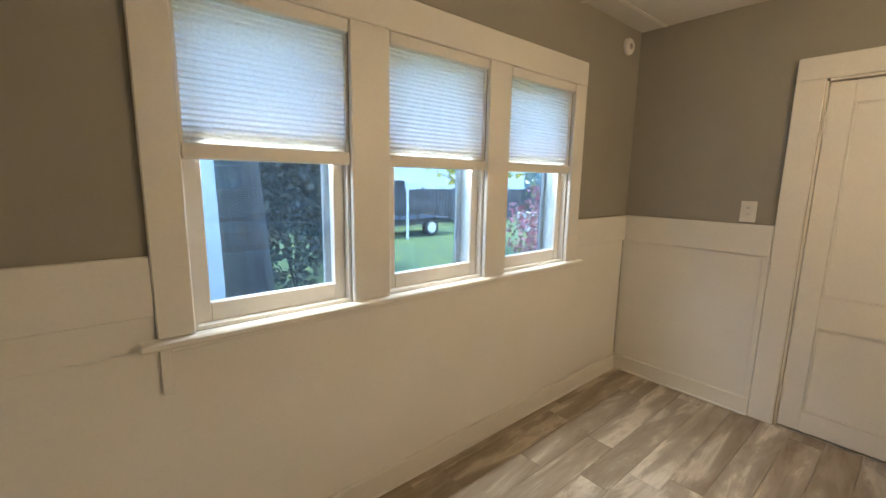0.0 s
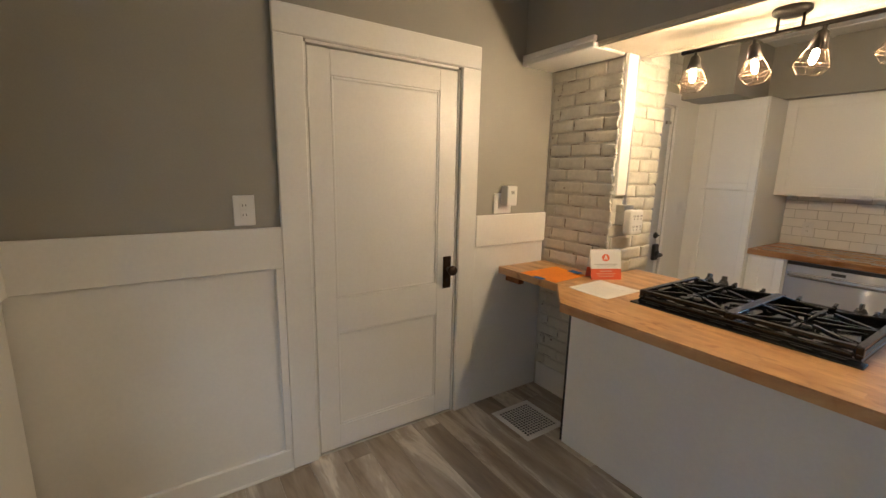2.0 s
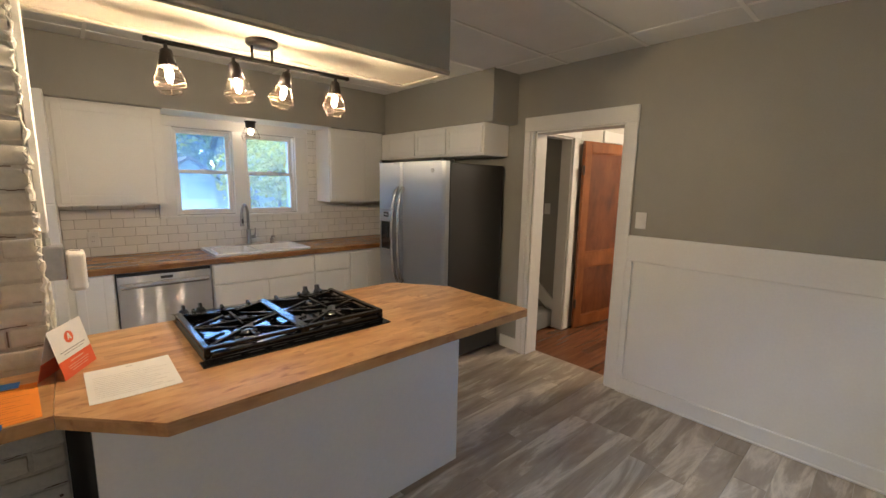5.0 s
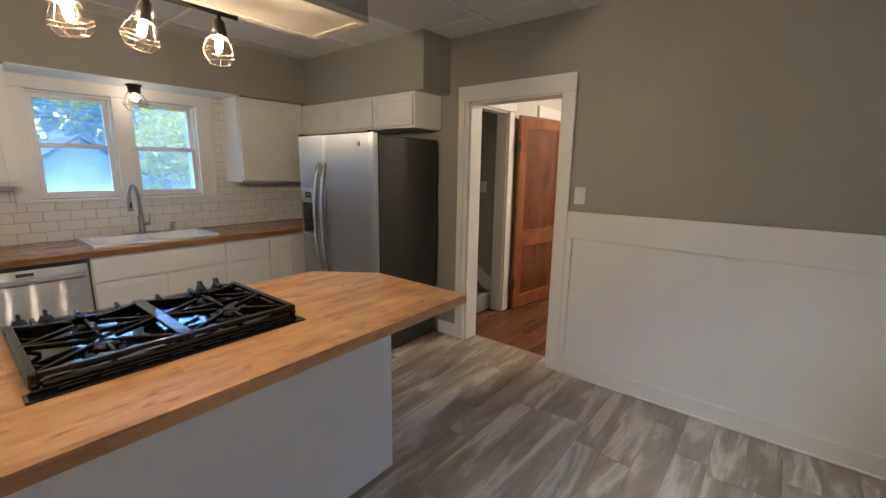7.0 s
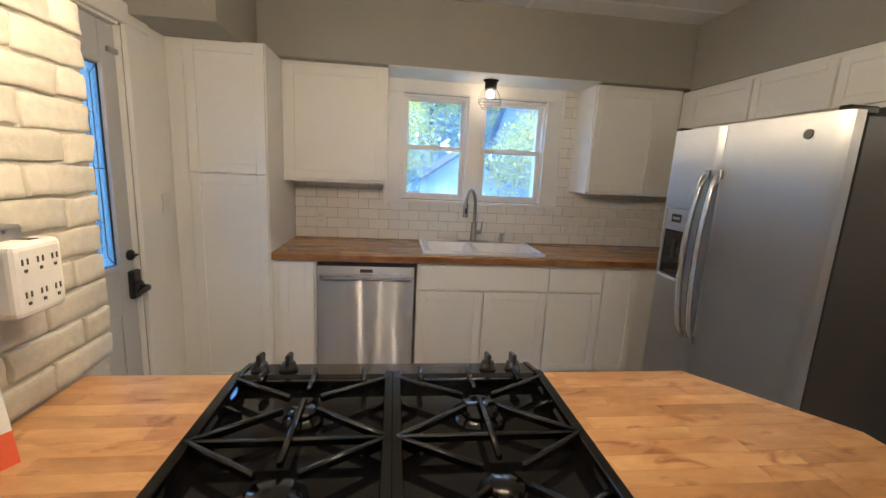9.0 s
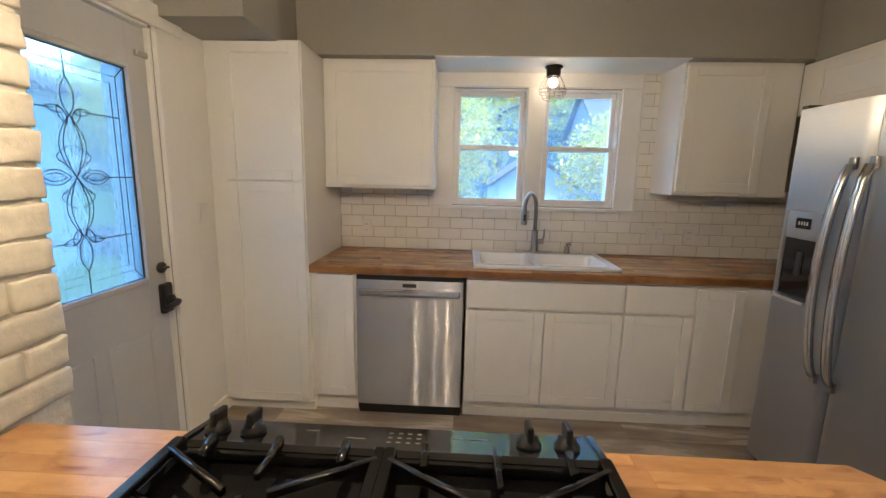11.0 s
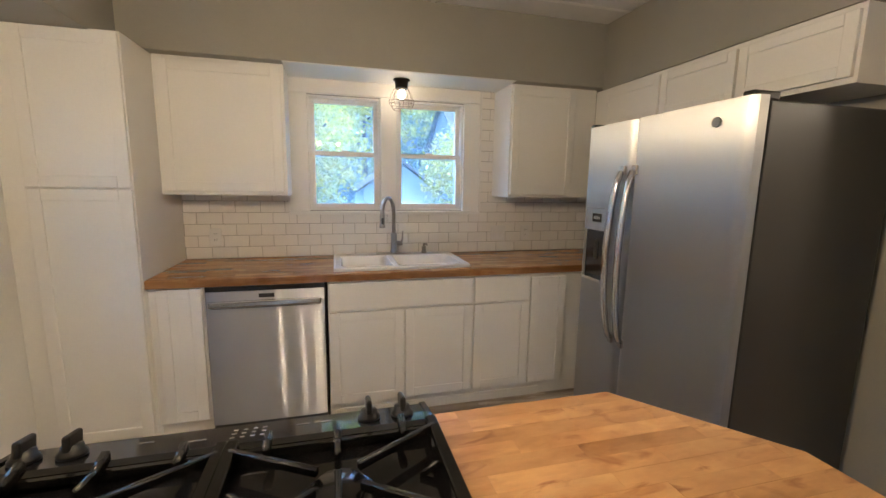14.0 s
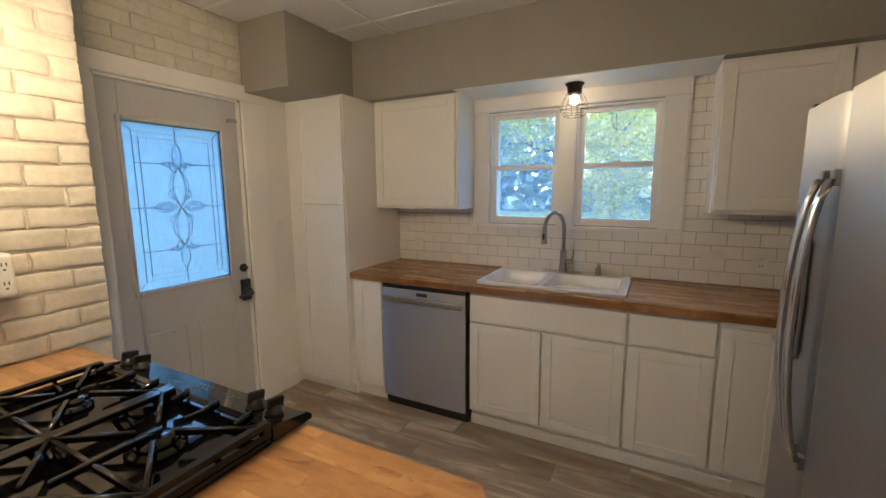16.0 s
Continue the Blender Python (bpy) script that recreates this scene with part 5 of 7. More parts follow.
# ---- papers on the ledge and the counter ----
def sheet(name, corners, z, mat, label, category, prints, print_mat, curl=0.004):
    """A sheet of paper over four plan corners (near left, near right, far right, far left), slightly curled, with bars of print."""
    a, b, c, d = (Vector((*p, 0)) for p in corners)
    ob = thing(name, ((a + c) / 2).to_tuple()[:2] + (z,), label, category)
    bm = bmesh.new()
    n = 8

    def at(u, v, lift=0.0):
        p = (a * (1 - u) + b * u) * (1 - v) + (d * (1 - u) + c * u) * v
        return Vector((p.x, p.y, z + 0.0012 + lift + curl * (abs(2 * u - 1) ** 3 * 0.6 + v ** 4 * 0.4)))
    grid = [[bm.verts.new(at(i / n, j / n)) for i in range(n + 1)] for j in range(n + 1)]
    for j in range(n):
        for i in range(n):
            bm.faces.new((grid[j][i], grid[j][i + 1], grid[j + 1][i + 1], grid[j + 1][i]))
    ext = bmesh.ops.extrude_face_region(bm, geom=list(bm.faces))
    for v in ext["geom"]:
        if isinstance(v, bmesh.types.BMVert):
            v.co.z -= 0.001
    part("sheet", bm, mat, ob)
    bm = bmesh.new()
    for u0, u1, v0, v1 in prints:
        k = 6
        lo = [bm.verts.new(at(u0 + (u1 - u0) * i / k, v0, 0.0005)) for i in range(k + 1)]
        hi = [bm.verts.new(at(u0 + (u1 - u0) * i / k, v1, 0.0005)) for i in range(k + 1)]
        for i in range(k):
            bm.faces.new((lo[i], lo[i + 1], hi[i + 1], hi[i]))
    tagged(part("printed_lines", bm, print_mat, ob), "", "", "", "stuff")
    return ob


lines = [(0.08, 0.92 - (i * 37 % 5) * 0.06, 0.12 + i * 0.055, 0.13 + i * 0.055) for i in range(14)] + [(0.06, 0.94, 0.06, 0.07)]
sheet("white_document", [(3.187, -0.152), (2.954, -0.147), (2.953, -0.425), (3.193, -0.425)], PZ, WHITE_PAPER, "white printed document lying on the butcher block", "paper", lines[:12] + [(0.46, 0.54, 0.9, 0.93)], surface("faint_grey_print", (0.60, 0.59, 0.575), rough=0.85, grain=90, bump=0.0))
sheet("orange_notice", [(3.545, -0.157), (3.285, -0.165), (3.305, -0.44), (3.555, -0.472)], PZ, ORANGE_PAPER, "bright orange printed notice taped to the ledge", "paper", lines, surface("brown_print", (0.66, 0.17, 0.02), rough=0.8, grain=90, bump=0.0), 0.002)
for c in ([(3.43, -0.135), (3.36, -0.138), (3.362, -0.172), (3.432, -0.168)], [(3.43, -0.425), (3.345, -0.42), (3.345, -0.47), (3.43, -0.478)]):
    bm = prism(c, PZ + 0.0048, PZ + 0.0055)
    tp = thing("tape_strip", (c[0][0], c[0][1], PZ + 0.0048), "strip of blue masking tape holding the orange notice", "tape", "tape on the notice")
    part("tape", bm, BLUE_TAPE, tp)


def tent_card():
    a, b = Vector((3.270, -0.415, PZ)), Vector((3.187, -0.573, PZ))
    ob = thing("tent_card", ((a + b) / 2).to_tuple(), "folded white and orange-red tent card standing on the counter", "card")
    d = (b - a).normalized()
    nrm = Vector((d.y, -d.x, 0))
    if nrm.y < 0:
        nrm = -nrm
    h = 0.165

    def leaf(s, off=0.0):
        """A point of the front leaf by fractions u along and v up."""
        return lambda u, v: a + (b - a) * u + nrm * (s * 0.038 * (1 - v)) + Vector((0, 0, h * v)) + nrm * s * off
    for s in (1, -1):
        f = leaf(s)
        for name, v0, v1, mat in (("lower_print", 0.0, 0.36, RED_PRINT), ("leaf", 0.36, 1.0, WHITE_PAPER)):
            bm = bmesh.new()
            q = [f(0, v0), f(1, v0), f(1, v1), f(0, v1)]
            vs = [bm.verts.new(p) for p in q] + [bm.verts.new(p - nrm * s * 0.001) for p in q]
            for ids in ((0, 1, 2, 3), (7, 6, 5, 4), (0, 4, 5, 1), (1, 5, 6, 2), (2, 6, 7, 3), (3, 7, 4, 0)):
                bm.faces.new([vs[i] for i in ids])
            part(name, bm, mat, ob)
    f = leaf(1, 0.0008)
    bm = bmesh.new()
    vs = [bm.verts.new(f(0.5 + 0.13 * math.cos(t), 0.73 + 0.12 * math.sin(t))) for t in (2 * math.pi * i / 20 for i in range(20))]
    bm.faces.new(vs)
    part("round_mark", bm, RED_PRINT, ob, "round orange-red mark")
    f = leaf(1, 0.0014)
    bm = bmesh.new()
    for pts in (((0.44, 0.67), (0.47, 0.67), (0.515, 0.81), (0.485, 0.81)), ((0.53, 0.67), (0.56, 0.67), (0.515, 0.81), (0.485, 0.81)), ((0.46, 0.70), (0.54, 0.70), (0.54, 0.72), (0.46, 0.72))):
        bm.faces.new([bm.verts.new(f(*p)) for p in pts])
    part("mark_shape", bm, WHITE_PAPER, ob)
    bm = bmesh.new()
    for u0, u1, v0, v1 in ((0.12, 0.88, 0.50, 0.52), (0.2, 0.8, 0.45, 0.465)):
        bm.faces.new([bm.verts.new(f(*p)) for p in ((u0, v0), (u1, v0), (u1, v1), (u0, v1))])
    part("printed_lines", bm, GREY_PRINT, ob)
    bm = bmesh.new()
    for u0, u1, v0, v1 in ((0.3, 0.7, 0.27, 0.30), (0.18, 0.82, 0.2, 0.215), (0.2, 0.78, 0.15, 0.165), (0.25, 0.75, 0.1, 0.115)):
        bm.faces.new([bm.verts.new(f(*p)) for p in ((u0, v0), (u1, v0), (u1, v1), (u0, v1))])
    part("printed_lines", bm, surface("pale_print", (0.85, 0.45, 0.35), rough=0.6, grain=60, bump=0.0), ob)


tent_card()

# ---- plates, switches, outlets, thermostat, detector, vent ----
def wall_plate(name, label, category, centre, axis, sign, w=0.075, h=0.12, kind_of="switch", group=""):
    """A cover plate on a wall facing +-axis, with a rocker, a toggle or two sockets."""
    cx0, cy0, cz0 = centre
    ob = thing(name, centre, label, category, group)

    def b(u0, u1, d0, d1, z0, z1, bev=0.0):
        d0, d1 = sorted((sign * d0, sign * d1))
        return box(cx0 + d0, cx0 + d1, cy0 + u0, cy0 + u1, cz0 + z0, cz0 + z1, bev) if axis == "x" else box(cx0 + u0, cx0 + u1, cy0 + d0, cy0 + d1, cz0 + z0, cz0 + z1, bev)
    plate = part("cover_plate", b(-w / 2, w / 2, 0.0005, 0.006, -h / 2, h / 2, 0.0025), PLASTIC, ob)
    gangs = max(1, round(w / 0.075))
    for g in range(gangs):
        u = (g - (gangs - 1) / 2) * 0.046
        if kind_of == "outlet":
            for z in (0.02, -0.02):
                face = part("socket", b(u - 0.016, u + 0.016, 0.0062, 0.0085, z - 0.014, z + 0.014, 0.001), PLASTIC, plate)
                part("slots", b(u - 0.008, u - 0.005, 0.0087, 0.0092, z - 0.002, z + 0.007), DARK_PRINT, plate)
                part("slots", b(u + 0.005, u + 0.008, 0.0087, 0.0092, z - 0.002, z + 0.007), DARK_PRINT, plate)
        else:
            part("rocker", b(u - 0.016, u + 0.016, 0.0062, 0.010, -0.032, 0.032, 0.002), PLASTIC, plate)
    return ob


wall_plate("outlet", "white double outlet plate on the greige wall above the wainscot", "outlet", (EX - 0.0, 1.275, 1.302), "x", -1, 0.085, 0.13, "outlet")
wall_plate("light_switch", "white light switch beside the hall doorway", "light switch", (WX, 0.088, 1.325), "x", 1, 0.075, 0.118)
wall_plate("outlet", "white outlet plate on the tiled splashback", "outlet", (3.05, SY + 0.012, 1.06), "y", 1, 0.075, 0.118, "outlet", "splashback plates")
wall_plate("light_switch", "white double switch plate on the tiled splashback", "light switch", (1.05, SY + 0.012, 1.06), "y", 1, 0.12, 0.118, "switch", "splashback plates")
wall_plate("outlet", "white outlet plate on the tiled splashback", "outlet", (0.82, SY + 0.012, 1.06), "y", 1, 0.075, 0.118, "outlet", "splashback plates")
wall_plate("light_switch", "white light switch on the wall strip by the outer door", "light switch", (EX - 0.008, -2.29, 1.20), "x", -1, 0.075, 0.118)
sensor = wall_plate("plug_plate", "white wall plate with a small white plug-in sensor", "outlet", (EX, -0.185, 1.297), "x", -1, 0.14, 0.125)
part("device_body", box(EX - 0.07, EX - 0.0065, -0.245, -0.165, 1.285, 1.405, 0.008, seg=2), PLASTIC, sensor, "white plug-in sensor body")
part("device_slot", boxes([(EX - 0.0712, EX - 0.0703, -0.218, -0.192, 1.372 - i * 0.007, 1.375 - i * 0.007) for i in range(3)]), DARK_PRINT, sensor)
det = thing("alarm_detector", (3.58, NY, 2.39), "small white round detector high on the dining wall", "detector")
turn_n = Matrix.Rotation(radians(90), 4, "X")
part("body", lathe([(0.055, 0.0005), (0.055, 0.018), (0.045, 0.03), (0.03, 0.032), (0.028, 0.028), (0, 0.028)], (3.58, NY, 2.39), 28, tilt=turn_n), PLASTIC, det, "", True)
part("grille_ring", lathe([(0.02, 0.0285), (0.02, 0.0305), (0.014, 0.0305), (0.014, 0.0285)], (3.58, NY, 2.39), 24, tilt=turn_n), GREY_PRINT, det)

vent = thing("floor_register", (3.44, -0.18, 0), "white metal floor register with a dark grid", "vent")
VX0, VX1, VY0, VY1 = 3.285, 3.60, -0.33, -0.03
part("frame", boxes([(VX0, VX0 + 0.032, VY0, VY1, 0.0, 0.007), (VX1 - 0.032, VX1, VY0, VY1, 0.0, 0.007), (VX0 + 0.0322, VX1 - 0.0322, VY0, VY0 + 0.032, 0.0, 0.007), (VX0 + 0.0322, VX1 - 0.0322, VY1 - 0.032, VY1, 0.0, 0.007)], 0.002), PLASTIC, vent)
part("backing", box(VX0 + 0.0325, VX1 - 0.0325, VY0 + 0.0325, VY1 - 0.0325, 0.0002, 0.001), BLACK, vent, "dark duct below")
for i in range(1, 11):
    y = VY0 + 0.032 + (VY1 - VY0 - 0.064) * i / 11
    part("slat", box(VX0 + 0.0325, VX1 - 0.0325, y - 0.0018, y + 0.0018, 0.002, 0.006), PLASTIC, vent)
for i in range(1, 13):
    x = VX0 + 0.032 + (VX1 - VX0 - 0.064) * i / 13
    part("cross_slat", box(x - 0.0016, x + 0.0016, VY0 + 0.0325, VY1 - 0.0325, 0.0014, 0.0052), PLASTIC, vent)

# ---- outer door: locks, chain guard, leading ----
part("deadbolt", lathe([(0.027, 0.0), (0.027, 0.012), (0.018, 0.02), (0, 0.021)], (DX0, -1.985, 0.972), 20, tilt=kn), BLACK, outer, "black deadbolt", True)
part("thumb_turn", box(DX0 - 0.035, DX0 - 0.02, -2.002, -1.968, 0.967, 0.978, 0.002), BLACK, outer)
part("lock_plate", box(DX0 - 0.032, DX0 - 0.0002, -2.018, -1.950, 0.752, 0.898, 0.012, seg=3), BLACK, outer, "black keypad lock plate")
part("lever_rose", lathe([(0.034, 0.0), (0.034, 0.008), (0.024, 0.016), (0, 0.017)], (DX0 - 0.0322, -1.985, 0.81), 20, tilt=kn), BLACK, outer, "", True)
part("lever_handle", tube([(DX0 - 0.045, -1.985, 0.81), (DX0 - 0.078, -1.985, 0.81), (DX0 - 0.085, -1.965, 0.81), (DX0 - 0.083, -1.92, 0.806), (DX0 - 0.08, -1.885, 0.800)], [0.015, 0.014, 0.014, 0.012, 0.009]), BLACK, outer, "black lever", True)
part("guard_latch", boxes([(DX0 - 0.02, DX0 - 0.0003, -2.01, -1.945, 1.905, 1.93)], 0.004), NICKEL, outer, "small metal swing latch")
part("door_sweep", box(DX0 - 0.003, DX1, XD[0] + 0.016, XD[1] - 0.016, 0.002, 0.0115), BLACK, outer)
LEAD = surface("dark_lead_came", (0.05, 0.05, 0.052), rough=0.45, metal=0.6, grain=80, bump=0.1)
BEVEL = see_through("bevelled_glass", (0.86, 0.93, 0.98), 0.16, 0.06)
LX = DX0 + 0.0118


def came(points, r=0.0032, bm=None, closed=False):
    return tube([(LX, y, z) for y, z in points], r, bm, 5, closed)


gw, gh = GY1 - GY0, GZ1 - GZ0
gc, gm = (GY0 + GY1) / 2, (GZ0 + GZ1) / 2
part("lead_edge", came([(GY0 + 0.008, GZ0 + 0.008), (GY1 - 0.008, GZ0 + 0.008), (GY1 - 0.008, GZ1 - 0.008), (GY0 + 0.008, GZ1 - 0.008)], 0.005, None, True), LEAD, outer, "dark lead edge")
for ins in (0.055, 0.085):
    part("lead_border", came([(GY0 + ins, GZ0 + ins), (GY1 - ins, GZ0 + ins), (GY1 - ins, GZ1 - ins), (GY0 + ins, GZ1 - ins)], 0.0021, None, True), LEAD, outer)
for z in (gm, gm + 0.24, gm - 0.24):
    for y0, y1 in ((GY0 + 0.01, gc - (0.13 if z == gm else 0.06)), (gc + (0.13 if z == gm else 0.06), GY1 - 0.01)):
        part("lead_line", came([(y0 if z == gm else max(y0, GY0 + 0.055), z), (y1 if z == gm else min(y1, GY1 - 0.055), z)], 0.0021), LEAD, outer)
for z0, z1 in ((GZ0 + 0.01, gm - 0.355), (gm + 0.355, GZ1 - 0.01)):
    part("lead_line", came([(gc, z0), (gc, z1)], 0.0021), LEAD, outer)
# mitred corners of the border
for y, sy in ((GY0, 1), (GY1, -1)):
    for z, sz in ((GZ0, 1), (GZ1, -1)):
        part("lead_line", came([(y + sy * 0.009, z + sz * 0.009), (y + sy * 0.055, z + sz * 0.055)], 0.002), LEAD, outer)
# two ribbons that cross in the middle into a figure of eight
for s in (1, -1):
    for wide in (0.054, 0.036):
        part("lead_strand", came([(gc + s * wide * math.sin(2 * math.pi * k / 48), gm - 0.225 + 0.45 * k / 48) for k in range(49)], 0.0017), LEAD, outer)
    # round petals above and below the crossing
    for q in (1, -1):
        part("lead_petal", came([(gc + q * (0.012 + 0.055 * math.sin(math.pi * k / 12)), gm + s * (0.03 + 0.085 * k / 12)) for k in range(13)], 0.0015), LEAD, outer)
        part("lead_petal", came([(gc + q * (0.018 + 0.012 * k), gm + s * (0.05 + 0.012 * (k % 2))) for k in range(4)], 0.0017), LEAD, outer)


def leaf_shape(y, z, ln, wd, turn):
    pts = []
    for k in range(24):
        t = 2 * math.pi * k / 24
        u, v = ln * math.cos(t), wd * math.sin(t) * (1 - abs(math.cos(t)) ** 3 * 0.8)
        pts.append((y + u * math.cos(turn) - v * math.sin(turn), z + u * math.sin(turn) + v * math.cos(turn)))
    part("lead_leaf", came(pts, 0.0018, None, True), LEAD, outer)
    bm = bmesh.new()
    mid = bm.verts.new((LX - 0.004, y, z))
    ring = [bm.verts.new((LX + 0.001, p[0], p[1])) for p in pts]
    for i in range(24):
        bm.faces.new((mid, ring[i], ring[(i + 1) % 24]))
    part("bevel_glass", bm, BEVEL, outer, "bevelled clear glass piece")


for s in (1, -1):
    leaf_shape(gc + s * 0.083, gm, 0.062, 0.028, 0)
    leaf_shape(gc + s * 0.083, gm, 0.044, 0.015, 0)
    leaf_shape(gc, gm + s * 0.288, 0.068, 0.026, radians(90))
    for q in (1, -1):
        leaf_shape(gc + q * 0.052, gm + s * 0.238, 0.034, 0.012, q * s * radians(8))
        leaf_shape(gc + q * 0.028, gm + s * 0.222, 0.034, 0.014, q * s * radians(62))

# ---- hall behind the west doorway ----
HY, HW, HX = -1.02, -2.62, WX - 0.15
hall_floor = setting("hall_floor", box(HW - 0.1, HX, -3.2, 1.4, -0.06, -0.016), HALL_WOOD, "dark red-brown hardwood floor of the hall", "floor")
setting("hall_ceiling", box(HW - 0.1, HX, -3.2, 1.4, 2.52, 2.62), CEILING, "plain white hall ceiling", "ceiling")
SO = (-0.74, -0.15)
rows = [(HW, SO[0], HY - 0.12, HY, -0.06, 2.52), (SO[1], HX, HY - 0.12, HY, -0.06, 2.52), (*SO, HY - 0.12, HY, 2.05, 2.52)]
PALE = surface("pale_hall_paint", (0.62, 0.585, 0.52), (0.57, 0.54, 0.48), 0.6, grain=150, bump=0.1, spread=0.05)
setting("hall_wall_south", boxes(rows), PALE, "pale cream hall wall with a stair doorway", "wall")
setting("hall_wall_west", boxes([(HW - 0.1, HW, -3.2, 1.3, -0.06, 2.52)]), PALE, "pale cream end wall of the hall", "wall")
setting("hall_wall_north", boxes([(HW, HX, 1.3, 1.4, -0.06, 2.52)]), PALE, "pale cream far wall of the hall", "wall")
setting("stair_wall", boxes([(SO[0] - 0.12, SO[0] - 0.03, -3.2, HY - 0.121, -0.06, 2.52), (SO[1] + 0.03, HX - 0.001, -3.2, HY - 0.121, -0.06, 2.52), (SO[0] - 0.029, SO[1] + 0.029, -3.2, -3.1, -0.06, 2.52)]), GREIGE, "greige walls of the narrow stairwell", "wall")
stair_casing = thing("stair_door_casing", (-0.48, HY, 0), "white casing round the stair doorway in the hall", "door casing", "", STRUCT)
for a, b in ((SO[0] - 0.11, SO[0] - 0.001), (SO[1] + 0.001, -0.032)):
    part("casing", box(a, b, HY + 0.0005, HY + 0.022, 0, 2.05, 0.004), WHITE, stair_casing)
part("head_casing", box(SO[0] - 0.12, -0.032, HY + 0.0005, HY + 0.026, 2.0505, 2.17, 0.004), WHITE, stair_casing)
part("jamb", boxes([(SO[0] - 0.0005, SO[0] + 0.014, HY - 0.119, HY - 0.0005, 0, 2.035), (SO[1] - 0.014, SO[1] + 0.0005, HY - 0.119, HY - 0.0005, 0, 2.035)]), WHITE, stair_casing)
part("head_jamb", box(*SO, HY - 0.119, HY - 0.0005, 2.0355, 2.0495), WHITE, stair_casing)
second = thing("hall_door_casing", (-1.9, HY, 0), "white casing of another door in the hall", "door casing", "", STRUCT)
for a, b in ((-1.47, -1.36), (-2.44, -2.33)):
    part("casing", box(a, b, HY + 0.0005, HY + 0.022, 0, 2.06, 0.004), WHITE, second)
part("head_casing", box(-2.45, -1.35, HY + 0.0005, HY + 0.026, 2.0605, 2.18, 0.004), WHITE, second)
part("door_leaf", box(-2.3295, -1.4705, HY + 0.0005, HY + 0.006, 0.005, 2.0595), WHITE, second)
setting("hall_baseboard", boxes([(HW + 0.0005, HW + 0.016, -0.98, 1.29, 0, 0.14), (HW + 0.017, -2.455, HY + 0.0005, HY + 0.016, 0, 0.14)], 0.003), WHITE, "white baseboard of the hall", "baseboard")

stairs = thing("staircase", (-0.48, -1.6, 0), "narrow staircase with grey carpeted steps", "stairs")
for i in range(6):
    part("step", box(SO[0] - 0.028, SO[1] + 0.028, -3.099 if i == 5 else HY - 0.13 - (i + 1) * 0.25 - 0.25, HY - 0.13 - i * 0.25, 0.0 + i * 0.19 + (0.0005 if i else 0), (i + 1) * 0.19, 0.012), CARPET, stairs)
bm = bmesh.new()
sec = [(HY - 0.122, 0.19), (HY - 0.122, 0.30), (HY - 1.4, 1.29), (HY - 1.4, 1.12), (HY - 0.2, 0.19)]
a = [bm.verts.new((SO[0] - 0.029, y, z)) for y, z in sec]
b = [bm.verts.new((SO[0] - 0.008, y, z)) for y, z in sec]
bm.faces.new(a)
bm.faces.new(b[::-1])
for i in range(5):
    bm.faces.new((a[i], a[(i + 1) % 5], b[(i + 1) % 5], b[i]))
part("stringer", bm, WHITE, stairs, "white stair stringer")
wall_plate("light_switch", "white light switch on the stairwell wall", "light switch", (SO[0] - 0.03, -1.30, 1.31), "x", 1, 0.075, 0.118)


def wood_door():
    """Two-panel door, swung back almost flat against the hall wall."""
    w, h, t = 0.80, 2.02, 0.036
    ob = thing("hall_door", (0, 0, 0), "open varnished red-brown two-panel wooden door in the hall", "door")
    part("panel_core", box(0.09, w - 0.09, -t * 0.2, t * 0.2, 0.1, h - 0.1), DARK_WOOD, ob, "darker red-brown panels")
    s = 0.105
    part("stile", box(0, s, -t / 2, t / 2, 0, h, 0.002), RED_WOOD, ob)
    part("stile", box(w - s, w, -t / 2, t / 2, 0, h, 0.002), RED_WOOD, ob)
    for z0, z1 in ((0, 0.13), (0.68, 0.84), (h - 0.11, h)):
        part("rail", box(s + 0.0004, w - s - 0.0004, -t / 2 + 0.0004, t / 2 - 0.0004, z0, z1, 0.0015), RED_WOOD, ob)
    for z0, z1 in ((0.13, 0.68), (0.84, h - 0.11)):
        part("panel_moulding", boxes([(s + 0.001, s + 0.013, t * 0.21, t / 2 - 0.004, z0 + 0.001, z1 - 0.001), (w - s - 0.013, w - s - 0.001, t * 0.21, t / 2 - 0.004, z0 + 0.001, z1 - 0.001),
                                      (s + 0.0135, w - s - 0.0135, t * 0.21, t / 2 - 0.004, z0 + 0.001, z0 + 0.013), (s + 0.0135, w - s - 0.0135, t * 0.21, t / 2 - 0.004, z1 - 0.013, z1 - 0.001)], 0.002), RED_WOOD, ob)
    plate = part("door_plate", box(w - 0.085, w - 0.035, t / 2 + 0.0002, t / 2 + 0.004, 0.78, 0.96, 0.001), BRONZE, ob, "dark bronze plate")
    part("knob", lathe([(0.010, 0), (0.010, 0.028), (0.026, 0.04), (0.028, 0.055), (0.018, 0.066), (0, 0.068)], (w - 0.06, t / 2 + 0.004, 0.88), 18, tilt=Matrix.Rotation(radians(-90), 4, "X")), BRONZE, ob, "dark round knob", True)
    for z in (0.28, 1.72):
        hg = part("hinge", rod((-0.006, t / 2 + 0.004, z - 0.05), (-0.006, t / 2 + 0.004, z + 0.05), 0.009), BRONZE, ob, "dark bronze hinge")
        part("hinge_leaf", box(-0.035, 0.0, t / 2 + 0.0005, t / 2 + 0.003, z - 0.045, z + 0.045), BRONZE, hg)
    ob.matrix_basis = pose(-0.86, -0.955, 0.008, 0, 0, 180 - 8)
    for c in ob.children_recursive:
        if c.parent == ob:
            c.scale = (1, -1, 1)
    return ob


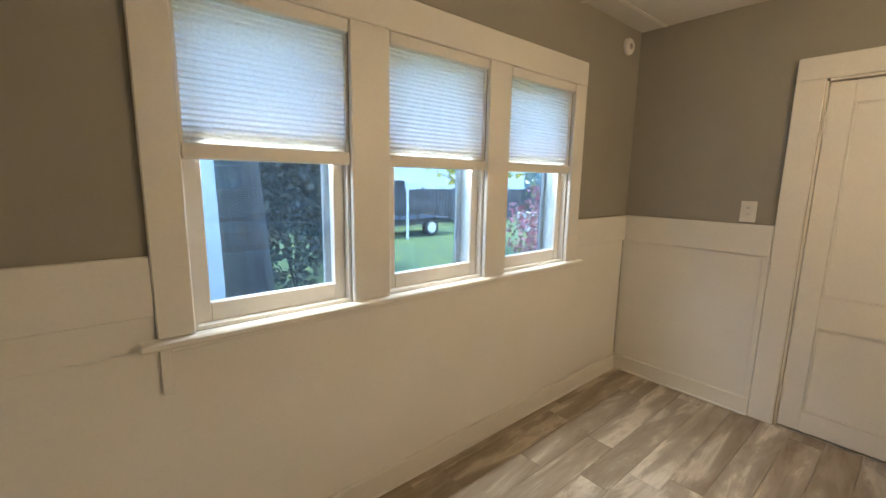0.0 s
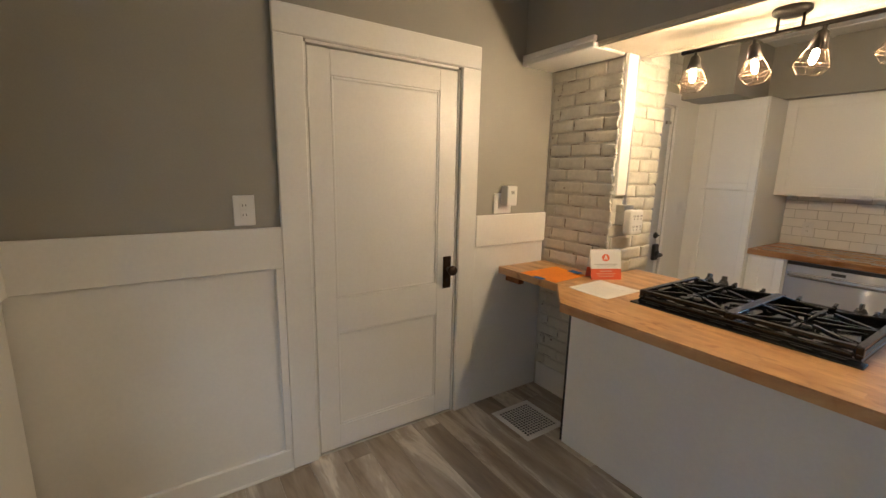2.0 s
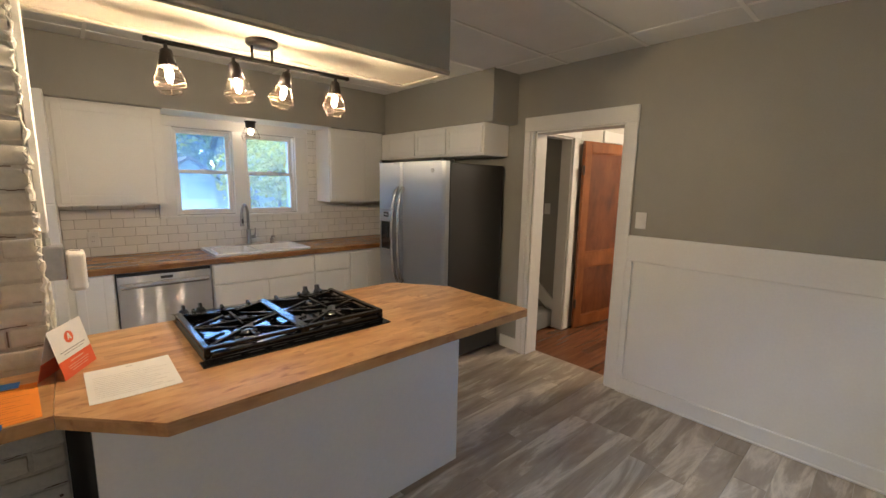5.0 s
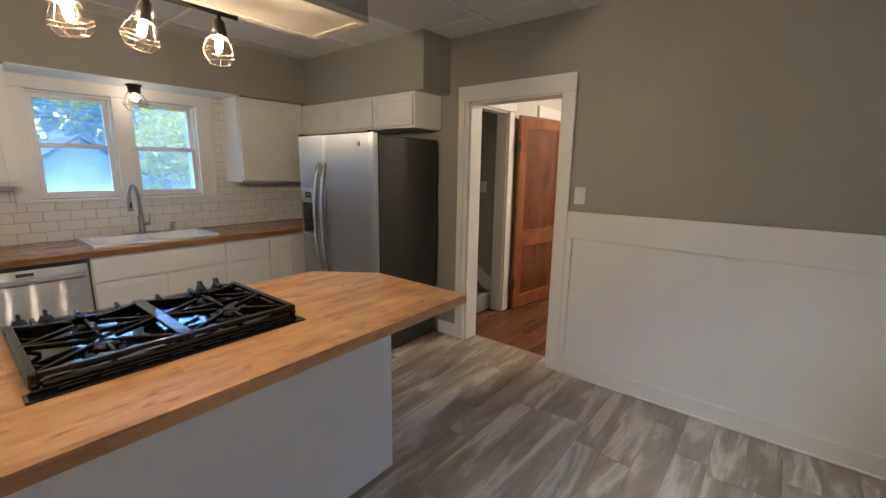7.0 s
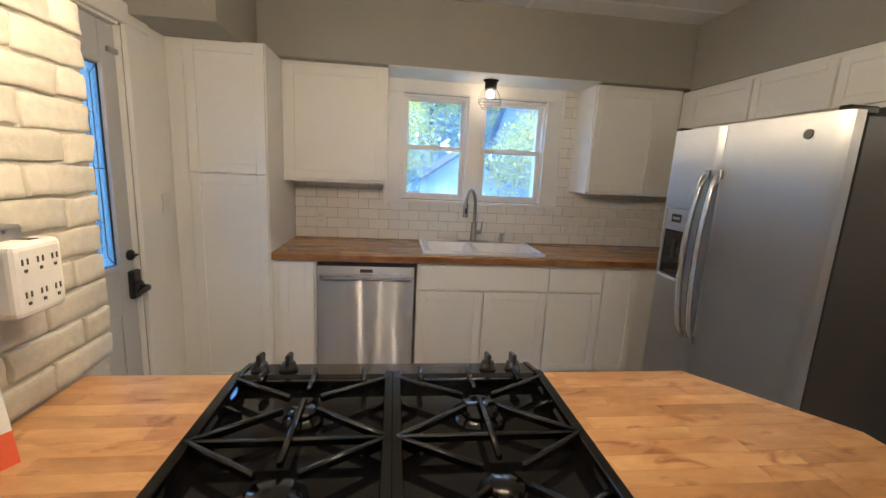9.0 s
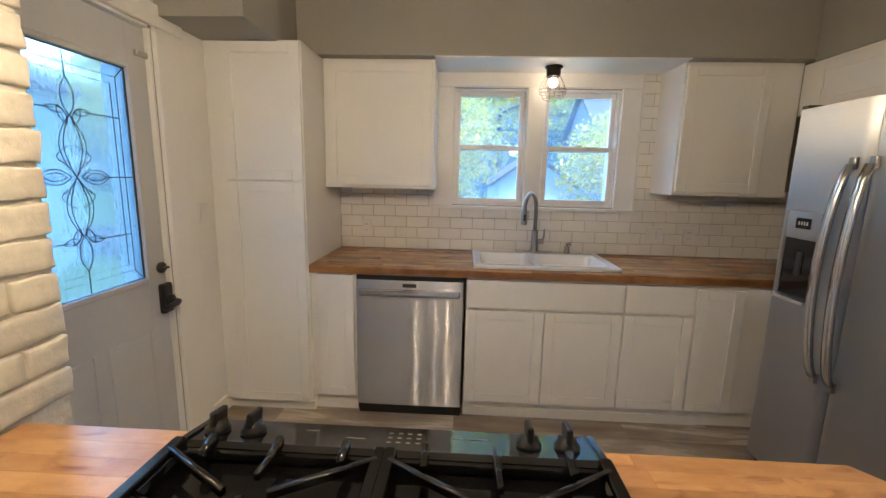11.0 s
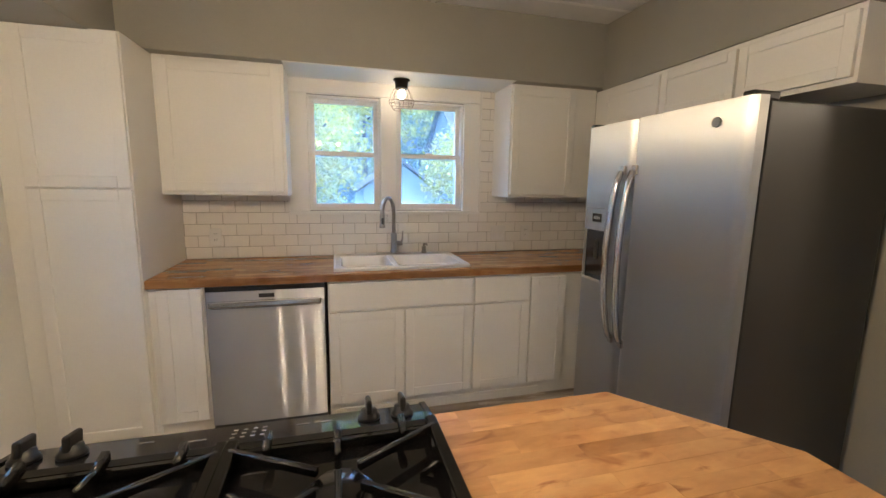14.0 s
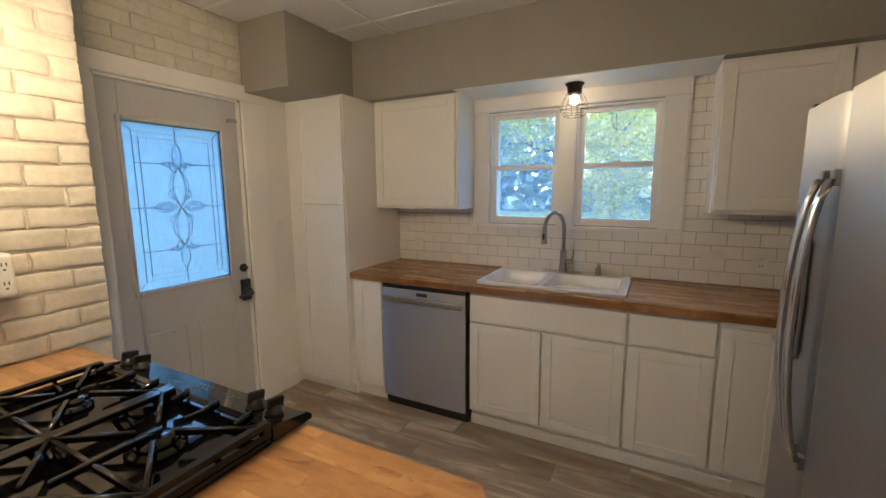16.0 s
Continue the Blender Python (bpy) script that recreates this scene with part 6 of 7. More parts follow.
wood_door()
# unseen dome, added to give the hall its warm light
hall_fill = thing("hall_fill_light", (-1.5, 0.35, 2.52), "unseen dome light added to brighten the hall", "ceiling light")
part("base", lathe([(0.15, 2.5195), (0.15, 2.50), (0, 2.50)], (-1.5, 0.35, 0), 28), NICKEL, hall_fill)
part("dome", lathe([(0.14, 2.4995), (0.135, 2.47), (0.10, 2.44), (0.05, 2.425), (0, 2.42)], (-1.5, 0.35, 0), 28), glowing("hall_fill_glow", (1.0, 0.82, 0.62), 14.0), hall_fill, "glowing dome of the added hall light", True)

# ---- outdoors ----
GZ = -0.7
GRASS = surface("lawn_with_fallen_leaves", (0.15, 0.20, 0.055), (0.095, 0.145, 0.045), 0.95, grain=9, stain=0.35, bump=0.8, depth=0.03, spread=0.45)
setting("ground", box(-250, 250, -250, 250, GZ - 0.3, GZ), GRASS, "green lawn strewn with fallen yellow leaves", "ground")
ASPHALT = surface("grey_asphalt", (0.075, 0.075, 0.078), rough=0.9, grain=40, stain=0.5, bump=0.4, spread=0.25)
setting("road", box(-120, 120, -15.0, -9.5, GZ, GZ + 0.02), ASPHALT, "grey asphalt drive behind the house", "road")
SIDING = surface("pale_vinyl_siding", (0.60, 0.61, 0.60), rough=0.6, grain=30, bump=0.1, spread=0.06)
ROOF = surface("brown_shingle_roof", (0.15, 0.125, 0.11), rough=0.9, grain=20, stain=3, bump=0.6, spread=0.35)
GLASS_DARK = surface("dark_far_glass", (0.03, 0.035, 0.04), rough=0.08, grain=4, bump=0.0)
BARK = surface("rough_bark", (0.13, 0.10, 0.075), (0.06, 0.047, 0.036), 0.95, grain=14, stain=5, bump=1.0, depth=0.03, stretch=(1, 1, 0.25), spread=0.45)


def leaf_material(name, stops):
    m, nt, b = material(name)
    geo = nt.nodes.new("ShaderNodeNewGeometry")
    col = ramp(nt, geo.outputs["Random Per Island"], stops)
    nt.links.new(col, b.inputs["Base Color"])
    b.inputs["Roughness"].default_value = 0.6
    tr, mx = nt.nodes.new("ShaderNodeBsdfTranslucent"), nt.nodes.new("ShaderNodeMixShader")
    nt.links.new(col, tr.inputs[0])
    mx.inputs[0].default_value = 0.35
    nt.links.new(b.outputs[0], mx.inputs[1])
    nt.links.new(tr.outputs[0], mx.inputs[2])
    nt.links.new(mx.outputs[0], nt.nodes["Material Output"].inputs[0])
    return m


YELLOW = leaf_material("yellow_autumn_leaf", [(0.0, (0.34, 0.38, 0.07)), (0.4, (0.66, 0.53, 0.08)), (0.8, (0.84, 0.62, 0.09)), (1.0, (0.52, 0.50, 0.12))])
GREEN = leaf_material("dull_green_leaf", [(0.0, (0.14, 0.20, 0.10)), (0.5, (0.24, 0.31, 0.13)), (1.0, (0.46, 0.48, 0.17))])
REDLEAF = leaf_material("red_pink_leaf", [(0.0, (0.10, 0.14, 0.04)), (0.35, (0.52, 0.12, 0.15)), (0.75, (0.72, 0.26, 0.30)), (1.0, (0.30, 0.26, 0.10))])
HEDGE = leaf_material("dark_brownish_hedge_leaf", [(0.0, (0.045, 0.055, 0.045)), (0.5, (0.08, 0.085, 0.06)), (1.0, (0.16, 0.13, 0.08))])
rng = np.random.default_rng(5)


def leaf_cloud(centre, size, count, leaf, gaps=0.5):
    """Many small leaves scattered through an uneven crown with gaps."""
    pts = []
    c, s = np.array(centre), np.array(size)
    while len(pts) < count:
        p = rng.normal(size=3)
        p *= (rng.random() ** 0.45) / np.linalg.norm(p)
        q = Vector(p * 2.3 + c * 0.37)
        if noise.noise(q) + 0.35 * noise.noise(q * 2.7) > (gaps - 0.6) + 0.35 * (np.linalg.norm(p) - 0.6):
            pts.append(c + p * s)
    pts = np.array(pts)
    n = len(pts)
    u, w = rng.normal(size=(n, 3)), rng.normal(size=(n, 3))
    u /= np.linalg.norm(u, axis=1)[:, None]
    w -= u * np.sum(u * w, axis=1)[:, None]
    w /= np.linalg.norm(w, axis=1)[:, None]
    k = leaf * rng.uniform(0.6, 1.3, (n, 1))
    corners = np.stack([pts - u * k, pts + w * k * 0.6, pts + u * k, pts - w * k * 0.6], 1).reshape(-1, 3)
    faces = np.arange(n * 4).reshape(-1, 4)
    return corners, faces


def tree(x, y, height, crown, mat, label, count=2600, leaf=0.13, trunk=0.16, low=0.35, gaps=0.5, lean=0.0):
    ob = thing("tree", (x, y, GZ), label, "tree")
    top = GZ + height
    pts, n = [], 7
    for i in range(n):
        k = i / (n - 1)
        pts.append((x + lean * k + 0.12 * math.sin(3 * k + x), y + 0.1 * math.sin(4 * k + y), GZ - 0.05 + (height * 0.8) * k))
    bm = tube(pts, [trunk * (1.25 if i == 0 else 1 - 0.75 * i / (n - 1)) for i in range(n)], sides=12)
    part("trunk", bm, BARK, ob, "rough grey-brown trunk", True)
    for i in range(6):
        a = i * 2.4 + x
        s = Vector(pts[3 + i % 3])
        e = s + Vector((math.cos(a) * crown[0] * 0.75, math.sin(a) * crown[1] * 0.75, crown[2] * (0.25 + 0.12 * (i % 3))))
        m = (s + e) / 2 + Vector((0, 0, -0.06 * crown[2]))
        part("limb", tube([s, m, e], [trunk * 0.4, trunk * 0.24, trunk * 0.06], sides=6), BARK, ob, "", True)
    co, fs = leaf_cloud((x + lean, y, GZ + height * low + (height - height * low) / 2 + 0.3), crown, count, leaf, gaps)
    me = bpy.data.meshes.new("crown")
    me.from_pydata((co - np.array((x, y, GZ))).tolist(), [], fs.tolist())
    me.materials.append(mat)
    cr = new("crown", me)
    cr.parent = ob
    tagged(cr, "", "", "", "stuff")
    return ob


def house(name, x0, x1, y0, y1, eave, ridge, label, along="x", boards=True, windows=(), door=None, wall_mat=None):
    """A plain gabled building with siding boards, roof, windows and a wide door."""
    ob = thing(name, ((x0 + x1) / 2, (y0 + y1) / 2, GZ), label, "house")
    wm = wall_mat or SIDING
    part("wall", box(x0, x1, y0, y1, GZ - 0.02, eave), wm, ob)
    bm = bmesh.new()
    if along == "x":
        ym = (y0 + y1) / 2
        o = 0.3
        prof = [(y0 - o, eave - 0.12), (ym, ridge), (y1 + o, eave - 0.12), (y1 + o, eave - 0.02), (ym, ridge + 0.12), (y0 - o, eave - 0.02)]
        a = [bm.verts.new((x0 - o, y, z)) for y, z in prof]
        b = [bm.verts.new((x1 + o, y, z)) for y, z in prof]
        gab = [[(x, y0, eave), (x, y1, eave), (x, ym, ridge - 0.02)] for x in (x0, x1)]
    else:
        xm = (x0 + x1) / 2
        o = 0.3
        prof = [(x0 - o, eave - 0.12), (xm, ridge), (x1 + o, eave - 0.12), (x1 + o, eave - 0.02), (xm, ridge + 0.12), (x0 - o, eave - 0.02)]
        a = [bm.verts.new((x, y0 - o, z)) for x, z in prof]
        b = [bm.verts.new((x, y1 + o, z)) for x, z in prof]
        gab = [[(x0, y, eave), (x1, y, eave), (xm, y, ridge - 0.02)] for y in (y0, y1)]
    bm.faces.new(a)
    bm.faces.new(b[::-1])
    for i in range(6):
        bm.faces.new((a[i], a[(i + 1) % 6], b[(i + 1) % 6], b[i]))
    part("roof", bm, ROOF, ob, "dark shingle roof")
    for g in gab:
        bm = bmesh.new()
        f = bm.faces.new([bm.verts.new(p) for p in g])
        ext = bmesh.ops.extrude_face_region(bm, geom=[f])
        d = Vector((0.05, 0, 0)) if along == "x" else Vector((0, 0.05, 0))
        for v in ext["geom"]:
            if isinstance(v, bmesh.types.BMVert):
                v.co += d * (1 if (v.co.x if along == "x" else v.co.y) < ((x0 + x1) / 2 if along == "x" else (y0 + y1) / 2) else -1)
        part("gable", bm, wm, ob)
    if boards:
        bm = bmesh.new()
        z = GZ
        while z < eave:
            box(x0 - 0.012, x1 + 0.012, y0 - 0.012, y1 + 0.012, z, min(z + 0.105, eave), bm=bm)
            z += 0.115
        sb = part("siding_boards", bm, wm, ob)
        tagged(sb, "", "", "", "stuff")
    for side, u0, u1, z0, z1 in windows:
        d = {"n": y1 + 0.013, "s": y0 - 0.013}.get(side)
        if side in "ns":
            s = 1 if side == "n" else -1
            fr = part("window", boxes([(u0, u1, d, d + s * 0.04, z0, z0 + 0.07), (u0, u1, d, d + s * 0.04, z1 - 0.07, z1), (u0, u0 + 0.07, d, d + s * 0.04, z0 + 0.07, z1 - 0.07), (u1 - 0.07, u1, d, d + s * 0.04, z0 + 0.07, z1 - 0.07)]), WHITE, ob)
            part("pane", box(u0 + 0.07, u1 - 0.07, d, d + s * 0.01, z0 + 0.07, z1 - 0.07), GLASS_DARK, fr)
        else:
            d = x0 - 0.013 if side == "w" else x1 + 0.013
            s = -1 if side == "w" else 1
            fr = part("window", boxes([(d, d + s * 0.04, u0, u1, z0, z0 + 0.07), (d, d + s * 0.04, u0, u1, z1 - 0.07, z1), (d, d + s * 0.04, u0, u0 + 0.07, z0 + 0.07, z1 - 0.07), (d, d + s * 0.04, u1 - 0.07, u1, z0 + 0.07, z1 - 0.07)]), WHITE, ob)
            part("pane", box(d, d + s * 0.01, u0 + 0.07, u1 - 0.07, z0 + 0.07, z1 - 0.07), GLASS_DARK, fr)
    if door:
        u0, u1, z1 = door
        dr = part("garage_door", box(u0, u1, y1 + 0.013, y1 + 0.03, GZ, z1), WHITE, ob, "white sectional garage door")
        part("door_groove", boxes([(u0 + 0.05, u1 - 0.05, y1 + 0.0305, y1 + 0.034, GZ + 0.15 + i * 0.5, GZ + 0.55 + i * 0.5) for i in range(int((z1 - GZ - 0.1) / 0.5))], 0.004), WHITE, dr)
    return ob


house("neighbour_house", -9.0, 2.15, 6.6, 12.0, 4.6, 7.0, "neighbouring house with pale horizontal siding", windows=[("s", -3.0, -2.0, 0.6, 2.0)])
house("white_outbuilding", 4.0, 26.0, 21.0, 27.0, 2.6, 4.6, "long white outbuilding across the lawn", boards=False, windows=[("s", 8, 9, 0.4, 1.5), ("s", 14, 15, 0.4, 1.5)])
house("white_garage", -2.1, 1.0, -24.0, -18.0, 1.2, 2.35, "small white garage with a low gable roof", along="y", boards=True, door=(-1.5, 0.5, 0.75))
house("dark_house", -12.0, -4.5, -30.0, -22.0, 3.6, 6.5, "dark neighbouring house behind the trees", wall_mat=surface("grey_far_siding", (0.34, 0.37, 0.42), rough=0.7, grain=20), windows=[("n", -6.4, -5.4, 0.8, 2.2), ("n", -9.4, -8.4, 0.8, 2.2)], boards=False)
house("side_house", 9.5, 17.0, -9.0, 1.0, 3.0, 5.2, "pale neighbouring house seen through the outer door", along="y", windows=[("w", 0.0, 0.8, 0.5, 1.9)])

tree(1.60, 4.6, 9.0, (2.6, 2.6, 2.2), YELLOW, "stout bare-trunked tree close to the dining windows", 2200, 0.12, 0.235, 0.55)
tree(9.6, 9.5, 5.0, (2.2, 2.0, 1.6), YELLOW, "yellow-green autumn tree on the lawn", 2400, 0.12, 0.12, 0.3)
tree(-3.2, -15.8, 4.6, (2.3, 1.6, 2.1), YELLOW, "yellow maple beside the white garage", 7500, 0.08, 0.1, 0.02, 0.42)
tree(2.9, -16.5, 6.0, (2.0, 1.6, 2.7), YELLOW, "green and yellow tree beyond the drive", 6500, 0.085, 0.12, 0.03, 0.45)
tree(0.0, -29.0, 12.0, (5.2, 3.0, 4.2), YELLOW, "tall yellow autumn tree behind the garage", 6500, 0.15, 0.25, 0.25, 0.55)
tree(-8.0, -19.0, 8.0, (3.0, 2.0, 2.8), GREEN, "leafy green tree beside the dark house", 5000, 0.11, 0.2, 0.2)
tree(5.8, -22.0, 10.0, (3.6, 2.4, 3.8), YELLOW, "tall thin yellow tree past the drive", 6000, 0.11, 0.2, 0.2)
tree(10.5, -24.0, 10.0, (3.6, 2.4, 3.8), GREEN, "tall green tree past the drive", 6000, 0.11, 0.2, 0.2)
tree(15.5, -21.0, 9.0, (3.6, 2.4, 3.6), YELLOW, "yellow tree at the far lawn edge", 5000, 0.11, 0.2, 0.2)
tree(-5.5, -33.0, 12.0, (5.0, 3.0, 4.5), GREEN, "tall dark green tree in the distance", 6000, 0.16, 0.25, 0.15)

# distance haze is put into these leaf colours as pale blue-grey
HAZE_TINTED_LEAF = leaf_material("haze_tinted_far_leaf", [(0.0, (0.22, 0.29, 0.33)), (0.35, (0.29, 0.36, 0.36)), (0.7, (0.50, 0.50, 0.26)), (1.0, (0.30, 0.38, 0.45))])


def far_woods(name, y, x0, x1, top, label, count, leaf):
    """A long belt of far trees as one mass of leaves with an uneven upper edge."""
    pts = []
    while len(pts) < count:
        x, k = rng.uniform(x0, x1), rng.random()
        edge = top * (0.62 + 0.38 * (0.5 + 0.5 * noise.noise(Vector((x * 0.12, y, 3.0)))) + 0.2 * noise.noise(Vector((x * 0.5, y, 9.0))))
        z = k * edge
        if noise.noise(Vector((x * 0.4, z * 0.4, y))) > -0.55:
            pts.append((x, y + rng.uniform(-3, 3), GZ + z))
    pts = np.array(pts)
    n = len(pts)
    u, w = rng.normal(size=(n, 3)), rng.normal(size=(n, 3))
    u /= np.linalg.norm(u, axis=1)[:, None]
    w -= u * np.sum(u * w, axis=1)[:, None]
    w /= np.linalg.norm(w, axis=1)[:, None]
    k = leaf * rng.uniform(0.5, 1.3, (n, 1))
    me = bpy.data.meshes.new(name)
    me.from_pydata(np.stack([pts - u * k, pts + w * k * 0.7, pts + u * k, pts - w * k * 0.7], 1).reshape(-1, 3).tolist(), [], np.arange(n * 4).reshape(-1, 4).tolist())
    me.materials.append(HAZE_TINTED_LEAF)
    tagged(new(name, me), label, "woods", "", "stuff")


far_woods("far_woods", -42.0, -60, 70, 15.0, "belt of autumn woods in the distance, haze tinted into its leaves", 17000, 0.7)
far_woods("far_woods", 38.0, -20, 80, 9.0, "belt of autumn woods beyond the lawn, haze tinted into its leaves", 6000, 0.7)


def shrub(x, y, size, mat, label, count, leaf):
    ob = thing("shrub", (x, y, GZ), label, "shrub")
    for i in range(5):
        a = i * 1.26
        part("stem", tube([(x, y, GZ - 0.02), (x + 0.3 * size[0] * math.cos(a), y + 0.3 * size[1] * math.sin(a), GZ + size[2]), (x + 0.6 * size[0] * math.cos(a), y + 0.6 * size[1] * math.sin(a), GZ + 1.7 * size[2])], [0.02, 0.014, 0.004], sides=5), BARK, ob)
    co, fs = leaf_cloud((x, y, GZ + size[2] * 1.02), size, count, leaf, 0.35)
    me = bpy.data.meshes.new("foliage")
    me.from_pydata((co - np.array((x, y, GZ))).tolist(), [], fs.tolist())
    me.materials.append(mat)
    fo = new("foliage", me)
    fo.parent = ob
    tagged(fo, "", "", "", "stuff")


shrub(9.2, 6.2, (1.5, 1.4, 1.1), REDLEAF, "red and pink autumn shrub on the lawn", 2600, 0.07)
shrub(6.7, 4.4, (1.0, 0.9, 0.55), GREEN, "low green shrub near the window", 1600, 0.06)
shrub(3.5, 8.2, (1.7, 0.9, 2.3), HEDGE, "dark overgrown evergreen hedge", 7000, 0.075)
shrub(5.2, 9.6, (1.3, 0.8, 1.3), HEDGE, "dark overgrown evergreen hedge", 2200, 0.08)

# fallen leaves as one scatter
n = 9000
half = np.arange(n) < 5200
p = np.stack([np.where(half, rng.uniform(1.5, 18.0, n), rng.uniform(-6.0, 22.0, n)), np.where(half, rng.uniform(3.0, 17.0, n), rng.uniform(-34.0, -15.5, n)), np.full(n, GZ + 0.012)], 1)
ang, k = rng.uniform(0, 6.28, n), rng.uniform(0.02, 0.045, n)
dx = np.stack([np.cos(ang) * k, np.sin(ang) * k, rng.uniform(-0.01, 0.012, n)], 1)
dy = np.stack([-np.sin(ang) * k * 0.7, np.cos(ang) * k * 0.7, rng.uniform(-0.01, 0.012, n)], 1)
me = bpy.data.meshes.new("fallen_leaves")
me.from_pydata(np.stack([p - dx, p + dy, p + dx, p - dy], 1).reshape(-1, 3).tolist(), [], np.arange(n * 4).reshape(-1, 4).tolist())
me.materials.append(YELLOW)
tagged(new("fallen_leaves", me), "scattered yellow leaves lying on the lawn", "leaves", "", "stuff")


def trailer():
    x, y = 10.55, 14.2
    ob = thing("utility_trailer", (x, y, GZ), "dark flatbed utility trailer parked on the lawn edge", "trailer")
    part("deck", box(x - 3.0, x + 1.4, y - 0.9, y + 0.9, GZ + 0.55, GZ + 0.68, 0.01), BLACK, ob)
    for i in range(6):
        px = x - 2.9 + i * 0.84
        part("side_post", box(px - 0.03, px + 0.03, y - 0.93, y - 0.905, GZ + 0.6, GZ + 1.05), BLACK, ob)
    part("side_rail", box(x - 3.0, x + 1.4, y - 0.955, y - 0.931, GZ + 0.95, GZ + 1.05), BLACK, ob)
    part("drawbar", tube([(x + 1.4, y - 0.4, GZ + 0.5), (x + 2.6, y, GZ + 0.45)], 0.04), BLACK, ob)
    part("jack", rod((x + 2.5, y, GZ), (x + 2.5, y, GZ + 0.6), 0.03), NICKEL, ob)
    for wx in (x + 0.25,):
        wh = part("wheel", rod((wx, y - 1.0, GZ + 0.33), (wx, y - 0.8, GZ + 0.33), 0.33, sides=28), BLACK, ob, "black tyre")
        part("rim", rod((wx, y - 1.012, GZ + 0.33), (wx, y - 0.99, GZ + 0.33), 0.21, sides=24), WHITE, wh, "white rim")
        part("fender", box(wx - 0.38, wx + 0.38, y - 1.02, y - 0.92, GZ + 0.68, GZ + 0.72, 0.01), BLACK, ob)


trailer()
for px, py in ((9.42, 12.9), (11.2, 11.6)):
    cp = thing("clothes_pole", (px, py, GZ), "white painted steel clothesline pole", "pole", "clothesline poles")
    part("post", rod((px, py, GZ), (px, py, GZ + 2.1), 0.05), WHITE, cp)
    part("crossbar", rod((px - 0.3, py - 0.5, GZ + 2.02), (px + 0.3, py + 0.5, GZ + 2.02), 0.035), WHITE, cp)
cl = thing("clothesline", (10.3, 12.2, GZ + 2.02), "thin white clothesline between two poles", "clothesline")
for s in (-1, 1):
    part("line", tube([(9.42 + s * 0.25, 12.9 + s * 0.4, GZ + 2.05), (10.3 + s * 0.25, 12.25 + s * 0.4, GZ + 1.97), (11.2 + s * 0.25, 11.6 + s * 0.4, GZ + 2.05)], 0.008), WHITE, cl)
FENCE = surface("weathered_dark_board", (0.085, 0.075, 0.068), (0.05, 0.046, 0.044), 0.9, grain=14, stain=2, bump=0.5, depth=0.004, spread=0.3, vary=0.2)
fence = thing("fence", (15.0, 16.6, GZ), "weathered dark board fence behind the trailer", "fence")
for i in range(12):
    part("post", box(4.95 + i * 2.0, 5.05 + i * 2.0, 16.63, 16.73, GZ, GZ + 1.8, 0.008), FENCE, fence)
for zr in (0.35, 1.4):
    part("rail", box(5.06, 26.9, 16.605, 16.629, GZ + zr, GZ + zr + 0.09), FENCE, fence)
plank_me = None
for i in range(109):
    if plank_me is None:
        first_board = part("board", box(5.0, 5.185, 16.58, 16.604, GZ + 0.03, GZ + 1.72, 0.004), FENCE, fence)
        plank_me = first_board.data
    else:
        bd = new("board", plank_me)
        bd.parent = fence
        bd.location = (i * 0.2, 0, random.uniform(-0.02, 0.02))
tub = thing("red_tub", (16.9, 11.6, GZ), "red plastic tub with a dark lid on the lawn", "tub")
RED_PLASTIC = surface("red_plastic", (0.50, 0.05, 0.04), rough=0.4, grain=60, bump=0.05, spread=0.08)
part("body", lathe([(0, GZ + 0.001), (0.30, GZ + 0.001), (0.36, GZ + 0.55), (0.33, GZ + 0.55), (0, GZ + 0.52)], (16.9, 11.6, 0), 20), RED_PLASTIC, tub, "", True)
part("lid", lathe([(0.38, GZ + 0.551), (0.38, GZ + 0.59), (0.2, GZ + 0.64), (0, GZ + 0.65)], (16.9, 11.6, 0), 20), BLACK, tub, "dark lid", True)
bin_ob = thing("storage_bin", (15.6, 12.3, GZ), "white plastic bin on the lawn", "bin")
part("body", box(15.2, 16.0, 12.0, 12.6, GZ, GZ + 0.75, 0.04, seg=2), PLASTIC, bin_ob)
part("lid", box(15.17, 16.03, 11.97, 12.63, GZ + 0.7505, GZ + 0.8, 0.02), PLASTIC, bin_ob)
for dz in (0.0, 0.35):
    wire = thing("power_line", (0, -17.2, 3.2 + dz), "dark overhead power line between far poles", "cable", "overhead lines")
    part("wire", tube([(-30 + i * 5, -17.2 + dz, 3.4 + dz - 0.5 * (1 - ((i - 6) / 6) ** 2)) for i in range(13)], 0.012, sides=5), BLACK, wire)
for px in (-30, 30):
    up = thing("utility_pole", (px, -17.0, GZ), "tall weathered wooden utility pole", "pole", "utility poles")
    part("post", rod((px, -17.0, GZ - 0.02), (px, -17.0, 5.0), 0.14, r2=0.1), BARK, up)
    part("crossarm", box(px - 0.06, px + 0.06, -18.0, -16.0, 3.2, 3.32), BARK, up)

# ---- chimney ----
CX, CY0, CY1 = 3.272, -0.985, -0.562
chimney = thing("chimney", (3.52, -0.78, 0), "white painted old brick chimney between kitchen and dining area", "chimney")
part("mortar_core", boxes([(CX, EX - 0.001, CY0, CY1, 0.0, BZ - 0.031), (CX, EX - 0.001, CY0, BY0 - 0.005, BZ - 0.0305, CZ)]), MORTAR, chimney, "painted mortar joints")
part("plaster_base", box(CX, EX - 0.026, CY1 + 0.0005, CY1 + 0.012, 0, 0.17, 0.003), WHITE, chimney, "smooth white base")


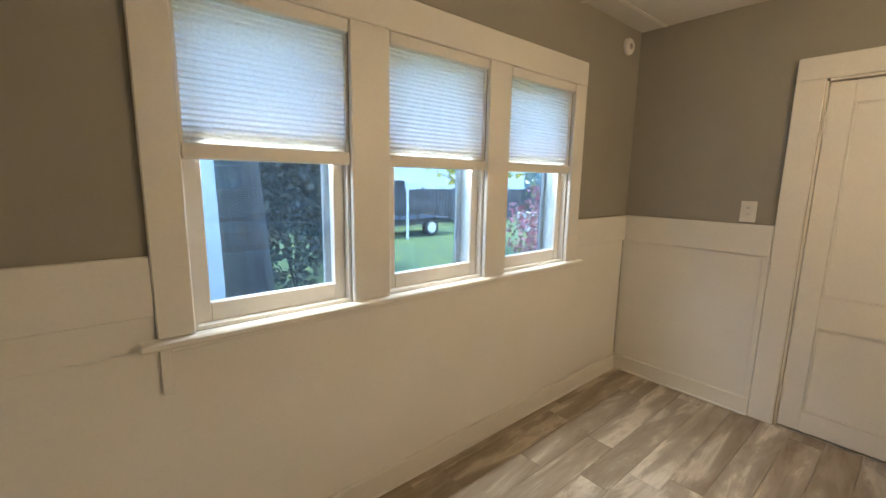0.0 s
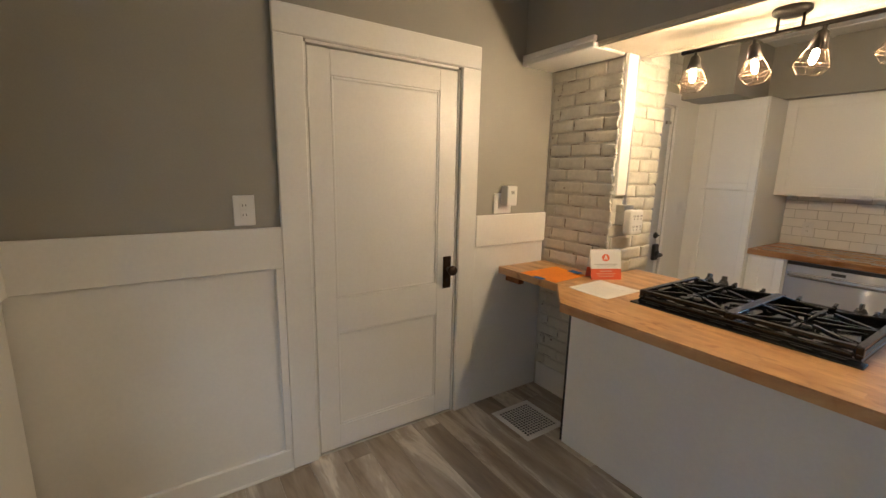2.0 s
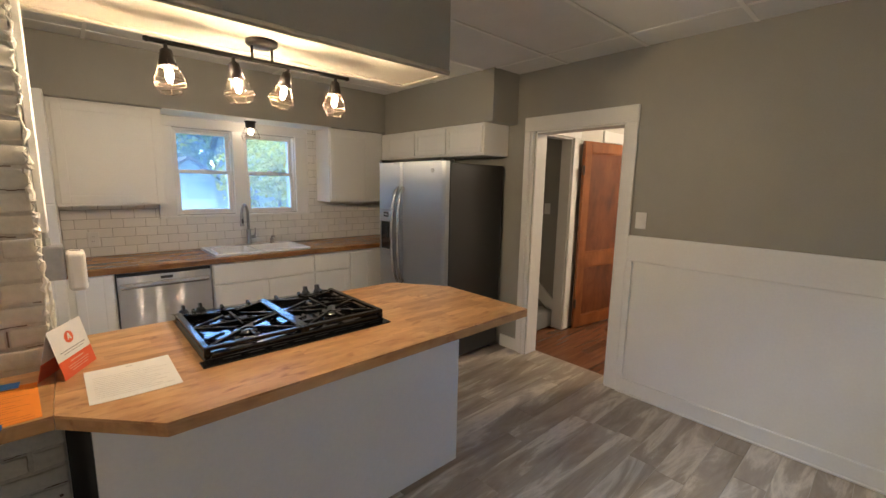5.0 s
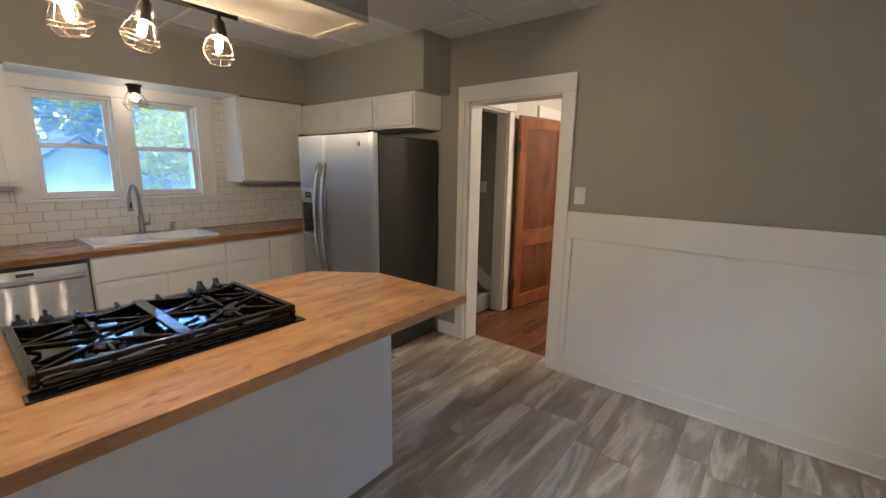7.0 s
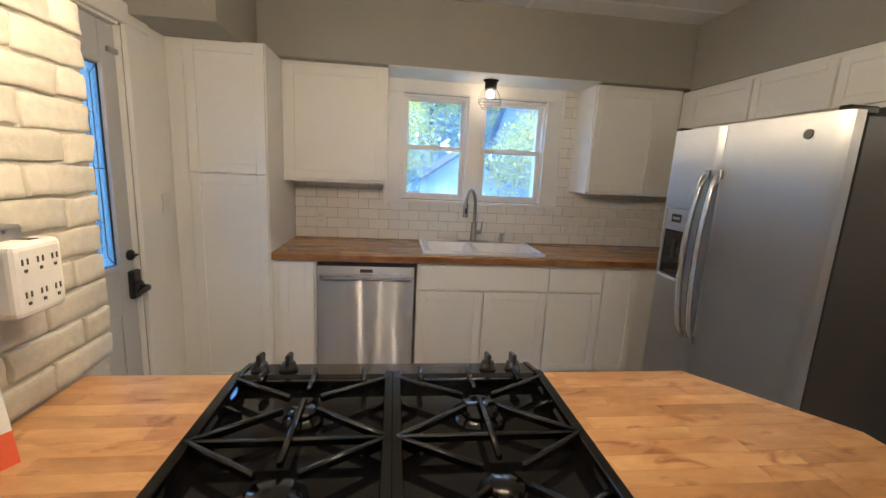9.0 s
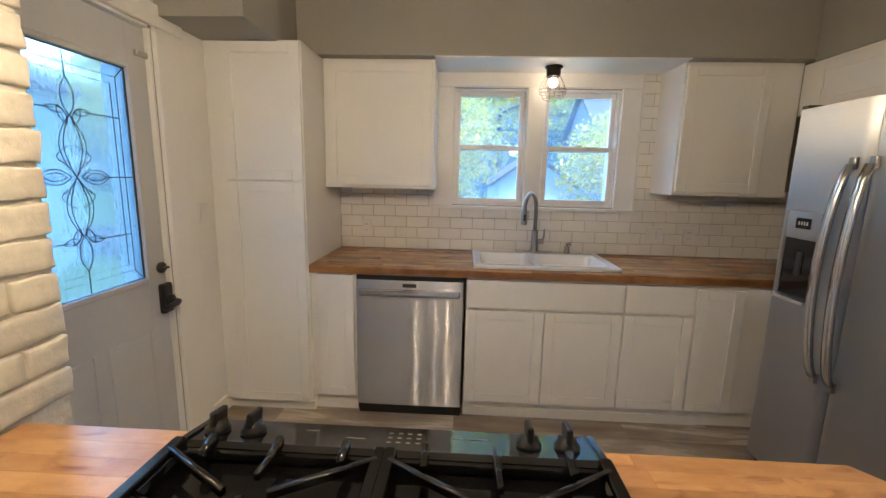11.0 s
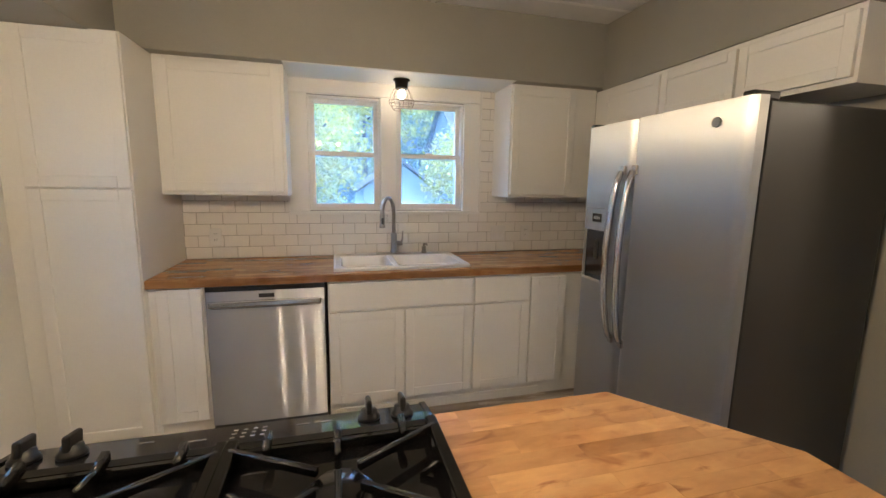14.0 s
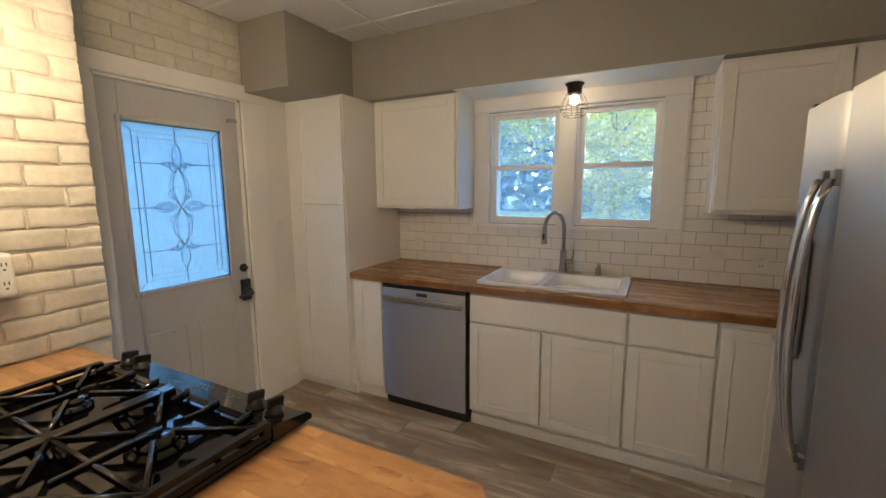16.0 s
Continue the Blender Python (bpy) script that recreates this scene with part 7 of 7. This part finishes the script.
def rough_brick(name, parent, origin, along, out, ln, ht, depth, mat, wear=1.0):
    """One hand-made brick: a face of uneven relief with worn edges. along and out are unit vectors, z is up."""
    o, al, ou = Vector(origin), Vector(along), Vector(out)
    nu, nv = max(5, int(ln / 0.025)), 6
    proud = depth * random.uniform(0.7, 1.25)
    seed = Vector((random.uniform(0, 50), random.uniform(0, 50), 0))
    skew, tip = random.uniform(-0.003, 0.003) * wear, random.uniform(-0.002, 0.002) * wear
    verts, faces = [], []
    for j in range(nv + 1):
        for i in range(nu + 1):
            u = 0.0 if i == 0 else 1.0 if i == nu else (0.004 + (ln - 0.008) * (i - 1) / (nu - 2)) / ln
            v = 0.0 if j == 0 else 1.0 if j == nv else (0.004 + (ht - 0.008) * (j - 1) / (nv - 2)) / ht
            edge = 0.0
            if i in (0, nu):
                edge += 0.5
            if j in (0, nv):
                edge += 0.5
            q = Vector((u * ln * 22, v * ht * 22, 0)) + seed
            nz = noise.noise(q) * 0.0028 * wear + noise.noise(q * 2.6) * 0.0012 * wear
            du = noise.noise(q + Vector((9, 3, 0))) * 0.0035 * wear
            dv = noise.noise(q + Vector((2, 17, 0))) * 0.0035 * wear
            verts.append(o + al * (u * ln + du) + Vector((0, 0, v * ht + dv + skew * u)) + ou * (proud + nz + tip * v - edge * 0.0055 * min(1, depth / 0.01)))
    w = nu + 1
    for j in range(nv):
        for i in range(nu):
            faces.append((j * w + i, j * w + i + 1, (j + 1) * w + i + 1, (j + 1) * w + i))
    rim = list(range(nu)) + [j * w + nu for j in range(nv)] + [nv * w + i for i in range(nu, 0, -1)] + [j * w for j in range(nv, 0, -1)]
    base = len(verts)
    for k in rim:
        verts.append(verts[k] - ou * (ou.dot(verts[k] - o) + 0.004))
    for a in range(len(rim)):
        b = (a + 1) % len(rim)
        faces.append((rim[a], base + a, base + b, rim[b]))
    org = ORG[parent.name]
    me = bpy.data.meshes.new(name)
    me.from_pydata([tuple(v - org) for v in verts], [], faces)
    bm = bmesh.new()
    bm.from_mesh(me)
    bmesh.ops.recalc_face_normals(bm, faces=bm.faces)
    bm.to_mesh(me)
    bm.free()
    me.materials.append(mat)
    # thick paint rounds the edges over
    for p in me.polygons:
        p.use_smooth = True
    ob = new(name, me)
    ob.parent = parent
    return ob


PITCH = 0.0747
JOINTS = bmesh.new()
joint_rng = random.Random(4)


def open_joint(a, b, z, ht):
    """Short dark slots where the mortar under or beside a brick has fallen out."""
    if joint_rng.random() < 0.6:
        u = a + (b - a) * joint_rng.uniform(0.0, 0.5)
        v = min(b, u + (b - a) * joint_rng.uniform(0.2, 0.7))
        n = max(2, int((v - u) / 0.02))
        for i in range(n):
            p, q = u + (v - u) * i / n, u + (v - u) * (i + 1) / n
            m, t = z - 0.006 + joint_rng.uniform(-0.0015, 0.0015), joint_rng.uniform(0.0008, 0.0024)
            box(p, q, CY1 - 0.001, CY1 + 0.0012, m - t, m + t, bm=JOINTS)
    if joint_rng.random() < 0.55:
        t, lo = joint_rng.uniform(0.001, 0.0025), joint_rng.uniform(0.0, 0.4)
        box(b + 0.006 - t, b + 0.006 + t, CY1 - 0.001, CY1 + 0.0012, z + ht * lo, z + ht * joint_rng.uniform(0.6, 1.0), bm=JOINTS)
    if joint_rng.random() < 0.12:
        p, q = joint_rng.uniform(a + 0.02, b - 0.01), z + ht * joint_rng.uniform(0.3, 0.8)
        bmesh.ops.create_icosphere(JOINTS, subdivisions=1, radius=joint_rng.uniform(0.004, 0.0075), matrix=Matrix.Translation((p, CY1 + 0.005, q)))


rowsn = int((BZ - 0.031 - 0.17) / PITCH)
random.seed(11)
for r in range(rowsn + 1):
    z = 0.175 + r * PITCH
    ht = min(PITCH - 0.014, BZ - 0.034 - z)
    if ht < 0.02:
        continue
    x = CX - 0.004 - (0.11 if r % 2 else 0.0)
    while x < EX - 0.03:
        ln = random.uniform(0.188, 0.212)
        a, b = max(x, CX - 0.004), min(x + ln, EX - 0.028)
        if b - a > 0.03 and not (PZ - 0.045 < z + ht and z < PZ + 0.002):
            rough_brick("brick", chimney, (a, CY1, z), (1, 0, 0), (0, 1, 0), b - a, ht, 0.0065, BRICK, 1.25)
            open_joint(a, b, z, ht)
        x += ln + 0.012
for r in range(int((CZ - PZ) / PITCH)):
    z = PZ + 0.006 + r * PITCH
    ht = PITCH - random.uniform(0.006, 0.012)
    lo = CY0 - 0.004
    hi = CY1 + 0.003 if z + ht < BZ - 0.034 else BY0 - 0.008
    y = lo - (0.10 if r % 2 else 0.0) - random.uniform(0, 0.02)
    while y < hi:
        ln = random.uniform(0.188, 0.212)
        a, b = max(y, lo), min(y + ln, hi)
        if b - a > 0.03:
            rough_brick("brick", chimney, (CX, a, z + random.uniform(-0.002, 0.002)), (0, 1, 0), (-1, 0, 0), b - a, ht, 0.011, BRICK, 1.7)
        y += ln + 0.008
tagged(part("open_joints", JOINTS, surface("bare_brown_joint", (0.20, 0.145, 0.105), rough=0.95, grain=80), chimney, "dark gaps in the mortar"), "", "", "", "stuff")
# rough mortar squeezed out along the corner
bead_rng = random.Random(9)
bead, rad, z = [], [], PZ + 0.004
while z < BZ - 0.035:
    bead.append((CX - 0.006 + bead_rng.uniform(-0.007, 0.006), CY1 + 0.006 + bead_rng.uniform(-0.006, 0.008), z))
    rad.append(bead_rng.choice((0.002, 0.003, 0.004, 0.006, 0.011)))
    z += bead_rng.uniform(0.005, 0.02)
part("mortar_bead", tube(bead, rad, sides=7), CREAM_WHITE, chimney, "lumpy white mortar along the corner")
# painted bricks above the outer door
brick_head = setting("brick_head", boxes([(EX - 0.004, EX - 0.0005, -2.058, CY0 - 0.001, 2.1475, CZ)]), MORTAR, "white painted brickwork above the outer door", "wall")
for r in range(5):
    z = 2.15 + r * PITCH
    ht = min(PITCH - 0.007, CZ - 0.003 - z)
    y = -2.058 - (0.10 if r % 2 else 0.0)
    while y < CY0 - 0.03:
        ln = random.uniform(0.19, 0.21)
        a, b = max(y, -2.056), min(y + ln, CY0 - 0.003)
        if b - a > 0.03:
            rough_brick("brick", brick_head, (EX - 0.004, a, z), (0, 1, 0), (-1, 0, 0), b - a, ht, 0.005, BRICK, 0.8)
        y += ln + 0.006
setting("chimney_board", box(CX - 0.034, CX - 0.012, -0.645, -0.558, 1.372, BZ - 0.0195, 0.003), WHITE, "white board boxed onto the chimney corner", "trim")
GALV = surface("galvanised_steel", (0.55, 0.55, 0.54), rough=0.35, metal=0.9, grain=40, bump=0.1, spread=0.15)
conduit = thing("conduit_box", (CX - 0.03, -0.655, 1.27), "galvanised conduit and outlet box on the chimney", "electrical box")
part("conduit", rod((CX - 0.022, -0.662, 1.32), (CX - 0.022, -0.662, BZ - 0.0195), 0.0085, sides=12), GALV, conduit)
part("conduit_nut", rod((CX - 0.022, -0.662, 1.317), (CX - 0.022, -0.662, 1.345), 0.014, sides=6), GALV, conduit)
part("box", box(CX - 0.066, CX - 0.010, -0.69, -0.60, 1.20, 1.317, 0.004), GALV, conduit)
part("screws", boxes([(CX - 0.068, CX - 0.0665, -0.65, -0.643, 1.305, 1.311), (CX - 0.068, CX - 0.0665, -0.65, -0.643, 1.206, 1.212)]), CHROME, conduit)
adapter = thing("outlet_adapter", (CX - 0.09, -0.645, 1.22), "white six-outlet adapter plugged into the metal box", "power adapter")
part("body", box(CX - 0.122, CX - 0.0685, -0.705, -0.59, 1.155, 1.295, 0.014, seg=3), PLASTIC, adapter)
for zz in (1.255, 1.195):
    for i in range(3):
        yy = -0.68 + i * 0.033
        part("socket_slots", boxes([(CX - 0.1235, CX - 0.1222, yy - 0.007, yy - 0.004, zz, zz + 0.011), (CX - 0.1235, CX - 0.1222, yy + 0.004, yy + 0.007, zz, zz + 0.011), (CX - 0.1235, CX - 0.1222, yy - 0.003, yy + 0.003, zz - 0.014, zz - 0.008)]), DARK_PRINT, adapter)
part("top_slot", box(CX - 0.11, CX - 0.08, -0.665, -0.645, 1.2948, 1.2958), DARK_PRINT, adapter)

# ---- pieces: counter staves, floor planks, hall boards, tiles ----
random.seed(21)
staves(counter, OUT, PZ - 0.008, PZ, 0.0445, BUTCHER, (2.14, 2.85, -0.86, -0.27))
staves(ledge, [(3.2635, -0.553), (EX - 0.03, -0.553), (EX - 0.03, -0.155), (3.2635, -0.155)], PZ - 0.008, PZ, 0.0445, BUTCHER)
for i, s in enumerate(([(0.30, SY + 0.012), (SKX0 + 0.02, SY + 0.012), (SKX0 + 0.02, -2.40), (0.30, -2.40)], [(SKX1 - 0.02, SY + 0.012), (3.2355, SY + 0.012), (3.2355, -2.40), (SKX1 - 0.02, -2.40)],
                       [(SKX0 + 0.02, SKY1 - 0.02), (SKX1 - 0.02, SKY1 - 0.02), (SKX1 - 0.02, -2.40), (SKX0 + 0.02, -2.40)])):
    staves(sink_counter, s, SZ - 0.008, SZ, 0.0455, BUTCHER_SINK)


def planks(parent, x0, x1, y0, y1, z0, z1, wide, lo, hi, mat, gap=0.0008, name="plank"):
    y, r = y0, 0
    while y < y1 - 0.01:
        yb = min(y + wide, y1)
        x = x0 - random.uniform(0.0, lo)
        while x < x1:
            ln = random.uniform(lo, hi)
            a, b = max(x, x0), min(x + ln, x1)
            if b - a > 0.02:
                part(name, box(a + gap, b - gap, y + gap, yb - gap, z0, z1, 0.0008), mat, parent)
            x += ln
        y += wide
        r += 1


planks(floor, -0.03, EX + 0.0, SY, NY, -0.0038, 0.0, 0.152, 0.9, 1.22, FLOOR_WOOD)
planks(hall_floor, HW, HX - 0.001, HY - 0.125, 1.3, -0.0155, -0.006, 0.083, 0.7, 1.5, HALL_WOOD, 0.0006, "floorboard")

# subway tiles in running bond on the sink wall
grout = part("grout", boxes([(0.122, 3.236, SY + 0.0005, SY + 0.006, SZ, 1.21), (0.122, 1.2145, SY + 0.0005, SY + 0.006, 1.2105, SOF), (2.5855, 3.236, SY + 0.0005, SY + 0.006, 1.2105, SOF)]), GROUT, wall_south, "tan grout lines")
TLW, TLH, TG = 0.152, 0.0735, 0.003
tile_cache = {}


def tile(a, b, z0, z1):
    key = (round(b - a, 3), round(z1 - z0, 3))
    if key not in tile_cache:
        ob = part("tile", box(0, b - a, 0.0, 0.0055, 0, z1 - z0, 0.0016), TILE, wall_south)
        tile_cache[key] = ob.data
    else:
        ob = new("tile", tile_cache[key])
        ob.parent = wall_south
    ob.location = (a, SY + 0.0062 + random.uniform(0, 0.0005), z0)


z, r = SZ + 0.002, 0
while z < SOF - 0.01:
    zb = min(z + TLH, SOF - 0.001)
    x = 3.234 - (TLW / 2 if r % 2 else 0.0) - 21 * (TLW + TG)
    while x < 3.234:
        a, b = max(x, 0.125), min(x + TLW, 3.234)
        spans = [(a, b)]
        if zb > 1.2055:
            spans = [(a, min(b, 1.2135)), (max(a, 2.5865), b)]
            if z < 1.19:
                u, v = max(a, 1.2145), min(b, 2.5855)
                if v - u > 0.012:
                    tile(u, v, z, 1.2055)
        for u, v in spans:
            if v - u > 0.012 and not (z > 1.36 and (u > 2.70 or v < 1.0)):
                tile(u, v, z, zb)
        x += TLW + TG
    z += TLH + TG
    r += 1
